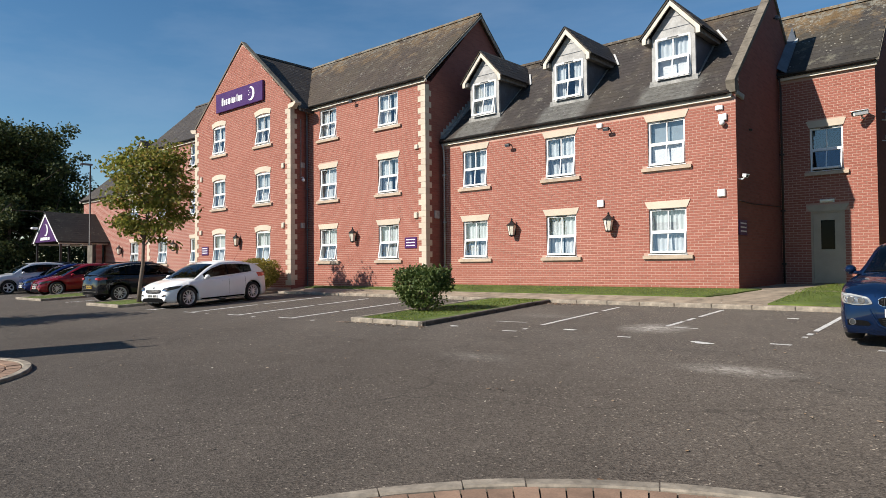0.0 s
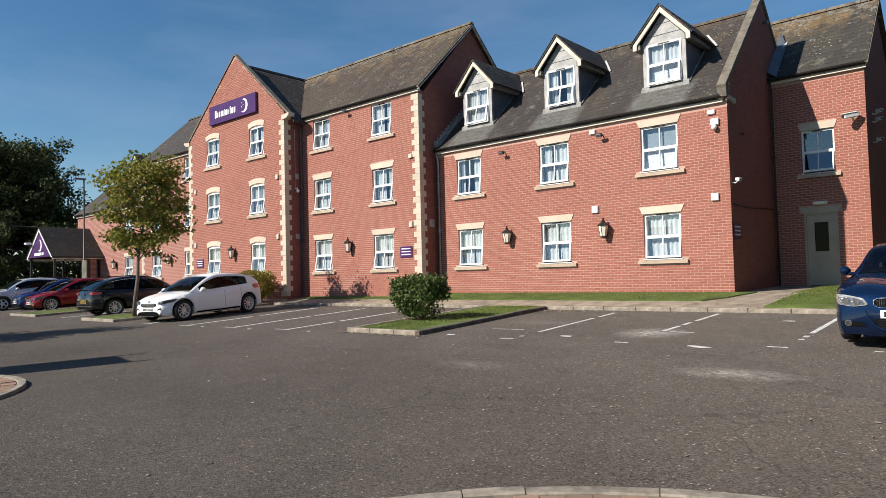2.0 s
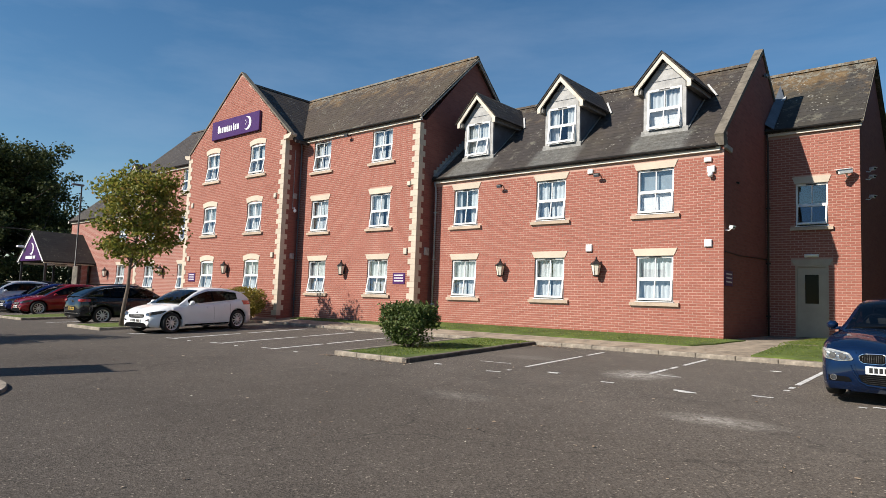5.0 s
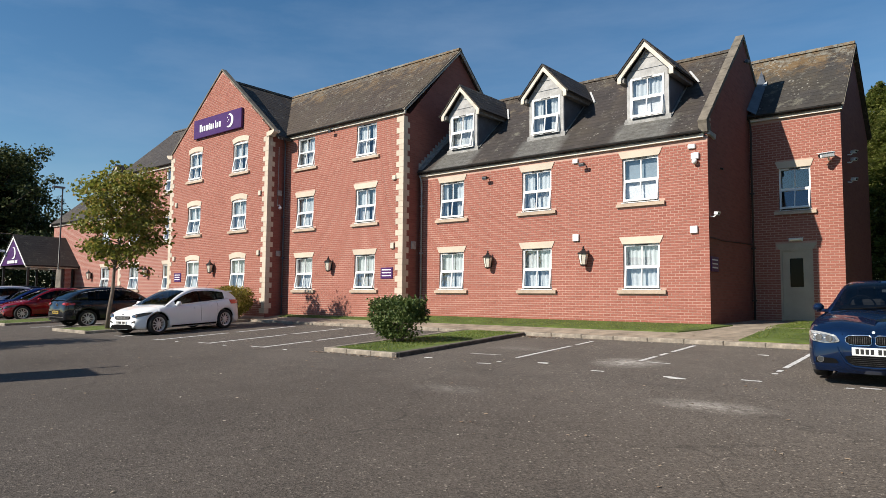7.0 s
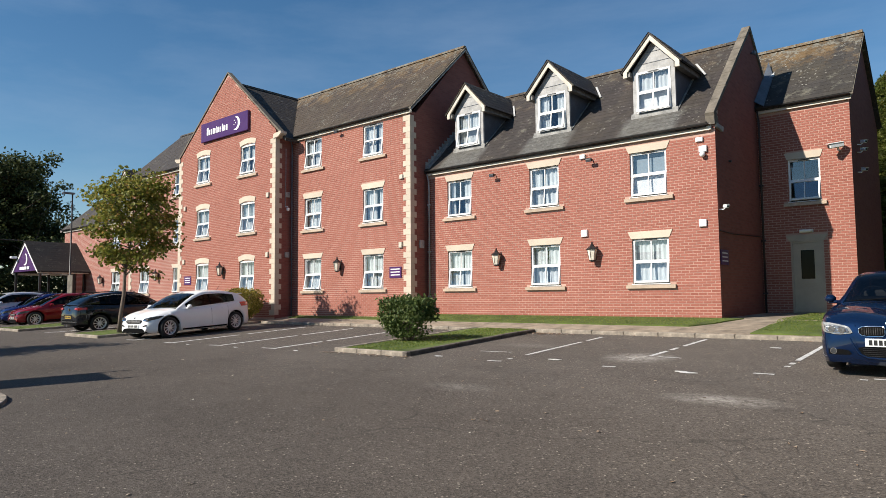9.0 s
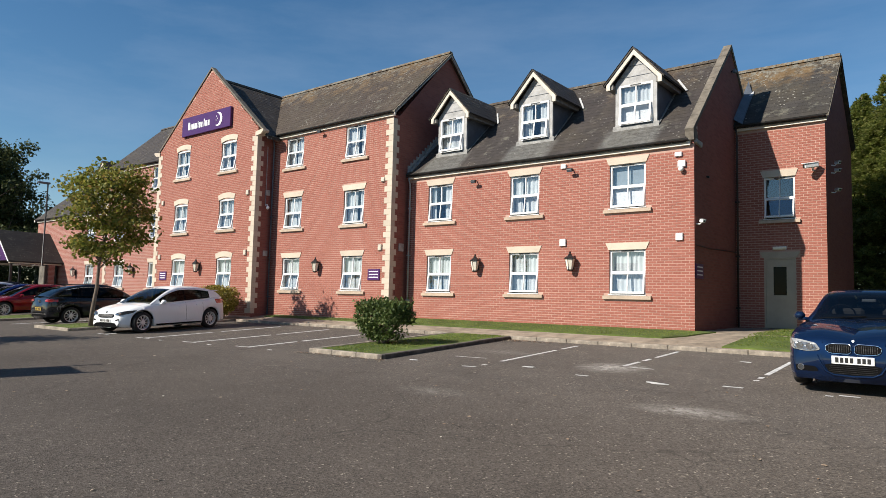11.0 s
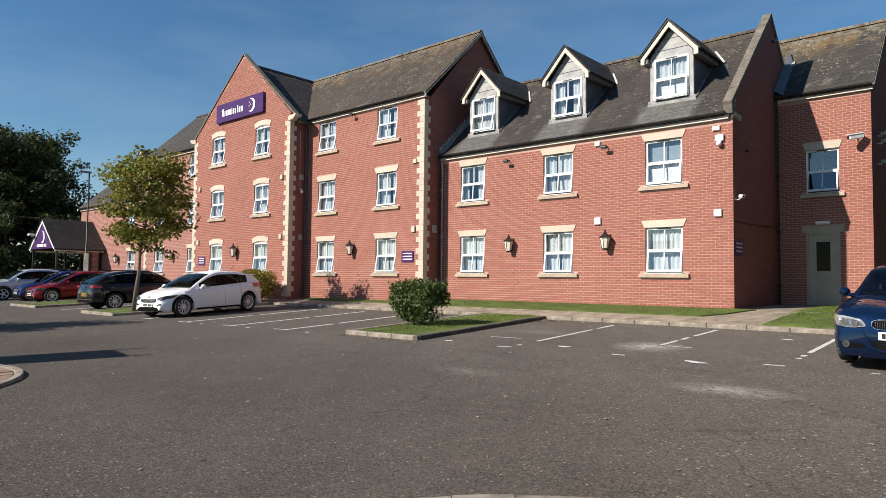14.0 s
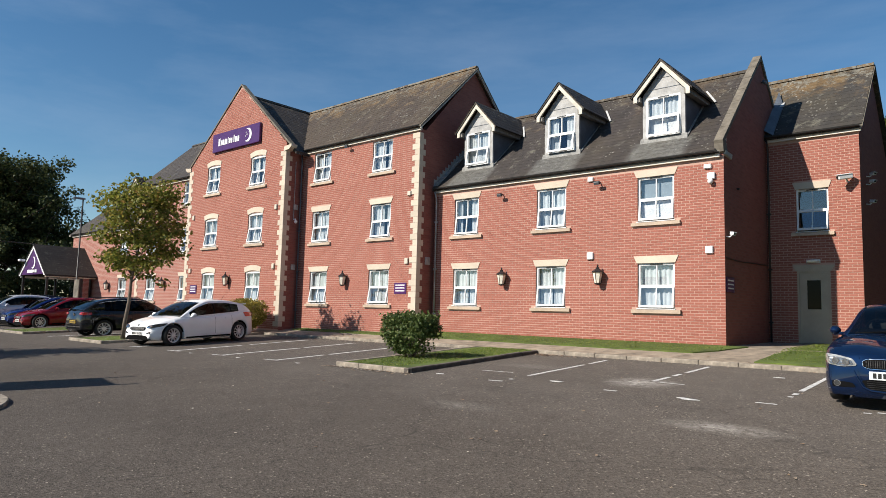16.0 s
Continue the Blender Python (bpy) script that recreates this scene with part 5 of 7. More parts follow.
def island(x0, x1, xf0, xf1, yn, yf=-2.3, le=0.9, mts=(KERB,)):
    """A long planted island between bays: near edge yn, its sides running to the footpath."""
    kerb_run([(x0, yf), (x0 + xf0, yn), (x1 + xf1, yn), (x1, yf)], label="low concrete kerb round a grass island", le=le, mts=mts)
    rows = [(yn + 0.12 + (yf - yn - 0.1) * k / 10, 0, 0) for k in range(11)]
    rows = [(y, x0 + xf0 * (yf - y) / (yf - yn) + 0.12, x1 + xf1 * (yf - y) / (yf - yn) - 0.12) for y, _, _ in rows]
    lawns.append(((rows[0][0], rows[-1][0], max(r[1] for r in rows), min(r[2] for r in rows)), thing("lawn", sheet(rows, 0.075, ground_z), SOIL, "mown grass on a kerbed parking island", "lawn", kind="structure")))


island(-6.4, -4.2, 0.35, 0.44, -7.95, mts=(KERB, KERB, KERB_SHADE))
island(-20.0, -17.2, 0.3, 0.2, -8.65)
island(-28.2, -25.0, 0.3, 0.3, -8.55)


# blades of grass
def blades(zone, n, zf, lift, seed, h=0.019):
    rnd = random.Random(seed)
    g = Geo()
    ya, yb, xa, xb = zone
    for _ in range(n):
        x, y = rnd.uniform(xa, xb), rnd.uniform(ya, yb)
        z = zf(y) + lift
        a, hh = rnd.uniform(0, 6.28), h * rnd.uniform(0.5, 1.5)
        dx, dy = 0.009 * math.cos(a), 0.009 * math.sin(a)
        lx, ly = rnd.uniform(-0.03, 0.03), rnd.uniform(-0.03, 0.03)
        g.add([(x - dx, y - dy, z), (x + dx, y + dy, z), (x + lx, y + ly, z + hh)], [(0, 1, 2)])
    return g


for i, (zone, lawn) in enumerate(lawns):
    ya, yb, xa, xb = zone
    near = i >= 3
    n = int((yb - ya) * (xb - xa) * (800 if i in (0, 1, 2, 3) else 300))
    thing("grass", blades(zone, n, ground_z if near else verge_z, 0.07 if near else 0.025, 50 + i, 0.027 if i == 3 else 0.019).raw("grass"), GRASS, "short green grass with dry yellow blades", "grass", kind="stuff")

# ---- bay lines, worn ----
def line(x0, y0, x1, y1, w=0.11, breaks=(), seed=0):
    """A painted line laid on the tarmac, with ragged edges; each unbroken stretch is a strip of its own."""
    rnd = random.Random(seed)
    a, b = Vector((x0, y0)), Vector((x1, y1))
    d = b - a
    n = max(3, int(d.length / 0.1))
    s = Vector((-d.y, d.x)).normalized() * w / 2
    o = empty("bay_line", pose(0, 0, 0), "worn white parking bay line on tarmac", "road marking", "parking bay lines")
    run = []

    def lay():
        if len(run) > 1:
            part("paint_strip", Geo().loft(run, closed=False), LINE, o)
    for i in range(n + 1):
        t = i / n
        if any(u <= t < v for u, v in breaks):
            lay()
            run = []
            continue
        p = a + d * t
        run.append([(q.x, q.y, ground_z(q.y) + 0.005) for q in (p + s * rnd.uniform(0.85, 1.05), p - s * rnd.uniform(0.85, 1.05))])
    lay()
    return o


for i, (x0, y0, x1, y1, br) in enumerate(((-1.87, -2.98, -1.6, -7.4, ((0.21, 0.27), (0.85, 0.89), (0.93, 0.96))), (0.54, -2.78, 0.6, -5.9, ((0.46, 0.53), (0.68, 0.72))), (2.95, -2.7, 3.04, -6.35, ((0.8, 0.84), (0.92, 0.95))),
                                          (-8.56, -3.6, -8.12, -8.08, ((0.62, 0.63),)), (-10.84, -3.1, -10.32, -8.27, ((0.45, 0.47),)), (-13.2, -3.2, -12.6, -8.36, ((0.5, 0.53),)), (-15.25, -4.2, -14.88, -8.4, ()),
                                          (-22.4, -3, -22.4, -8.4, ()), (0.66, -5.96, 1.45, -6.01, ((0.0, 0.08), (0.85, 0.9))))):
    line(x0, y0, x1, y1, breaks=br, seed=i, w=0.05 if i == 8 else 0.13 if 2 < i < 8 else 0.09)
for i, (x, y, le, a) in enumerate(((2.93, -7.21, 0.3, 0), (0.54, -7.5, 0.24, 2), (-1.7, -7.72, 0.3, 10), (-8.3, -8.13, 0.56, 4), (-10.47, -8.28, 0.54, 6), (-12.65, -8.41, 0.62, 4), (-15.0, -8.45, 0.6, 4), (4.45, -7.07, 0.26, 0), (4.22, -7.2, 0.1, 0), (-2.55, -6.5, 0.75, 6))):
    dx, dy = le / 2 * math.cos(radians(a)), le / 2 * math.sin(radians(a))
    line(x - dx, y - dy, x + dx, y + dy, 0.08 if i != 9 else 0.05, ((0.9, 1.0),), 30 + i)
# fallen leaves, chips and paper on the tarmac
rnd = random.Random(5)
g = Geo()
for k in range(1050):
    if k < 300:
        x, y = rnd.uniform(-14, 6), rnd.uniform(-16.5, -3)
    elif k >= 850:
        x, y = rnd.gauss(-3.9, 0.55), -2.55 - abs(rnd.gauss(0, 0.25))
    elif k >= 700:
        x, y = rnd.uniform(-17, 3), rnd.uniform(-2.2, -1.45)
    elif k >= 560:
        x, y = rnd.uniform(-16.5, -6.6), -2.5 - abs(rnd.gauss(0, 0.2))
    elif k < 400:
        x, y = rnd.uniform(-6.3, -3.5), -8.0 - abs(rnd.gauss(0, 0.12))
    else:
        x, y = rnd.uniform(-14, 5), -2.5 - abs(rnd.gauss(0, 0.15))
    r, a = rnd.uniform(0.012, 0.035) * (1.5 if 300 <= k < 400 or k >= 850 else 1.0), rnd.uniform(0, 6.28)
    z = ground_z(y) + 0.006 if y < -2.42 else verge_z(y) + 0.006
    g.add([(x + r * c * math.cos(a) - r * s * 0.6 * math.sin(a), y + r * c * math.sin(a) + r * s * 0.6 * math.cos(a), z + rnd.uniform(0, 0.012)) for c, s in ((1, 0), (0.3, 0.8), (-0.9, 0.4), (-0.6, -0.7), (0.5, -0.8))], [(0, 1, 2, 3, 4)])
LITTER = leaf_mat("dry_leaf", ((0, (0.19, 0.10, 0.05)), (0.5, (0.34, 0.23, 0.14)), (0.8, (0.42, 0.33, 0.24)), (1, (0.62, 0.58, 0.50))), 0.1)
thing("fallen_leaves", g.raw("fallen_leaves"), LITTER, "dry leaves and chips scattered over the tarmac", "leaves", kind="stuff")
for i, (x, y) in enumerate(((-9.4, -8.37), (1.78, -7.53), (1.92, -7.59), (-7.13, -8.2), (2.27, -3.86), (-0.75, -7.1), (-11.56, -8.48), (-3.2, -7.6))):
    r = 0.07 + 0.03 * (i % 3)
    g = Geo().prism([(r * math.cos(a) * (1 + 0.3 * math.sin(3 * a + i)), 0.6 * r * math.sin(a), 0) for a in [2 * math.pi * k / 9 for k in range(9)]], (0, 0, 0.006))
    thing("paint_fleck", g, LINE, "small flake of white line paint on tarmac", "paint fleck", "paint flecks", m=pose(x, y, ground_z(y) + 0.004))


# ---- round paved islands with curved kerbs ----
JOINT = plain("sandy_joint", (0.10, 0.085, 0.065), 0.95, var=0.4)


def round_island(cx, cy, r, a0, a1, rings, seed, top=0.1):
    """A paved disc: kerbstones round it, then rings of block pavers, within the angles a0 to a1 (degrees)."""
    rnd = random.Random(seed)
    slope = Matrix.Translation((cx, cy, ground_z(cy))) @ Matrix.Rotation(math.atan(0.042), 4, "X")
    k = empty("kerb", slope, "curved pale concrete kerb round a paved island", "kerb", kind="structure")

    def seg(ra, rb, t0, t1, z0, z1, c=0.0):
        g, n = Geo(), 4
        rings_ = []
        for i in range(n + 1):
            t = t0 + (t1 - t0) * i / n
            cs, sn = math.cos(t), math.sin(t)
            rings_.append([(ra * cs, ra * sn, z0), (rb * cs, rb * sn, z0), (rb * cs, rb * sn, z1 - c), ((rb - c) * cs, (rb - c) * sn, z1), ((ra + c) * cs, (ra + c) * sn, z1), (ra * cs, ra * sn, z1 - c)])
        return g.loft(rings_, cap=True)
    t = radians(a0)
    while t < radians(a0 + 360) - 0.1:
        d = rnd.choice((0.42, 0.56, 0.86)) / r
        part("kerbstone", seg(r - 0.125, r, t + 0.0015, t + d - 0.0015, -0.2, top + rnd.uniform(-0.004, 0.004), 0.012), KERB, k)
        t += d
    p = tagged(empty("paving", slope, "tan brick pavers laid in rings on an island", "paving", kind="structure"))
    part("bed", Geo().prism([((r - 0.11) * math.cos(a), (r - 0.11) * math.sin(a), -0.1) for a in [2 * math.pi * i / 48 for i in range(48)]], (0, 0, 0.055 + top)), JOINT, p)
    rest = Geo()
    for j in range(int((r - 0.3) / 0.215)):
        rb = r - 0.135 - j * 0.215
        ra = rb - 0.205
        count = max(5, round(2 * math.pi * rb / 0.17))
        t, d = radians(a0) + 0.02 * j, 2 * math.pi / count - 0.004 / rb
        for _ in range(count):
            one = seg(ra, rb, t + 0.007 / rb, t + d, -0.03, top - 0.012 + rnd.uniform(-0.006, 0.004), 0.009)
            if j < rings and t < radians(a1):
                part("paver", one, BLOCK, p)
            else:
                rest.add(one.v, one.f)
            t += 2 * math.pi / count
    rest.prism([(0.36 * math.cos(k * math.pi / 8), 0.36 * math.sin(k * math.pi / 8), -0.03) for k in range(16)], (0, 0, top + 0.014))
    part("paver_field", rest, BLOCK, p, kind="stuff")
    return p


round_island(5.44, -17.12, 3.485, 86, 170, 4, 3, 0.107)
round_island(-6.5, -16.68, 2.24, 10, 130, 3, 4, 0.055)


# ---- plants ----
BARK = plain("bark", (0.175, 0.135, 0.105), 0.9, var=0.4, scale=9, fine=40, relief=0.8)
LEAF_MAPLE = leaf_mat("maple_leaves", ((0, (0.12, 0.148, 0.024)), (0.5, (0.235, 0.25, 0.044)), (0.85, (0.37, 0.33, 0.072)), (1, (0.44, 0.28, 0.085))), 0.45)
LEAF_DARK = leaf_mat("dark_leaves", ((0, (0.03, 0.046, 0.018)), (0.6, (0.07, 0.09, 0.03)), (1, (0.12, 0.13, 0.045))), 0.25, 0.2, 0.6)
LEAF_LAUREL = leaf_mat("laurel_leaves", ((0, (0.045, 0.08, 0.018)), (0.6, (0.105, 0.155, 0.038)), (1, (0.21, 0.24, 0.08))), 0.25)
LEAF_GOLD = leaf_mat("golden_leaves", ((0, (0.13, 0.13, 0.02)), (0.5, (0.27, 0.225, 0.035)), (1, (0.44, 0.34, 0.07))), 0.3)
LEAF_CYPRESS = leaf_mat("cypress_sprays", ((0, (0.12, 0.155, 0.032)), (0.6, (0.235, 0.27, 0.068)), (1, (0.38, 0.37, 0.13))), 0.5)


def add_leaf(g, p, size, rnd, droop=0.3):
    """One folded leaf."""
    d = Vector((rnd.gauss(0, 1), rnd.gauss(0, 1), rnd.gauss(-droop, 0.7))).normalized()
    s = d.cross(Vector((rnd.gauss(0, 1), rnd.gauss(0, 1), rnd.gauss(0, 1)))).normalized() * size * 0.42
    n = d.cross(s).normalized() * size * 0.1
    a, b, m = p, p + d * size, p + d * size * 0.5
    g.add([a, m + s + n, b, m - s + n], [(0, 1, 2), (0, 2, 3)])


def branching(base, top, r0, spread, rnd, n_limbs=7, zfork=0.3, rise=0.5, turn=0.0, belly=False):
    """Trunk and limbs as tubes; returns the geo and the twig ends with their spread."""
    g, tips = Geo(), []
    base, top = Vector(base), Vector(top)
    axis = top - base
    trunk = [base + axis * t + Vector((rnd.gauss(0, 0.012), rnd.gauss(0, 0.012), 0)) * axis.length * t for t in (0, 0.12, 0.25, 0.4, 0.6, 0.8, 0.95)]
    g.tube(trunk, [r0 * k for k in (1.25, 1.0, 0.9, 0.75, 0.5, 0.28, 0.1)], 9)
    for i in range(n_limbs):
        t = zfork + (0.92 - zfork) * i / n_limbs + rnd.uniform(-0.02, 0.04)
        p = base + axis * t
        a = turn + i * 2.4 + rnd.uniform(-0.4, 0.4)
        f = (t - zfork) / (1 - zfork)
        reach = spread * (0.60 + 0.5 * math.sin(math.pi * (0.2 + 0.7 * f)) if belly else 1.08 - 0.55 * f) * rnd.uniform(0.75, 1.1)
        out = Vector((math.cos(a), math.sin(a), rise + rnd.uniform(-0.25, 0.25)))
        limb = [p, p + out * reach * 0.35, p + out * reach * 0.7 + Vector((0, 0, 0.08 * reach)), p + out * reach + Vector((0, 0, 0.1 * reach))]
        lr = r0 * 0.5 * (1 - 0.5 * t)
        g.tube(limb, [lr, lr * 0.7, lr * 0.4, lr * 0.15], 6)
        for k in range(6):
            u = rnd.uniform(0.35, 1.0)
            q = limb[0].lerp(limb[3], u)
            e = q + Vector((rnd.gauss(0, 1), rnd.gauss(0, 1), rnd.gauss(0.35, 0.6))) * reach * 0.3
            g.tube([q, q.lerp(e, 0.5) + Vector((0, 0, 0.05)), e], [lr * 0.3, lr * 0.2, lr * 0.08], 4)
            tips += [e, q.lerp(e, 0.6)]
        tips += [limb[3], limb[2]]
    tips.append(top)
    return g, tips


def tree(x, y, z, height, spread, r0, leaves, leaf, n, label, seed, zfork=0.3, blob=0.55, limbs=8, lean=(0, 0), name="tree", rise=0.5, flat=0.75, turn=0.0, belly=False):
    rnd = random.Random(seed)
    o = empty(name, pose(x, y, z), label, "tree")
    g, tips = branching((0, 0, 0), (lean[0], lean[1], height * 0.93), r0, spread, rnd, limbs, zfork, rise, turn, belly)
    part("trunk", g, BARK, o, smooth=True)
    c = Geo()
    for _ in range(n):
        p = rnd.choice(tips)
        v = Vector((rnd.gauss(0, 1), rnd.gauss(0, 1), rnd.gauss(0, flat)))
        if v.length > 1.5:
            v *= 1.5 / v.length
        q = p + v * blob
        add_leaf(c, q, leaf * rnd.uniform(0.6, 1.3), rnd)
    part("crown", c.raw("crown"), leaves, o, kind="stuff")
    return o


tree(-17.46, -7.75, -0.5, 5.5, 1.26, 0.065, LEAF_MAPLE, 0.125, 8600, "young maple with yellowing leaves on a grass island", 14, 0.345, 0.25, 22, (0.2, 0.38), "maple_tree", 0.6, 0.28, 0.33, True)
tree(-59.6, -0.3, -0.4, 12.0, 6.0, 0.45, LEAF_DARK, 0.23, 100000, "large dark broadleaf tree behind the car park", 15, 0.10, 0.62, 46, name="broadleaf_tree", flat=0.45)
tree(-84.0, -14.0, -0.4, 12.5, 6.0, 0.4, LEAF_DARK, 0.4, 20000, "large dark broadleaf tree behind the car park", 16, 0.06, 1.2, 18, name="broadleaf_tree")
tree(-70.0, -6.0, -0.6, 12.0, 7.0, 0.45, LEAF_DARK, 0.4, 20000, "large dark broadleaf tree behind the car park", 17, 0.08, 1.3, 16, name="broadleaf_tree")
# a tree outside the view whose shade falls on the car park
tree(-18.0, -16.95, -0.95, 5.6, 1.5, 0.1, LEAF_MAPLE, 0.17, 5000, "young tree at the edge of the car park", 18, 0.35, 0.4, 9)


def bush(x, y, z, sx, sy, h, mt, n, leaf, label, seed, boxy=0.0, stems=9, open_side=0.0, shoots=0):
    rnd = random.Random(seed)
    o = empty("bush", pose(x, y, z), label, "bush")
    g = Geo()
    for k in range(stems):
        a = rnd.uniform(0, 6.28)
        e = Vector((math.cos(a) * sx * 0.4 * rnd.random(), math.sin(a) * sy * 0.4 * rnd.random(), h * rnd.uniform(0.6, 0.85)))
        b = Vector((math.cos(a) * 0.12, math.sin(a) * 0.12, 0))
        g.tube([b, b.lerp(e, 0.45) + Vector((rnd.gauss(0, 0.05), rnd.gauss(0, 0.05), 0)), e], [0.022, 0.016, 0.006], 5)
    part("stems", g, BARK, o)
    c = Geo()
    made = 0
    while made < n:
        p = Vector((rnd.uniform(-1, 1), rnd.uniform(-1, 1), rnd.uniform(-1, 1)))
        e = 2 + 3 * boxy
        rr = (abs(p.x) ** e + abs(p.y) ** e + abs(p.z) ** e) ** (1 / e)
        lump = 1 + 0.2 * noise.noise(p * 2.3 + Vector((seed, 0, 0)))
        if p.x > 0.15 and p.z < -0.15 and rnd.random() < open_side:
            made += 1
            continue
        if rr > lump or (rr < 0.62 and rnd.random() < 0.75):
            continue
        zz = (p.z + 1) / 2
        taper = 1.0 if zz > 0.45 else 0.62 + 0.38 * zz / 0.45
        add_leaf(c, Vector((p.x * sx / 2 * taper, p.y * sy / 2 * taper, 0.08 * h + zz * 0.92 * h)), leaf * rnd.uniform(0.7, 1.25), rnd, 0.1)
        made += 1
    for _ in range(shoots):
        p = Vector((rnd.uniform(-0.46, 0.46) * sx, rnd.uniform(-0.42, 0.42) * sy, h * 0.93))
        for k in range(rnd.randint(3, 6)):
            add_leaf(c, p + Vector((rnd.gauss(0, 0.015), rnd.gauss(0, 0.015), 0.028 * k)), leaf * rnd.uniform(0.8, 1.2), rnd, -0.5)
    part("foliage", c.raw("foliage"), mt, o, kind="stuff")
    return o


bush(-5.57, -6.0, -0.43, 1.34, 1.0, 1.02, LEAF_LAUREL, 9300, 0.067, "clipped dark green laurel bush on a grass island", 3, 2.4, 18, 0.8, 60)
bush(-17.95, -2.7, -0.3, 2.2, 1.25, 1.33, LEAF_GOLD, 8000, 0.07, "rounded golden-green shrub against the hotel wall", 5, 0.2)


def hedge(x, y, z, sx, sy, h, n, leaf, seed):
    rnd = random.Random(seed)
    o = empty("hedge", pose(x, y, z), "dense dark green hedge at the end of the car park", "hedge")
    c = Geo()
    for _ in range(n):
        add_leaf(c, Vector((rnd.uniform(-sx, sx), rnd.uniform(-sy, sy), h * rnd.random() * (1 + 0.12 * math.sin(rnd.uniform(-sy, sy))))), leaf * rnd.uniform(0.7, 1.3), rnd, 0.1)
    part("foliage", c.raw("foliage"), LEAF_DARK, o, kind="stuff")
    part("stems", Geo().tube([(0, -sy, 0.0), (0, -sy, h * 0.7)], 0.05, 6).tube([(0, sy, 0.0), (0, sy, h * 0.7)], 0.05, 6).tube([(0, 0, 0.0), (0, 0, h * 0.7)], 0.05, 6), BARK, o)
    return o


hedge(-54.0, 1.0, -0.5, 1.2, 14.0, 3.2, 26000, 0.24, 61)


def cypress(x, y, z, h, r, n, seed, deep=False):
    """A tall conifer: drooping sprays in tiers round a straight stem."""
    rnd = random.Random(seed)
    o = empty("conifer", pose(x, y, z), "tall green cypress in a dense screen of conifers", "conifer", "row of cypresses")
    part("trunk", Geo().tube([(0, 0, 0), (0, 0, h * 0.5), (0, 0, h * 0.98)], [0.16, 0.1, 0.02], 7), BARK, o)
    c = Geo()
    per = 30
    stems = [(0, 0, 1.0, 1.0)] + [(rnd.uniform(0.35, 0.85) * r * math.cos(q), rnd.uniform(0.35, 0.85) * r * math.sin(q), rnd.uniform(0.80, 0.95), 0.62) for q in [rnd.uniform(0, 6.28) for _ in range(5)]]
    for k in range(n // per):
        t = rnd.random() ** 0.8
        a = rnd.uniform(0, 6.28)
        sx, sy, sf, sr = stems[rnd.choice((0, 0, 0, 1, 2, 3, 4, 5))]
        reach = r * sr * min(1.0, (1.03 - t) / 0.55) ** 1.1 * rnd.uniform(0.7, 1.15) + 0.05
        root = Vector((sx, sy, 0.3 + t * (h * sf - 0.5)))
        out = Vector((math.cos(a), math.sin(a), rnd.uniform(-0.05, 0.5))).normalized()
        side = out.cross(Vector((0, 0, 1))).normalized()
        up = side.cross(out)
        for j in range(per):
            u = 1 - 0.62 * rnd.random() ** 1.4
            sgn = 1 if j % 2 else -1
            p = root + out * reach * u + up * rnd.gauss(0, 0.05) - Vector((0, 0, 0.10 * u * u * reach))
            d = (out * rnd.uniform(0.4, 1.0) + side * sgn * rnd.uniform(0.3, 1.1) + up * rnd.gauss(0.05, 0.35)).normalized()
            le = rnd.uniform(0.12, 0.26) * (1.25 - 0.5 * u) * (2.0 if deep else 1.0)
            w = d.cross(up + side * rnd.gauss(0, 0.5)).normalized() * le * 0.2
            c.add([p, p + d * le * 0.55 + w, p + d * le + Vector((0, 0, -0.05 * le)), p + d * le * 0.5 - w], [(0, 1, 2), (0, 2, 3)])
    part("foliage", c.raw("foliage"), LEAF_CYPRESS, o, kind="stuff")
    return o


for i, (x, y, h) in enumerate(((2.4, 12.9, 9.55), (3.35, 12.3, 9.9), (4.5, 12.6, 9.6), (5.9, 12.5, 10.2), (7.4, 12.2, 10.6), (9.1, 12.6, 10.3), (11.0, 12.4, 10.9), (13.2, 12.3, 10.4), (15.5, 12.5, 10.2))):
    cypress(x, y, -0.1, h, 2.05, 46000 if i < 5 else 14000, 70 + i)
for i, (x, y, h) in enumerate(((2.2, 15.2, 9.6), (4.6, 15.4, 10.4), (7.2, 15.2, 10.2), (10.0, 15.3, 10.8), (13.0, 15.2, 10.4))):
    cypress(x, y, -0.1, h, 1.9, 12000, 90 + i, True)

# unseen cypresses added beyond the view, to keep skylight off the right-facing walls
for i in range(9):
    cypress(12.6 + 0.35 * (i % 2), 9.6 - i * 2.7, ground_z(9.6 - i * 2.7), 10.6 + 0.5 * (i % 3), 2.0, 18000, 110 + i, True)

# ---- lamp post, and the board out of view whose shadow crosses the tarmac ----
BOARDMAT = plain("weathered_board", (0.19, 0.165, 0.13), 0.85, var=0.6, scale=4, fine=20)
lp = empty("lamp_post", pose(-31.6, -4.1, -0.45, 0, 0.6, 0), "slim grey lamp post with a weathered notice board", "lamp post")
part("column", Geo().tube([(0, 0, 0), (0, 0, 1.2), (0, 0, 1.25), (0, 0, 6.6)], [0.075, 0.075, 0.045, 0.035], 10), BLACK, lp, smooth=True)
part("board", Geo().cbox(-0.08, 0.56, -0.09, -0.05, 1.42, 2.36, 0.02), BOARDMAT, lp)
part("lamp_head", Geo().cbox(-0.1, 0.1, -0.5, 0.1, 6.58, 6.68, 0.03), LEAD_DARK, lp)
nb = empty("notice_board", pose(-9.62, -17.6, ground_z(-17.6), 0, 0, -12), "tall sign board on two posts by the entrance", "sign board")
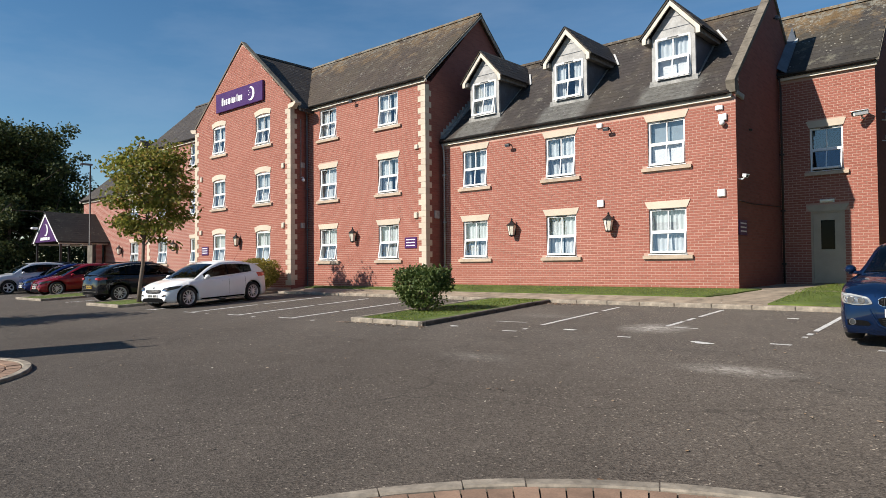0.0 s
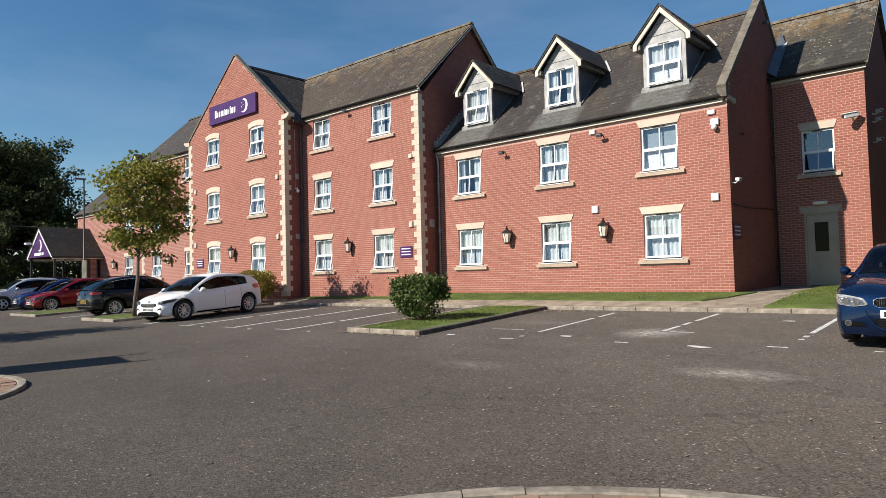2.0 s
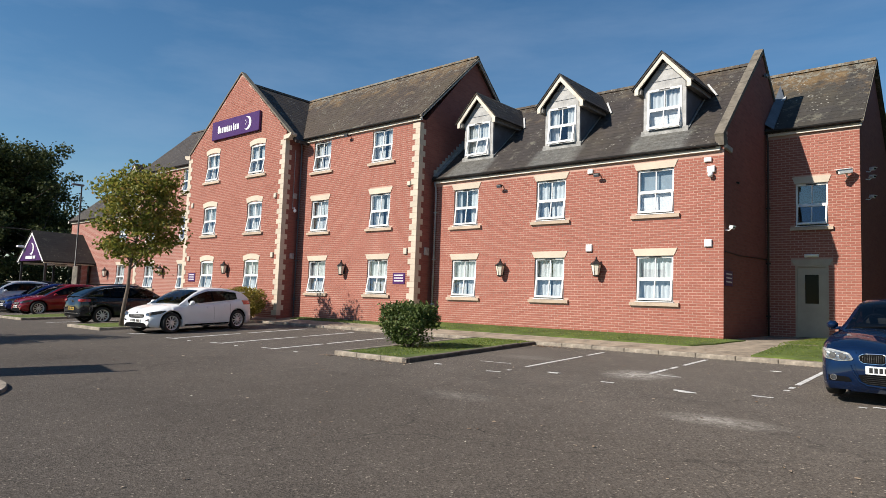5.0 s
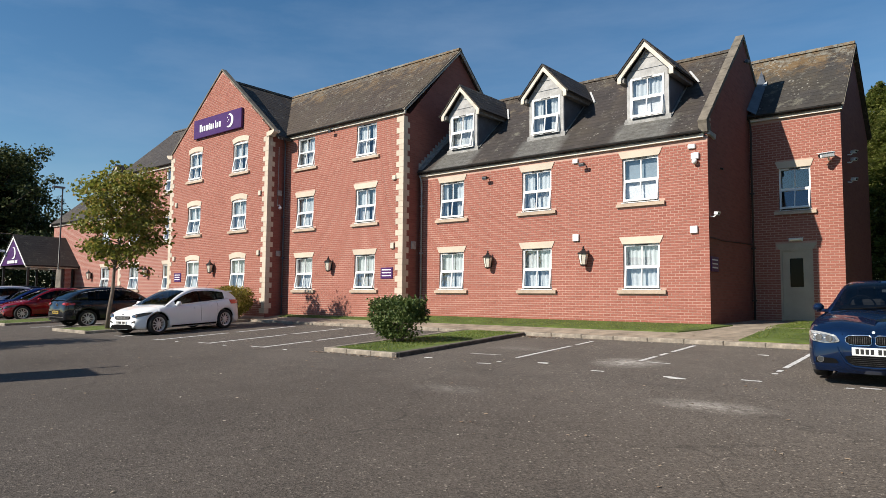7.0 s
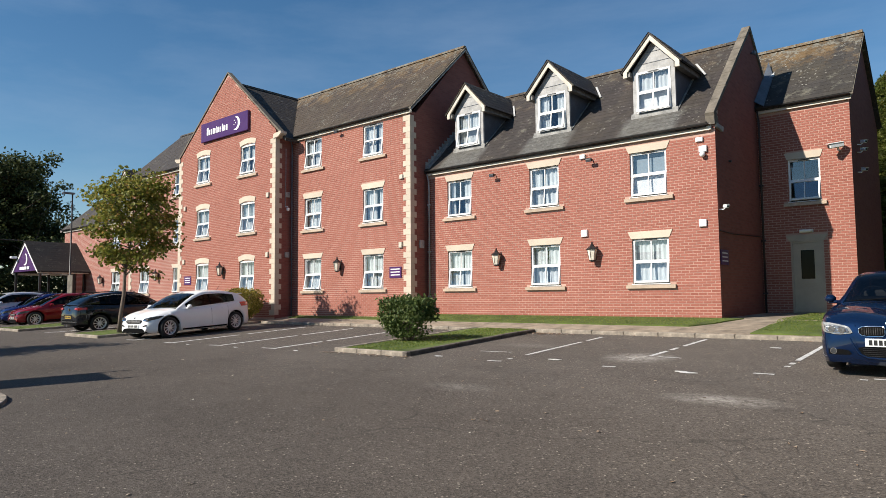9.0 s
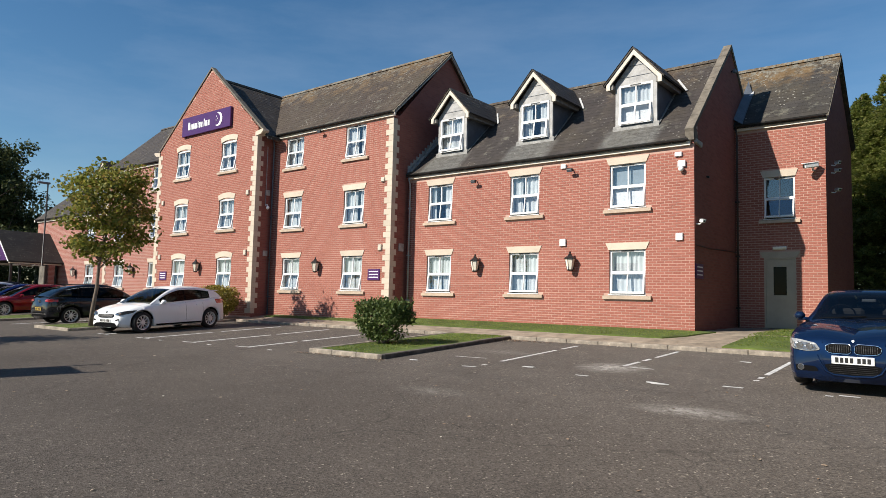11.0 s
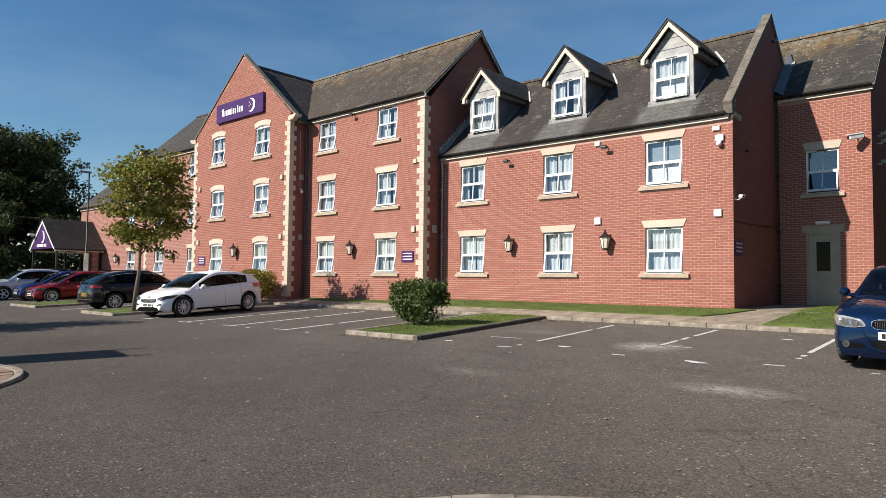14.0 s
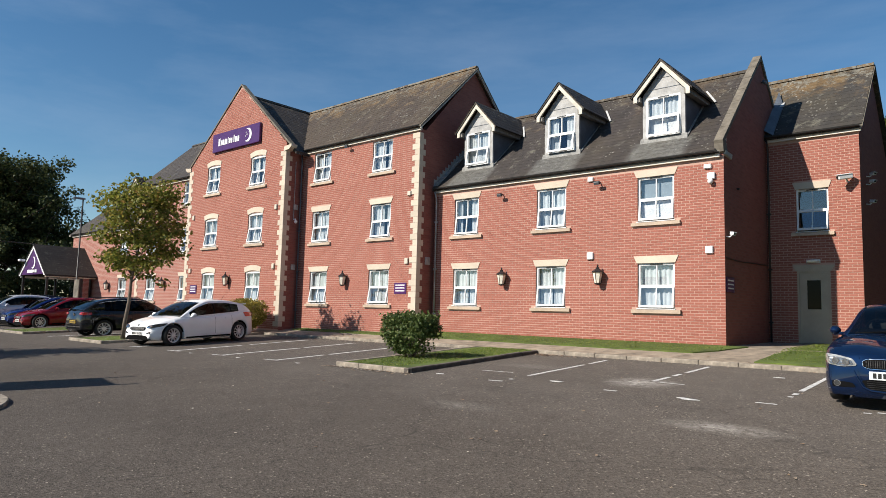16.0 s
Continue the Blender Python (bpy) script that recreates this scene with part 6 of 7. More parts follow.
part("panel", Geo().cbox(-0.66, 0.66, -0.04, 0.04, 0.3, 4.0, 0.02), PURPLE, nb)
for sx, hz in ((-0.6, 4.36), (0.6, 4.2)):
    part("post", Geo().tube([(sx, 0.06, 0), (sx, 0.06, hz)], 0.05, 8), LEAD_DARK, nb)

# ---- parked cars ----
def paint(name, col, metal=0.35, rough=0.3):
    return plain(name, col, rough, metal=metal, var=0.05, scale=2, fine=300, relief=0.0, coat=1.0, spec=0.0)


TYRE = plain("tyre_rubber", (0.02, 0.02, 0.02), 0.85, var=0.2, scale=8)
ALLOY = plain("alloy_rim", (0.74, 0.74, 0.75), 0.35, metal=0.35, var=0.1, relief=0)
TRIM = plain("black_plastic", (0.007, 0.007, 0.0075), 0.8, var=0.2, scale=10, spec=0.05, relief=0.0)
CHROME = plain("chrome", (0.75, 0.75, 0.76), 0.12, metal=1.0, var=0.03, relief=0)
SIDEGLASS = glass_mat("tinted_side_glass", (0.06, 0.066, 0.066), 0.015, 0.7)
CARGLASS = glass_mat("car_glass", (0.27, 0.29, 0.295), 0.06)
DARKLENS = plain("dark_lamp_lens", (0.10, 0.105, 0.11), 0.08, metal=0.4, var=0.6, scale=10, fine=40, relief=0.1, coat=1.0)
LAMPGLASS = plain("lamp_lens", (0.34, 0.35, 0.355), 0.1, metal=0.6, var=0.5, scale=14, fine=40, relief=0.2, coat=1.0)
LENSPALE = plain("headlight_lens", (0.40, 0.40, 0.39), 0.12, var=0.4, scale=14, fine=40, relief=0.1, coat=1.0)
REDLENS = plain("red_lens", (0.52, 0.016, 0.016), 0.15, var=0.2, scale=12, relief=0, coat=1.0)
PLATE_W = plain("plate_white", (0.78, 0.78, 0.76), 0.4, var=0.03, relief=0)
PLATE_Y = plain("plate_yellow", (0.55, 0.36, 0.06), 0.4, var=0.03, relief=0)
SEAT = plain("seat_cloth", (0.04, 0.04, 0.043), 0.9, var=0.2)


def smooth_at(pts, x):
    """A value on a polyline with softened corners (Catmull-Rom on uneven stops)."""
    if x <= pts[0][0]:
        return pts[0][1]
    if x >= pts[-1][0]:
        return pts[-1][1]
    for i in range(len(pts) - 1):
        (xa, ya), (xb, yb) = pts[i], pts[i + 1]
        if xa <= x <= xb:
            def slope(k):
                if k <= 0 or k >= len(pts) - 1:
                    j = min(max(k, 0), len(pts) - 2) if k <= 0 else len(pts) - 2
                    return (pts[j + 1][1] - pts[j][1]) / (pts[j + 1][0] - pts[j][0])
                s0 = (pts[k][1] - pts[k - 1][1]) / (pts[k][0] - pts[k - 1][0])
                s1 = (pts[k + 1][1] - pts[k][1]) / (pts[k + 1][0] - pts[k][0])
                return 0 if s0 * s1 <= 0 else 2 * s0 * s1 / (s0 + s1)
            h, t = xb - xa, (x - xa) / (xb - xa)
            return (2 * t**3 - 3 * t**2 + 1) * ya + (t**3 - 2 * t**2 + t) * h * slope(i) + (-2 * t**3 + 3 * t**2) * yb + (t**3 - t**2) * h * slope(i + 1)


class Shape:
    """The outer form of one car: x forward, y to its left, z up, the wheels on z = 0."""

    def __init__(self, L, W, H, axles, wheel, deck, roof, glass, sill=0.2, nose=0.5, tail=0.4, tumble=0.30, round_nose=0.24, lift=0.07):
        self.round_nose, self.lift = round_nose, lift
        self.L, self.W, self.H, self.axles, self.wheel = L, W, H, axles, wheel
        self.deck, self.roof, self.glass, self.sill, self.nose, self.tail, self.tumble = deck, roof, glass, sill, nose, tail, tumble

    def half(self, x):
        e = self.L / 2
        w = self.W / 2
        if x > 0:
            t = max(0, (x - (e - self.nose * 1.6)) / (self.nose * 1.6))
            return w * (1 - self.round_nose * t**3.0)
        t = max(0, (-x - (e - self.tail * 1.6)) / (self.tail * 1.6))
        return w * (1 - 0.22 * t**3.2)

    def low(self, x):
        z = self.sill
        e = self.L / 2
        end = max(0, (abs(x) - (e - 0.35)) / 0.35)
        z += self.lift * end**2
        for a in self.axles:
            R = self.wheel + 0.055
            if abs(x - a) < R:
                z = max(z, self.wheel + math.sqrt(R * R - (x - a) ** 2))
        return z

    def top(self, x):
        return smooth_at(self.deck, x)

    def section(self, x):
        h, zb, zt = self.half(x), self.low(x), self.top(x)
        zs = self.sill
        mid = zs + (zt - zs) * 0.52
        pts = [(0, zs), (h - 0.3, zs), (h - 0.29, max(zb, zs)), (h - 0.035, zb), (h - 0.012, max(zb + 0.01, zs + 0.1)), (h - 0.004, max(zb + 0.02, zs + (zt - zs) * 0.3)),
               (h, max(zb + 0.03, mid)), (h - 0.008, max(zb + 0.04, zs + (zt - zs) * 0.74)), (h - 0.03, zt - 0.075), (h - 0.075, zt - 0.022), (h - 0.16, zt), (h * 0.5, zt + 0.03), (0, zt + 0.038)]
        return pts

    def side_y(self, x, z):
        pts = self.section(x)[3:10]
        for (ya, za), (yb, zb) in zip(pts, pts[1:]):
            if za <= z <= zb and zb > za:
                return ya + (yb - ya) * (z - za) / (zb - za)
        return pts[-1][0] if z > pts[-1][1] else pts[0][0]

    def end_x(self, y, z, sgn):
        """Where the body's end surface lies at (y, z); sgn 1: the front, -1: the rear."""
        x = sgn * (self.L / 2 + 0.001)
        for _ in range(400):
            if abs(y) <= self.half(x) - 0.01 and self.low_end(x) <= z <= self.top(x) + 0.03 * (1 - min(1, abs(y) / self.half(x)) ** 2):
                return x
            x -= sgn * 0.004
        return x

    def low_end(self, x):
        return self.sill + self.lift * max(0, (abs(x) - (self.L / 2 - 0.35)) / 0.35) ** 2 - 0.02

    def cabin(self, x):
        """Half section of the glasshouse at x, from the belt to the roof's middle."""
        h, zt = self.half(x) - 0.075, self.top(x) - 0.022
        zr = max(smooth_at(self.roof, x), zt + 0.03)
        d = zr - zt
        hr = h - self.tumble * d

        def at(f):
            return (h - self.tumble * d * f**1.15, zt + (d - 0.05 * min(1, d / 0.2)) * f)
        return [at(0), at(0.10), at(0.5), at(0.86), at(1.0), (hr - 0.07, zr - 0.014), (hr - 0.14, zr), (hr * 0.5, zr + 0.012), (0, zr + 0.016)]


def both(pts, x):
    return [(x, y, z) for y, z in pts[::-1]] + [(x, -y, z) for y, z in pts[1:]]


def patch(shape, quad, sgn=1, n=8, m=4, lift=0.006, thick=0.03):
    """A panel on the front or rear: four corners (y, z), bent over the body's end."""
    g = Geo()
    (a, b, c, d) = [Vector(q) for q in quad]
    rows = []
    for j in range(m + 1):
        row = []
        for i in range(n + 1):
            p = a.lerp(b, i / n).lerp(d.lerp(c, i / n), j / m)
            row.append((shape.end_x(p.x, p.y, sgn) + sgn * lift, p.x, p.y))
        rows.append(row)
    g.loft(rows, closed=False)
    rim = rows[0] + [r[-1] for r in rows[1:]] + rows[-1][::-1][1:] + [r[0] for r in rows[::-1][1:-1]]
    g.loft([rim, [(x - sgn * thick, y, z) for x, y, z in rim]])
    return g


def outline_patch(shape, pts, sgn=1, lift=0.006, thick=0.03):
    """A panel with rounded corners on the front or rear: an outline of (y, z), bent over the body's end."""
    for _ in range(2):
        nxt = []
        for p, q in zip(pts, pts[1:] + pts[:1]):
            nxt += [(p[0] * 0.85 + q[0] * 0.15, p[1] * 0.85 + q[1] * 0.15), (p[0] * 0.15 + q[0] * 0.85, p[1] * 0.15 + q[1] * 0.85)]
        pts = nxt
    cy, cz = sum(p[0] for p in pts) / len(pts), sum(p[1] for p in pts) / len(pts)
    rings = [[(shape.end_x(cy + (y - cy) * f, cz + (z - cz) * f, sgn) + sgn * lift, cy + (y - cy) * f, cz + (z - cz) * f) for y, z in pts] for f in (1.0, 0.75, 0.5, 0.25, 0.02)]
    rings.insert(0, [(x - sgn * thick, y, z) for x, y, z in rings[0]])
    return Geo().loft(rings, cap=True)


def side_patch(shape, x0, x1, z0, z1, sgn, lift=0.004, n=6, m=3, slant=0.0):
    g, rows = Geo(), []
    for j in range(m + 1):
        z = z0 + (z1 - z0) * j / m
        xs = [x0 + (x1 - x0) * i / n + slant * j / m for i in range(n + 1)]
        rows.append([(x, sgn * (shape.side_y(x, z) + lift), z) for x in xs])
    g.loft(rows, closed=False)
    rim = rows[0] + [r[-1] for r in rows[1:]] + rows[-1][::-1][1:] + [r[0] for r in rows[::-1][1:-1]]
    return g.loft([rim, [(x, y - sgn * 0.02, z) for x, y, z in rim]])


WHEELS = {}


def wheel_meshes(r, spokes):
    if (r, spokes) in WHEELS:
        return WHEELS[r, spokes]

    def ring(rad, y, n=28):
        return [(rad * math.cos(2 * math.pi * k / n), y, rad * math.sin(2 * math.pi * k / n)) for k in range(n)]
    ri = r * 0.70
    ty = Geo().loft([ring(ri, -0.09), ring(r * 0.93, -0.105), ring(r * 0.985, -0.085), ring(r, -0.05), ring(r, 0.05), ring(r * 0.985, 0.085), ring(r * 0.93, 0.105), ring(ri, 0.09)]).mesh("tyre", True)
    rim = Geo().loft([ring(ri + 0.004, 0.088), ring(ri - 0.02, 0.08), ring(ri - 0.03, 0.03), ring(ri - 0.03, -0.08)])
    for k in range(spokes):
        a = 2 * math.pi * k / spokes
        rot = Matrix.Rotation(a, 4, "Y")
        w = 0.02 if spokes > 7 else 0.045
        rim.prism([rot @ Vector(p) for p in ((0.04, 0.075, -w * 0.8), (ri - 0.02, 0.07, -w * 0.55), (ri - 0.02, 0.07, w * 0.55), (0.04, 0.075, w * 0.8))], rot @ Vector((0, -0.035, 0)))
    rim.loft([ring(0.075, 0.05, 14), ring(0.07, 0.085, 14), ring(0.03, 0.088, 14)], cap=True)
    rm = rim.mesh("rim")
    disc = Geo().loft([ring(ri - 0.035, -0.01), ring(ri - 0.035, 0.0)], cap=True).mesh("brake_disc")
    for me, mt in ((ty, TYRE), (rm, ALLOY), (disc, TRIM)):
        me.materials.append(mt)
    WHEELS[r, spokes] = (ty, rm, disc)
    return WHEELS[r, spokes]


def car(shape, body_mt, m, label, spokes=5, cladding=False, group="cars parked outside the hotel"):
    o = empty("car", m, label, "car", group)
    e = shape.L / 2
    xs = sorted({-e + shape.L * i / 84 for i in range(85)} | {a + k * (shape.wheel + 0.055) for a in shape.axles for k in (-1, -0.97, -0.85, -0.6, -0.3, 0, 0.3, 0.6, 0.85, 0.97, 1)})
    g = Geo()
    rings = [both(shape.section(x), x) for x in xs]
    g.loft(rings, closed=True, cap=True)
    body = part("body", g, body_mt, o, smooth=True)
    body.data.materials.append(TRIM)
    for p in body.data.polygons:
        c = p.center
        if c.z < shape.sill + (0.12 if cladding else 0.025) or (abs(c.y) < shape.half(c.x) - 0.05 and c.z < shape.low(c.x) + 0.01 and abs(p.normal.z) > 0.2 and c.z < shape.top(c.x) - 0.15):
            p.material_index = 1
    if cladding:
        for a in shape.axles:
            for p in body.data.polygons:
                c = p.center
                if abs(c.y) > shape.half(c.x) - 0.06 and (c.x - a) ** 2 + (c.z - shape.wheel) ** 2 < (shape.wheel + 0.11) ** 2:
                    p.material_index = 1
    # glasshouse
    (xw0, xw1), (xr0, xr1), sides = shape.glass["screen"], shape.glass["rear"], shape.glass["sides"]
    stops = {xw0, xw1, xr0, xr1} | {x for s in sides for x in s}
    lo, hi = shape.roof[0][0], shape.roof[-1][0]
    cx = sorted({lo + (hi - lo) * i / 44 for i in range(45)} | stops)
    secs = [both(shape.cabin(x), x) for x in cx]
    k9 = len(shape.cabin(0))
    geos = {}
    nn = len(secs[0])
    for i in range(len(secs) - 1):
        xm = (cx[i] + cx[i + 1]) / 2
        for j in range(nn - 1):
            jj = min(j, nn - 2 - j)
            strip_i = k9 - 2 - jj
            key = "cabin"
            left = j < nn // 2
            if strip_i in (1, 2):
                for si, (a, b) in enumerate(sides):
                    if a < xm < b:
                        key = ("side", si, left)
                if key == "cabin" and min(s[0] for s in sides) < xm < max(s[1] for s in sides):
                    key = ("pillar", sum(s[0] > xm for s in sides), left)
            elif strip_i >= 6 or strip_i == 5:
                if xw0 < xm < xw1:
                    key = "windscreen"
                elif xr0 < xm < xr1:
                    key = "rear_window"
            geos.setdefault(key, Geo()).add([secs[i][j], secs[i][j + 1], secs[i + 1][j + 1], secs[i + 1][j]], [(0, 1, 2, 3)])
    for key, gg in geos.items():
        me = gg.mesh("cabin")
        bm = bmesh.new()
        bm.from_mesh(me)
        bmesh.ops.remove_doubles(bm, verts=bm.verts, dist=0.0005)
        bmesh.ops.recalc_face_normals(bm, faces=bm.faces)
        bm.to_mesh(me)
        bm.free()
        me.shade_smooth()
        if key == "cabin":
            part("cabin_shell", me, body_mt, o)
        elif key[0] == "pillar":
            part("door_pillar", me, TRIM, o)
        else:
            w = part(key if isinstance(key, str) else "side_window", me, CARGLASS if isinstance(key, str) else SIDEGLASS, o)
            w.visible_shadow = False
    # inside
    part("interior_floor", Geo().box(xr0 + 0.15, xw0 - 0.05, -shape.W / 2 + 0.16, shape.W / 2 - 0.16, shape.top(0) + 0.0, shape.top(0) + 0.045), TRIM, o)
    for sy in (-0.37, 0.37):
        s = Geo().cbox(-0.32, -0.14, sy - 0.24, sy + 0.24, shape.top(0) - 0.05, shape.H - 0.30, 0.05).cbox(-0.30, -0.18, sy - 0.13, sy + 0.13, shape.H - 0.32, shape.H - 0.12, 0.04)
        part("seat", s, SEAT, o)
    part("rear_seat", Geo().cbox(-1.1, -0.95, -0.6, 0.6, shape.top(0) - 0.05, shape.H - 0.32, 0.06), SEAT, o)
    part("dashboard", Geo().cbox(xw1 - 0.55 if xw1 - 0.55 > 0.3 else 0.45, xw1 - 0.28 if xw1 - 0.28 > 0.5 else 0.7, -0.62, 0.62, shape.top(0.5) - 0.02, shape.top(0.5) + 0.07, 0.03), TRIM, o)
    # steering wheel on the right-hand side
    sw = Geo()
    cen, tl = Vector((0.42, -0.37, shape.top(0.3) + 0.06)), Matrix.Rotation(-1.1, 4, "Y")
    sw.tube([cen + tl @ Vector((0.19 * math.cos(a), 0.19 * math.sin(a), 0)) for a in [2 * math.pi * k / 18 for k in range(19)]], 0.014, 6)
    part("steering_wheel", sw, TRIM, o)
    # wheels
    ty, rm, disc = wheel_meshes(shape.wheel, spokes)
    for a in shape.axles:
        for sgn in (1, -1):
            w = part("wheel", disc, None, o, m=Matrix.Translation((a, sgn * (shape.W / 2 - 0.125), shape.wheel)) @ (Matrix() if sgn > 0 else Matrix.Rotation(math.pi, 4, "Z")))
            part("tyre", ty, None, w)
            part("rim", rm, None, w)
    # mirrors, handles, seams
    for sgn in (1, -1):
        bx = sides[0][1] - 0.02
        by = shape.half(bx)
        zt = shape.top(bx)
        mg = Geo().cbox(bx - 0.07, bx + 0.08, sgn * (by + 0.0), sgn * (by + 0.16), zt - 0.02, zt + 0.11, 0.045) if sgn > 0 else Geo().cbox(bx - 0.07, bx + 0.08, -by - 0.16, -by, zt - 0.02, zt + 0.11, 0.045)
        mg.box(bx - 0.02, bx + 0.04, min(sgn * (by - 0.08), sgn * (by + 0.1)), max(sgn * (by - 0.08), sgn * (by + 0.1)), zt - 0.03, zt + 0.02)
        part("door_mirror", mg, body_mt, o, smooth=True)
        for sx in [s[0] for s in sides[:2]]:
            part("door_handle", side_patch(shape, sx + 0.1, sx + 0.28, shape.top(sx) - 0.19, shape.top(sx) - 0.15, sgn, 0.016), body_mt, o)
            part("door_seam", side_patch(shape, sx - 0.004, sx + 0.004, shape.sill + 0.14, shape.top(sx) - 0.03, sgn, 0.0015, 1, 10), TRIM, o)
    return o


def number_plate(o, shape, z, sgn, mt, bars, w=0.52):
    x = max(sgn * shape.end_x(y, zz, sgn) for y in (0, 0.2) for zz in (z - 0.05, z + 0.05)) * sgn
    p = part("number_plate", Geo().cbox(min(x + sgn * 0.004, x + sgn * 0.02), max(x + sgn * 0.004, x + sgn * 0.02), -w / 2, w / 2, z - 0.056, z + 0.056, 0.003), mt, o, "number plate with plain dark bars")
    for a, b in bars:
        part("dark_bar", Geo().box(min(x + sgn * 0.018, x + sgn * 0.0225), max(x + sgn * 0.018, x + sgn * 0.0225), a, b, z - 0.036, z + 0.036), BLACK, p)


PBARS = tuple((a, a + 0.042) for a in (-0.215, -0.155, -0.095, -0.035, 0.055, 0.115, 0.175))


def round_patch(shape, cy, cz, r, sgn, lift=0.012, thick=0.03, n=16):
    x = shape.end_x(cy, cz, sgn) + sgn * lift
    return Geo().prism([(x, cy + r * math.cos(2 * math.pi * k / n), cz + r * math.sin(2 * math.pi * k / n)) for k in range(n)], (-sgn * thick, 0, 0))


def parked(x, y, heading, dz=0.0):
    """A pose on the sloping tarmac; heading: degrees of the car's nose from +x."""
    return Matrix.Translation((x, y, ground_z(y) + dz)) @ Matrix.Rotation(math.atan(0.042), 4, "X") @ Matrix.Rotation(radians(heading), 4, "Z")


# dark blue saloon, nose to the car park
SALOON = Shape(4.52, 1.78, 1.42, (1.48, -1.28), 0.32,
               [(-2.26, 0.80), (-2.2, 0.98), (-2.05, 1.03), (-1.5, 1.05), (-0.5, 0.98), (0.9, 0.955), (1.5, 0.915), (1.95, 0.84), (2.14, 0.765), (2.225, 0.67), (2.26, 0.46)],
               [(-1.72, 1.04), (-1.3, 1.22), (-0.85, 1.38), (-0.4, 1.42), (-0.05, 1.415), (0.2, 1.36), (0.55, 1.19), (1.0, 0.955)],
               dict(screen=(0.14, 0.97), rear=(-1.66, -0.9), sides=((-0.33, 0.62), (-1.15, -0.38))), sill=0.165, nose=0.45, tail=0.5, tumble=0.34, round_nose=0.17, lift=0.02)
BLUE = paint("dark_blue_paint", (0.0035, 0.0125, 0.042), 0.2, 0.42)
c = car(SALOON, BLUE, parked(4.5, -4.8, -90, 0.03), "dark blue saloon car parked nose out in a bay", 5)
for sgn in (1, -1):
    lamp = part("headlight", outline_patch(SALOON, [(sgn * 0.40, 0.597), (sgn * 0.60, 0.575), (sgn * 0.80, 0.61), (sgn * 0.845, 0.66), (sgn * 0.845, 0.745), (sgn * 0.70, 0.742), (sgn * 0.46, 0.695)]), LENSPALE, c, "clear glass headlight")
    part("lamp_bowl", outline_patch(SALOON, [(sgn * 0.44, 0.607), (sgn * 0.60, 0.588), (sgn * 0.76, 0.622), (sgn * 0.785, 0.705), (sgn * 0.68, 0.715), (sgn * 0.49, 0.68)], lift=0.011), LAMPGLASS, lamp)
    for cy, cz in ((0.54, 0.642), (0.67, 0.656)):
        part("lamp_ring", round_patch(SALOON, sgn * cy, cz, 0.046, 1, 0.022, 0.02), CHROME, lamp)
        part("bulb_lens", round_patch(SALOON, sgn * cy, cz, 0.034, 1, 0.028, 0.02), LAMPGLASS, lamp)
    kid = [(0.012, 0.58), (0.05, 0.552), (0.29, 0.556), (0.345, 0.60), (0.35, 0.665), (0.30, 0.703), (0.05, 0.712), (0.014, 0.685)]
    part("grille_frame", outline_patch(SALOON, [(sgn * (0.178 + (y - 0.178) * 0.96), 0.632 + (z - 0.632) * 0.94) for y, z in kid], lift=0.014), CHROME, c)
    gr = part("grille", outline_patch(SALOON, [(sgn * (0.175 + (y - 0.175) * 0.93), 0.632 + (z - 0.632) * 0.84) for y, z in kid], lift=0.02), TRIM, c)
    for k in range(10):
        y = sgn * (0.05 + k * 0.027)
        h = 0.05 if 0 < k < 9 else 0.036
        part("grille_slat", patch(SALOON, [(y - 0.003, 0.632 - h), (y + 0.003, 0.632 - h), (y + 0.003, 0.632 + h), (y - 0.003, 0.632 + h)], n=1, m=3, lift=0.026, thick=0.01), BLACK, gr)
    part("side_intake", outline_patch(SALOON, [(sgn * 0.42, 0.295), (sgn * 0.74, 0.295), (sgn * 0.76, 0.375), (sgn * 0.47, 0.365)], lift=0.005), TRIM, c)
    part("fog_lamp", round_patch(SALOON, sgn * 0.655, 0.345, 0.036, 1, 0.014), DARKLENS, c)
    part("fog_ring", outline_patch(SALOON, [(sgn * (0.655 + 0.046 * math.cos(a)), 0.345 + 0.046 * math.sin(a)) for a in [k * math.pi / 5 for k in range(10)]], lift=0.009), CHROME, c)
    part("bumper_fold", patch(SALOON, [(sgn * 0.40, 0.545), (sgn * 0.412, 0.545), (sgn * 0.352, 0.36), (sgn * 0.34, 0.36)], n=1, m=6, lift=0.008, thick=0.02), BLUE, c)
    part("bonnet_crease", patch(SALOON, [(sgn * 0.375, 0.70), (sgn * 0.385, 0.70), (sgn * 0.43, 0.90), (sgn * 0.42, 0.90)], n=1, m=8, lift=0.006, thick=0.01), BLUE, c)
part("lower_intake", outline_patch(SALOON, [(-0.24, 0.262), (0.24, 0.262), (0.31, 0.31), (0.36, 0.415), (-0.36, 0.415), (-0.31, 0.31)], lift=0.004), TRIM, c)
lip = [(-0.44, 0.53), (-0.40, 0.42), (-0.34, 0.31), (-0.24, 0.262), (0.0, 0.25), (0.24, 0.262), (0.34, 0.31), (0.40, 0.42), (0.44, 0.53)]
part("intake_lip", Geo().tube([(SALOON.end_x(y, z, 1) + 0.004, y, z) for y, z in lip], [0.006, 0.012, 0.016, 0.016, 0.016, 0.016, 0.016, 0.012, 0.006], 8), BLUE, c, smooth=True)
for k in range(5):
    z = 0.285 + 0.026 * k
    part("intake_bar", patch(SALOON, [(-0.29, z), (0.29, z), (0.29, z + 0.004), (-0.29, z + 0.004)], n=10, m=1, lift=0.01, thick=0.01), BLACK, c)
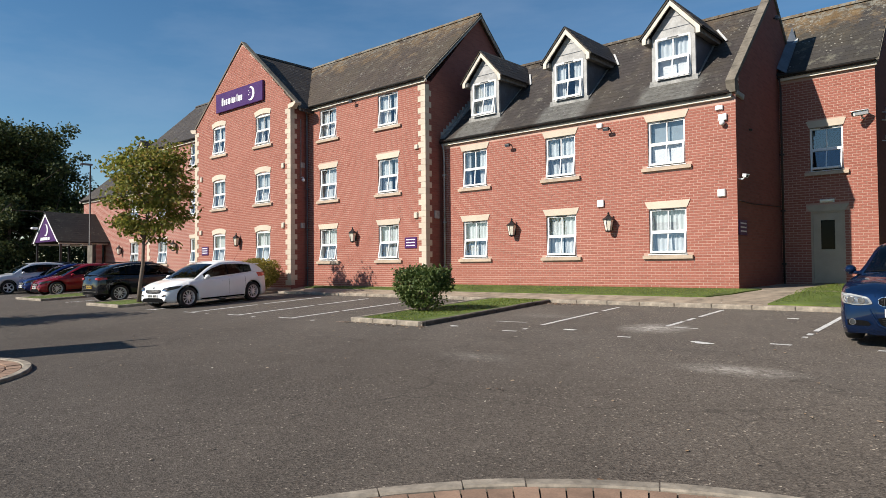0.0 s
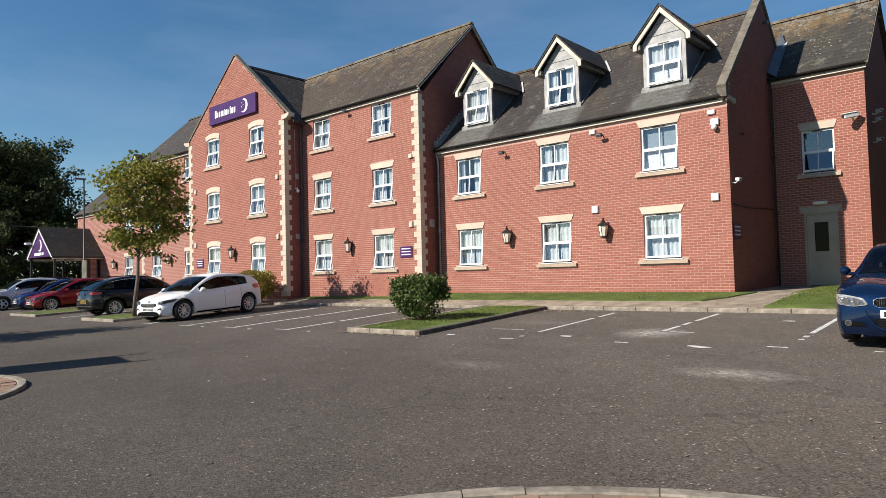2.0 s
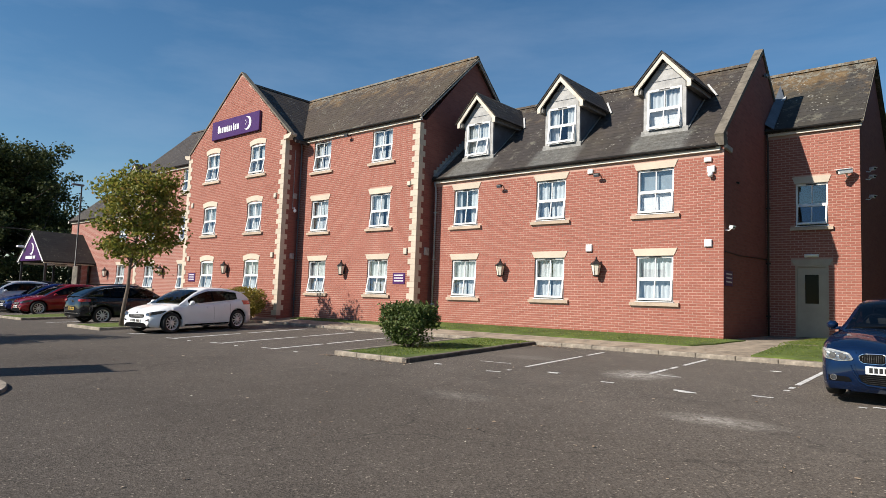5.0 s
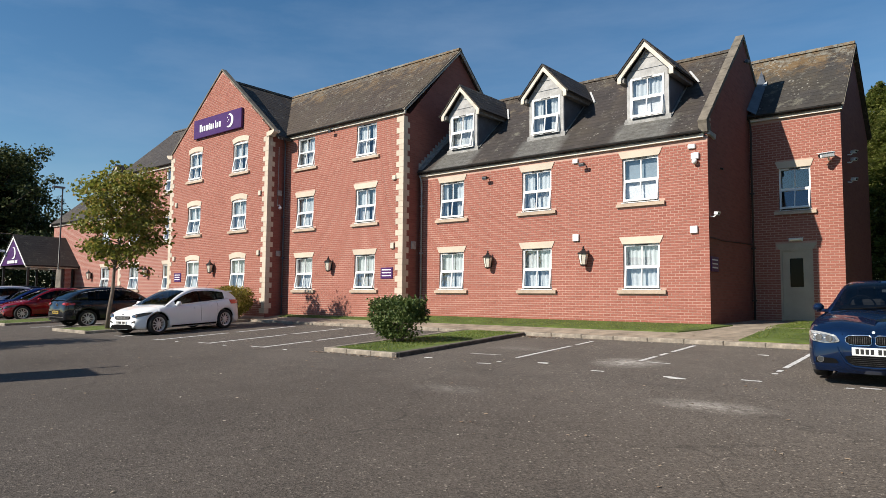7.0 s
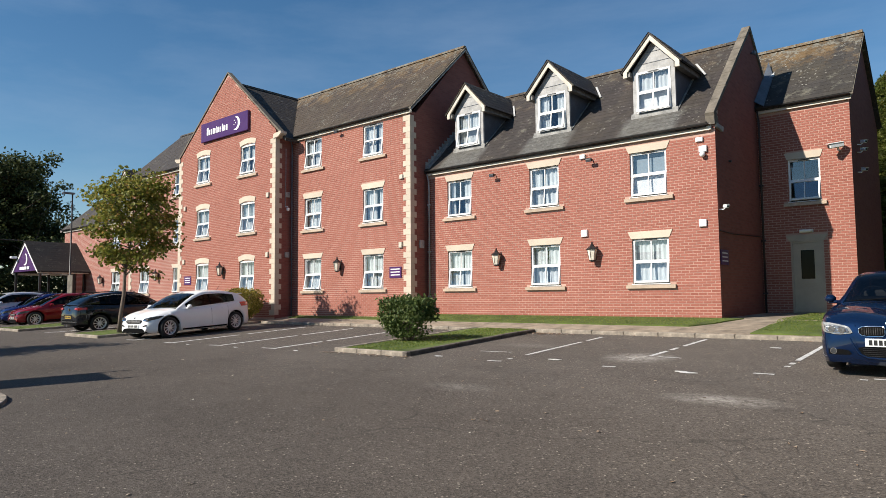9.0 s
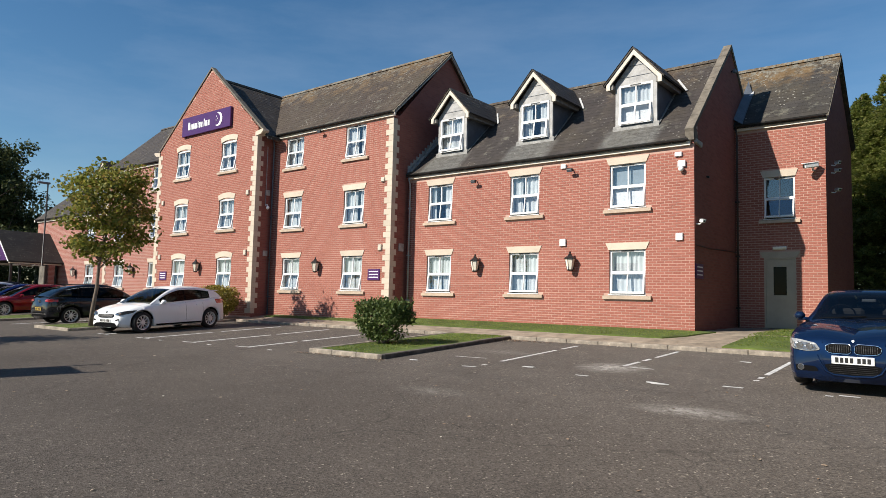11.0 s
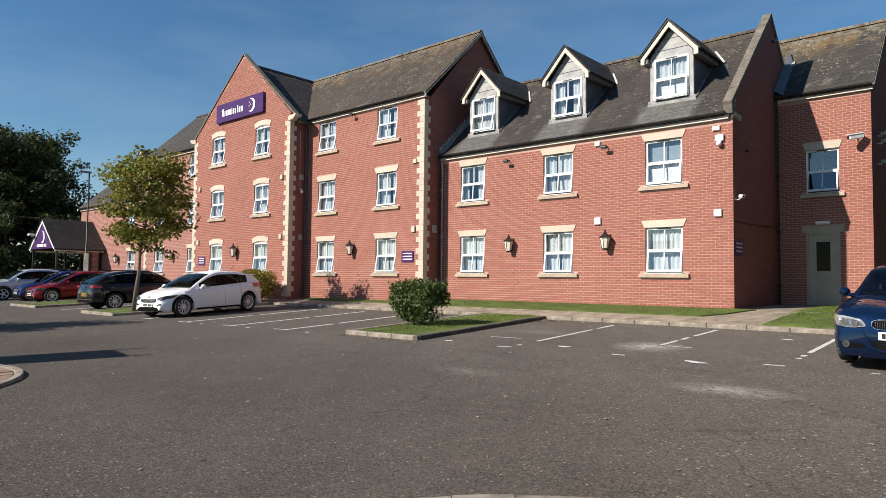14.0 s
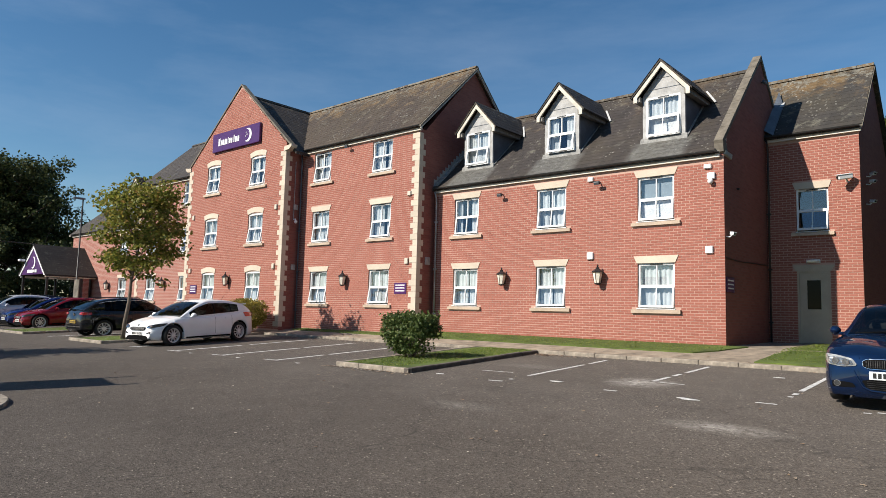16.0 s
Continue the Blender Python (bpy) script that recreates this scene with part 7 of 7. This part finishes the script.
for ya, yb in ((-0.62, 0.02), (-0.02, 0.55)):
    part("wiper", Geo().tube([(x, y, smooth_at(SALOON.roof, x) + 0.03) for x, y in ((0.99, ya), (0.95, (ya + yb) / 2), (0.90, yb))], 0.009, 5), TRIM, c)
part("rear_view_mirror", Geo().cbox(0.32, 0.35, -0.10, 0.10, 1.24, 1.29, 0.01), LEAD_DARK, c)
part("badge", round_patch(SALOON, 0, 0.742, 0.019, 1, 0.014, 0.03), WHITE, c, "round chrome badge")
number_plate(c, SALOON, 0.475, 1, PLATE_W, PBARS)

# white hatchback, nose to the car park
HATCH = Shape(4.08, 1.82, 1.47, (1.36, -1.30), 0.325,
              [(-2.04, 0.55), (-2.03, 0.78), (-2.0, 0.95), (-1.9, 1.03), (-1.6, 1.045), (-1.0, 0.985), (0.0, 0.92), (0.95, 0.89), (1.4, 0.835), (1.7, 0.77), (1.87, 0.71), (1.97, 0.63), (2.02, 0.52), (2.04, 0.34)],
              [(-1.96, 1.0), (-1.88, 1.07), (-1.78, 1.16), (-1.66, 1.25), (-1.2, 1.36), (-0.7, 1.42), (-0.2, 1.425), (0.2, 1.335), (0.6, 1.16), (1.08, 0.885)],
              dict(screen=(0.18, 1.06), rear=(-1.94, -1.68), sides=((-0.25, 0.72), (-0.95, -0.31), (-1.30, -0.99))), sill=0.19, nose=0.66, tail=0.5, tumble=0.36, round_nose=0.36, lift=0.03)
WHITEPAINT = paint("white_car_paint", (0.86, 0.87, 0.88), 0.0, 0.3)
c = car(HATCH, WHITEPAINT, parked(-15.48, -6.33, -80), "white hatchback parked nose out in a bay", 10)


def hatch_face(c, s, body):
    dz = 0.0 if s.H < 1.5 else 0.14
    for sgn in (1, -1):
        lamp = part("headlight", outline_patch(s, [(sgn * 0.42, 0.575 + dz), (sgn * 0.62, 0.565 + dz), (sgn * 0.80, 0.62 + dz), (sgn * 0.85, 0.715 + dz), (sgn * 0.74, 0.70 + dz), (sgn * 0.46, 0.645 + dz)]), DARKLENS, c, "dark smoked headlight")
        part("lamp_ring", round_patch(s, sgn * 0.60, 0.622 + dz, 0.036, 1, 0.014, 0.02), CHROME, lamp)
        part("lamp_strip", patch(s, [(sgn * 0.46, 0.583 + dz), (sgn * 0.64, 0.575 + dz), (sgn * 0.64, 0.587 + dz), (sgn * 0.46, 0.595 + dz)], n=6, m=1, lift=0.012, thick=0.01), CHROME, lamp)
        part("fog_intake", outline_patch(s, [(sgn * 0.42, 0.39), (sgn * 0.66, 0.41), (sgn * 0.76, 0.48), (sgn * 0.54, 0.45)]), TRIM, c)
        part("fog_lamp", round_patch(s, sgn * 0.57, 0.425, 0.024, 1, 0.014), CHROME, c)
        part("tail_light", patch(s, [(sgn * 0.56, 0.85), (sgn * 0.78, 0.85), (sgn * 0.78, 0.97), (sgn * 0.62, 0.96)], -1), REDLENS, c, "red tail light")
        part("tail_light_wrap", side_patch(s, -s.L / 2 + 0.07, -s.L / 2 + 0.50, 0.84, 0.985, sgn, 0.016, 10, 5, slant=0.07), REDLENS, c)
        part("sill_strip", side_patch(s, -0.9, 0.9, s.sill + 0.02, s.sill + 0.07, sgn, 0.004), TRIM, c)
        part("shoulder_crease", side_patch(s, -1.5, 0.9, 0.755, 0.762, sgn, 0.003, 24, 1), body, c)
    part("grille", outline_patch(s, [(-0.30, 0.485 + dz), (0.30, 0.485 + dz), (0.38, 0.545 + dz), (0.36, 0.605 + dz), (-0.36, 0.605 + dz), (-0.38, 0.545 + dz)]), TRIM, c)
    for k in range(4):
        z = 0.503 + dz + 0.026 * k
        part("grille_bar", patch(s, [(-0.33, z), (0.33, z), (0.33, z + 0.006), (-0.33, z + 0.006)], n=10, m=1, lift=0.011, thick=0.01), LEAD, c)
    part("badge", round_patch(s, 0, 0.645 + dz, 0.035, 1, 0.012), CHROME, c, "small oval badge")
    part("lower_intake", outline_patch(s, [(-0.58, 0.225), (0.58, 0.225), (0.44, 0.345), (-0.44, 0.345)], lift=0.003), TRIM, c)
    part("chin_lip", patch(s, [(-0.62, 0.205), (0.62, 0.205), (0.60, 0.235), (-0.60, 0.235)], n=12, m=1, lift=0.02), TRIM, c)
    number_plate(c, s, 0.405 + dz * 0.5, 1, PLATE_W, PBARS, 0.5)


hatch_face(c, HATCH, WHITEPAINT)
part("roof_spoiler", Geo().cbox(-1.92, -1.58, -0.54, 0.54, 1.245, 1.28, 0.014), WHITEPAINT, c)
part("aerial", Geo().tube([(-1.2, 0, 1.37), (-1.38, 0, 1.58)], [0.008, 0.003], 5), TRIM, c)

# dark grey crossover, tail to the car park
CROSS = Shape(4.23, 1.82, 1.57, (1.27, -1.33), 0.34,
              [(-2.115, 0.70), (-2.08, 0.98), (-1.9, 1.10), (-1.0, 1.07), (0.0, 1.03), (0.9, 1.01), (1.4, 0.98), (1.8, 0.90), (2.0, 0.80), (2.09, 0.62), (2.115, 0.46)],
              [(-2.03, 1.10), (-1.86, 1.23), (-1.55, 1.41), (-1.1, 1.515), (-0.5, 1.56), (0.0, 1.55), (0.3, 1.47), (0.65, 1.29), (1.05, 1.01)],
              dict(screen=(0.25, 1.0), rear=(-2.0, -1.52), sides=((-0.3, 0.62), (-1.02, -0.36), (-1.3, -1.08))), sill=0.24, nose=0.5, tail=0.45, tumble=0.30)
GREYPAINT = paint("charcoal_car_paint", (0.018, 0.019, 0.024), 0.4, 0.28)
c = car(CROSS, GREYPAINT, parked(-21.2, -5.85, 90) @ Matrix.Diagonal((1, 1, 0.94, 1)), "dark grey crossover parked with its tail outward", 10, True)
for sgn in (1, -1):
    part("tail_light", outline_patch(CROSS, [(sgn * 0.52, 0.92), (sgn * 0.82, 0.885), (sgn * 0.84, 1.0), (sgn * 0.56, 1.0)], -1), REDLENS, c, "red tail light")
    part("tail_light_wrap", side_patch(CROSS, -2.0, -1.78, 0.90, 0.99, sgn, 0.006), REDLENS, c)
    part("window_strip", Geo().tube([(x, sgn * (CROSS.cabin(x)[3][0] + 0.004), CROSS.cabin(x)[3][1] + 0.015) for x in (0.35, 0.1, -0.3, -0.8, -1.2, -1.5)], 0.012, 5), CHROME, c)
    part("roof_rail", Geo().tube([(0.1, sgn * 0.62, 1.53), (0.0, sgn * 0.62, 1.58), (-1.3, sgn * 0.60, 1.57), (-1.5, sgn * 0.60, 1.52)], 0.014, 6), BLACK, c)
part("rear_valance", patch(CROSS, [(-0.75, 0.34), (0.75, 0.34), (0.78, 0.50), (-0.78, 0.50)], -1), TRIM, c)
part("skid_plate", patch(CROSS, [(-0.72, 0.42), (0.72, 0.42), (0.72, 0.45), (-0.72, 0.45)], -1, lift=0.014), CHROME, c)
part("badge", round_patch(CROSS, 0, 0.93, 0.055, -1, 0.014), CHROME, c, "round chrome badge")
number_plate(c, CROSS, 0.62, -1, PLATE_Y, PBARS)

REDPAINT = paint("red_car_paint", (0.20, 0.007, 0.013), 0.2, 0.28)
c = car(HATCH, REDPAINT, parked(-29.2, -5.35, -90), "red hatchback parked nose out", 10)
hatch_face(c, HATCH, REDPAINT)
BLUE2 = paint("mid_blue_car_paint", (0.008, 0.018, 0.11), 0.4, 0.28)
c = car(HATCH, BLUE2, parked(-32.2, -5.05, -90), "blue hatchback parked nose out beside the red one", 5)
hatch_face(c, HATCH, BLUE2)
SILVER = paint("silver_car_paint", (0.58, 0.60, 0.63), 0.35, 0.3)
c = car(CROSS, SILVER, parked(-34.35, -6.0, -90), "silver grey sports utility car parked nose out", 5)
hatch_face(c, CROSS, SILVER)
c = car(CROSS, GREYPAINT, parked(-36.9, -4.5, -90), "black sports utility car parked beyond the silver one", 5, True)
hatch_face(c, CROSS, GREYPAINT)
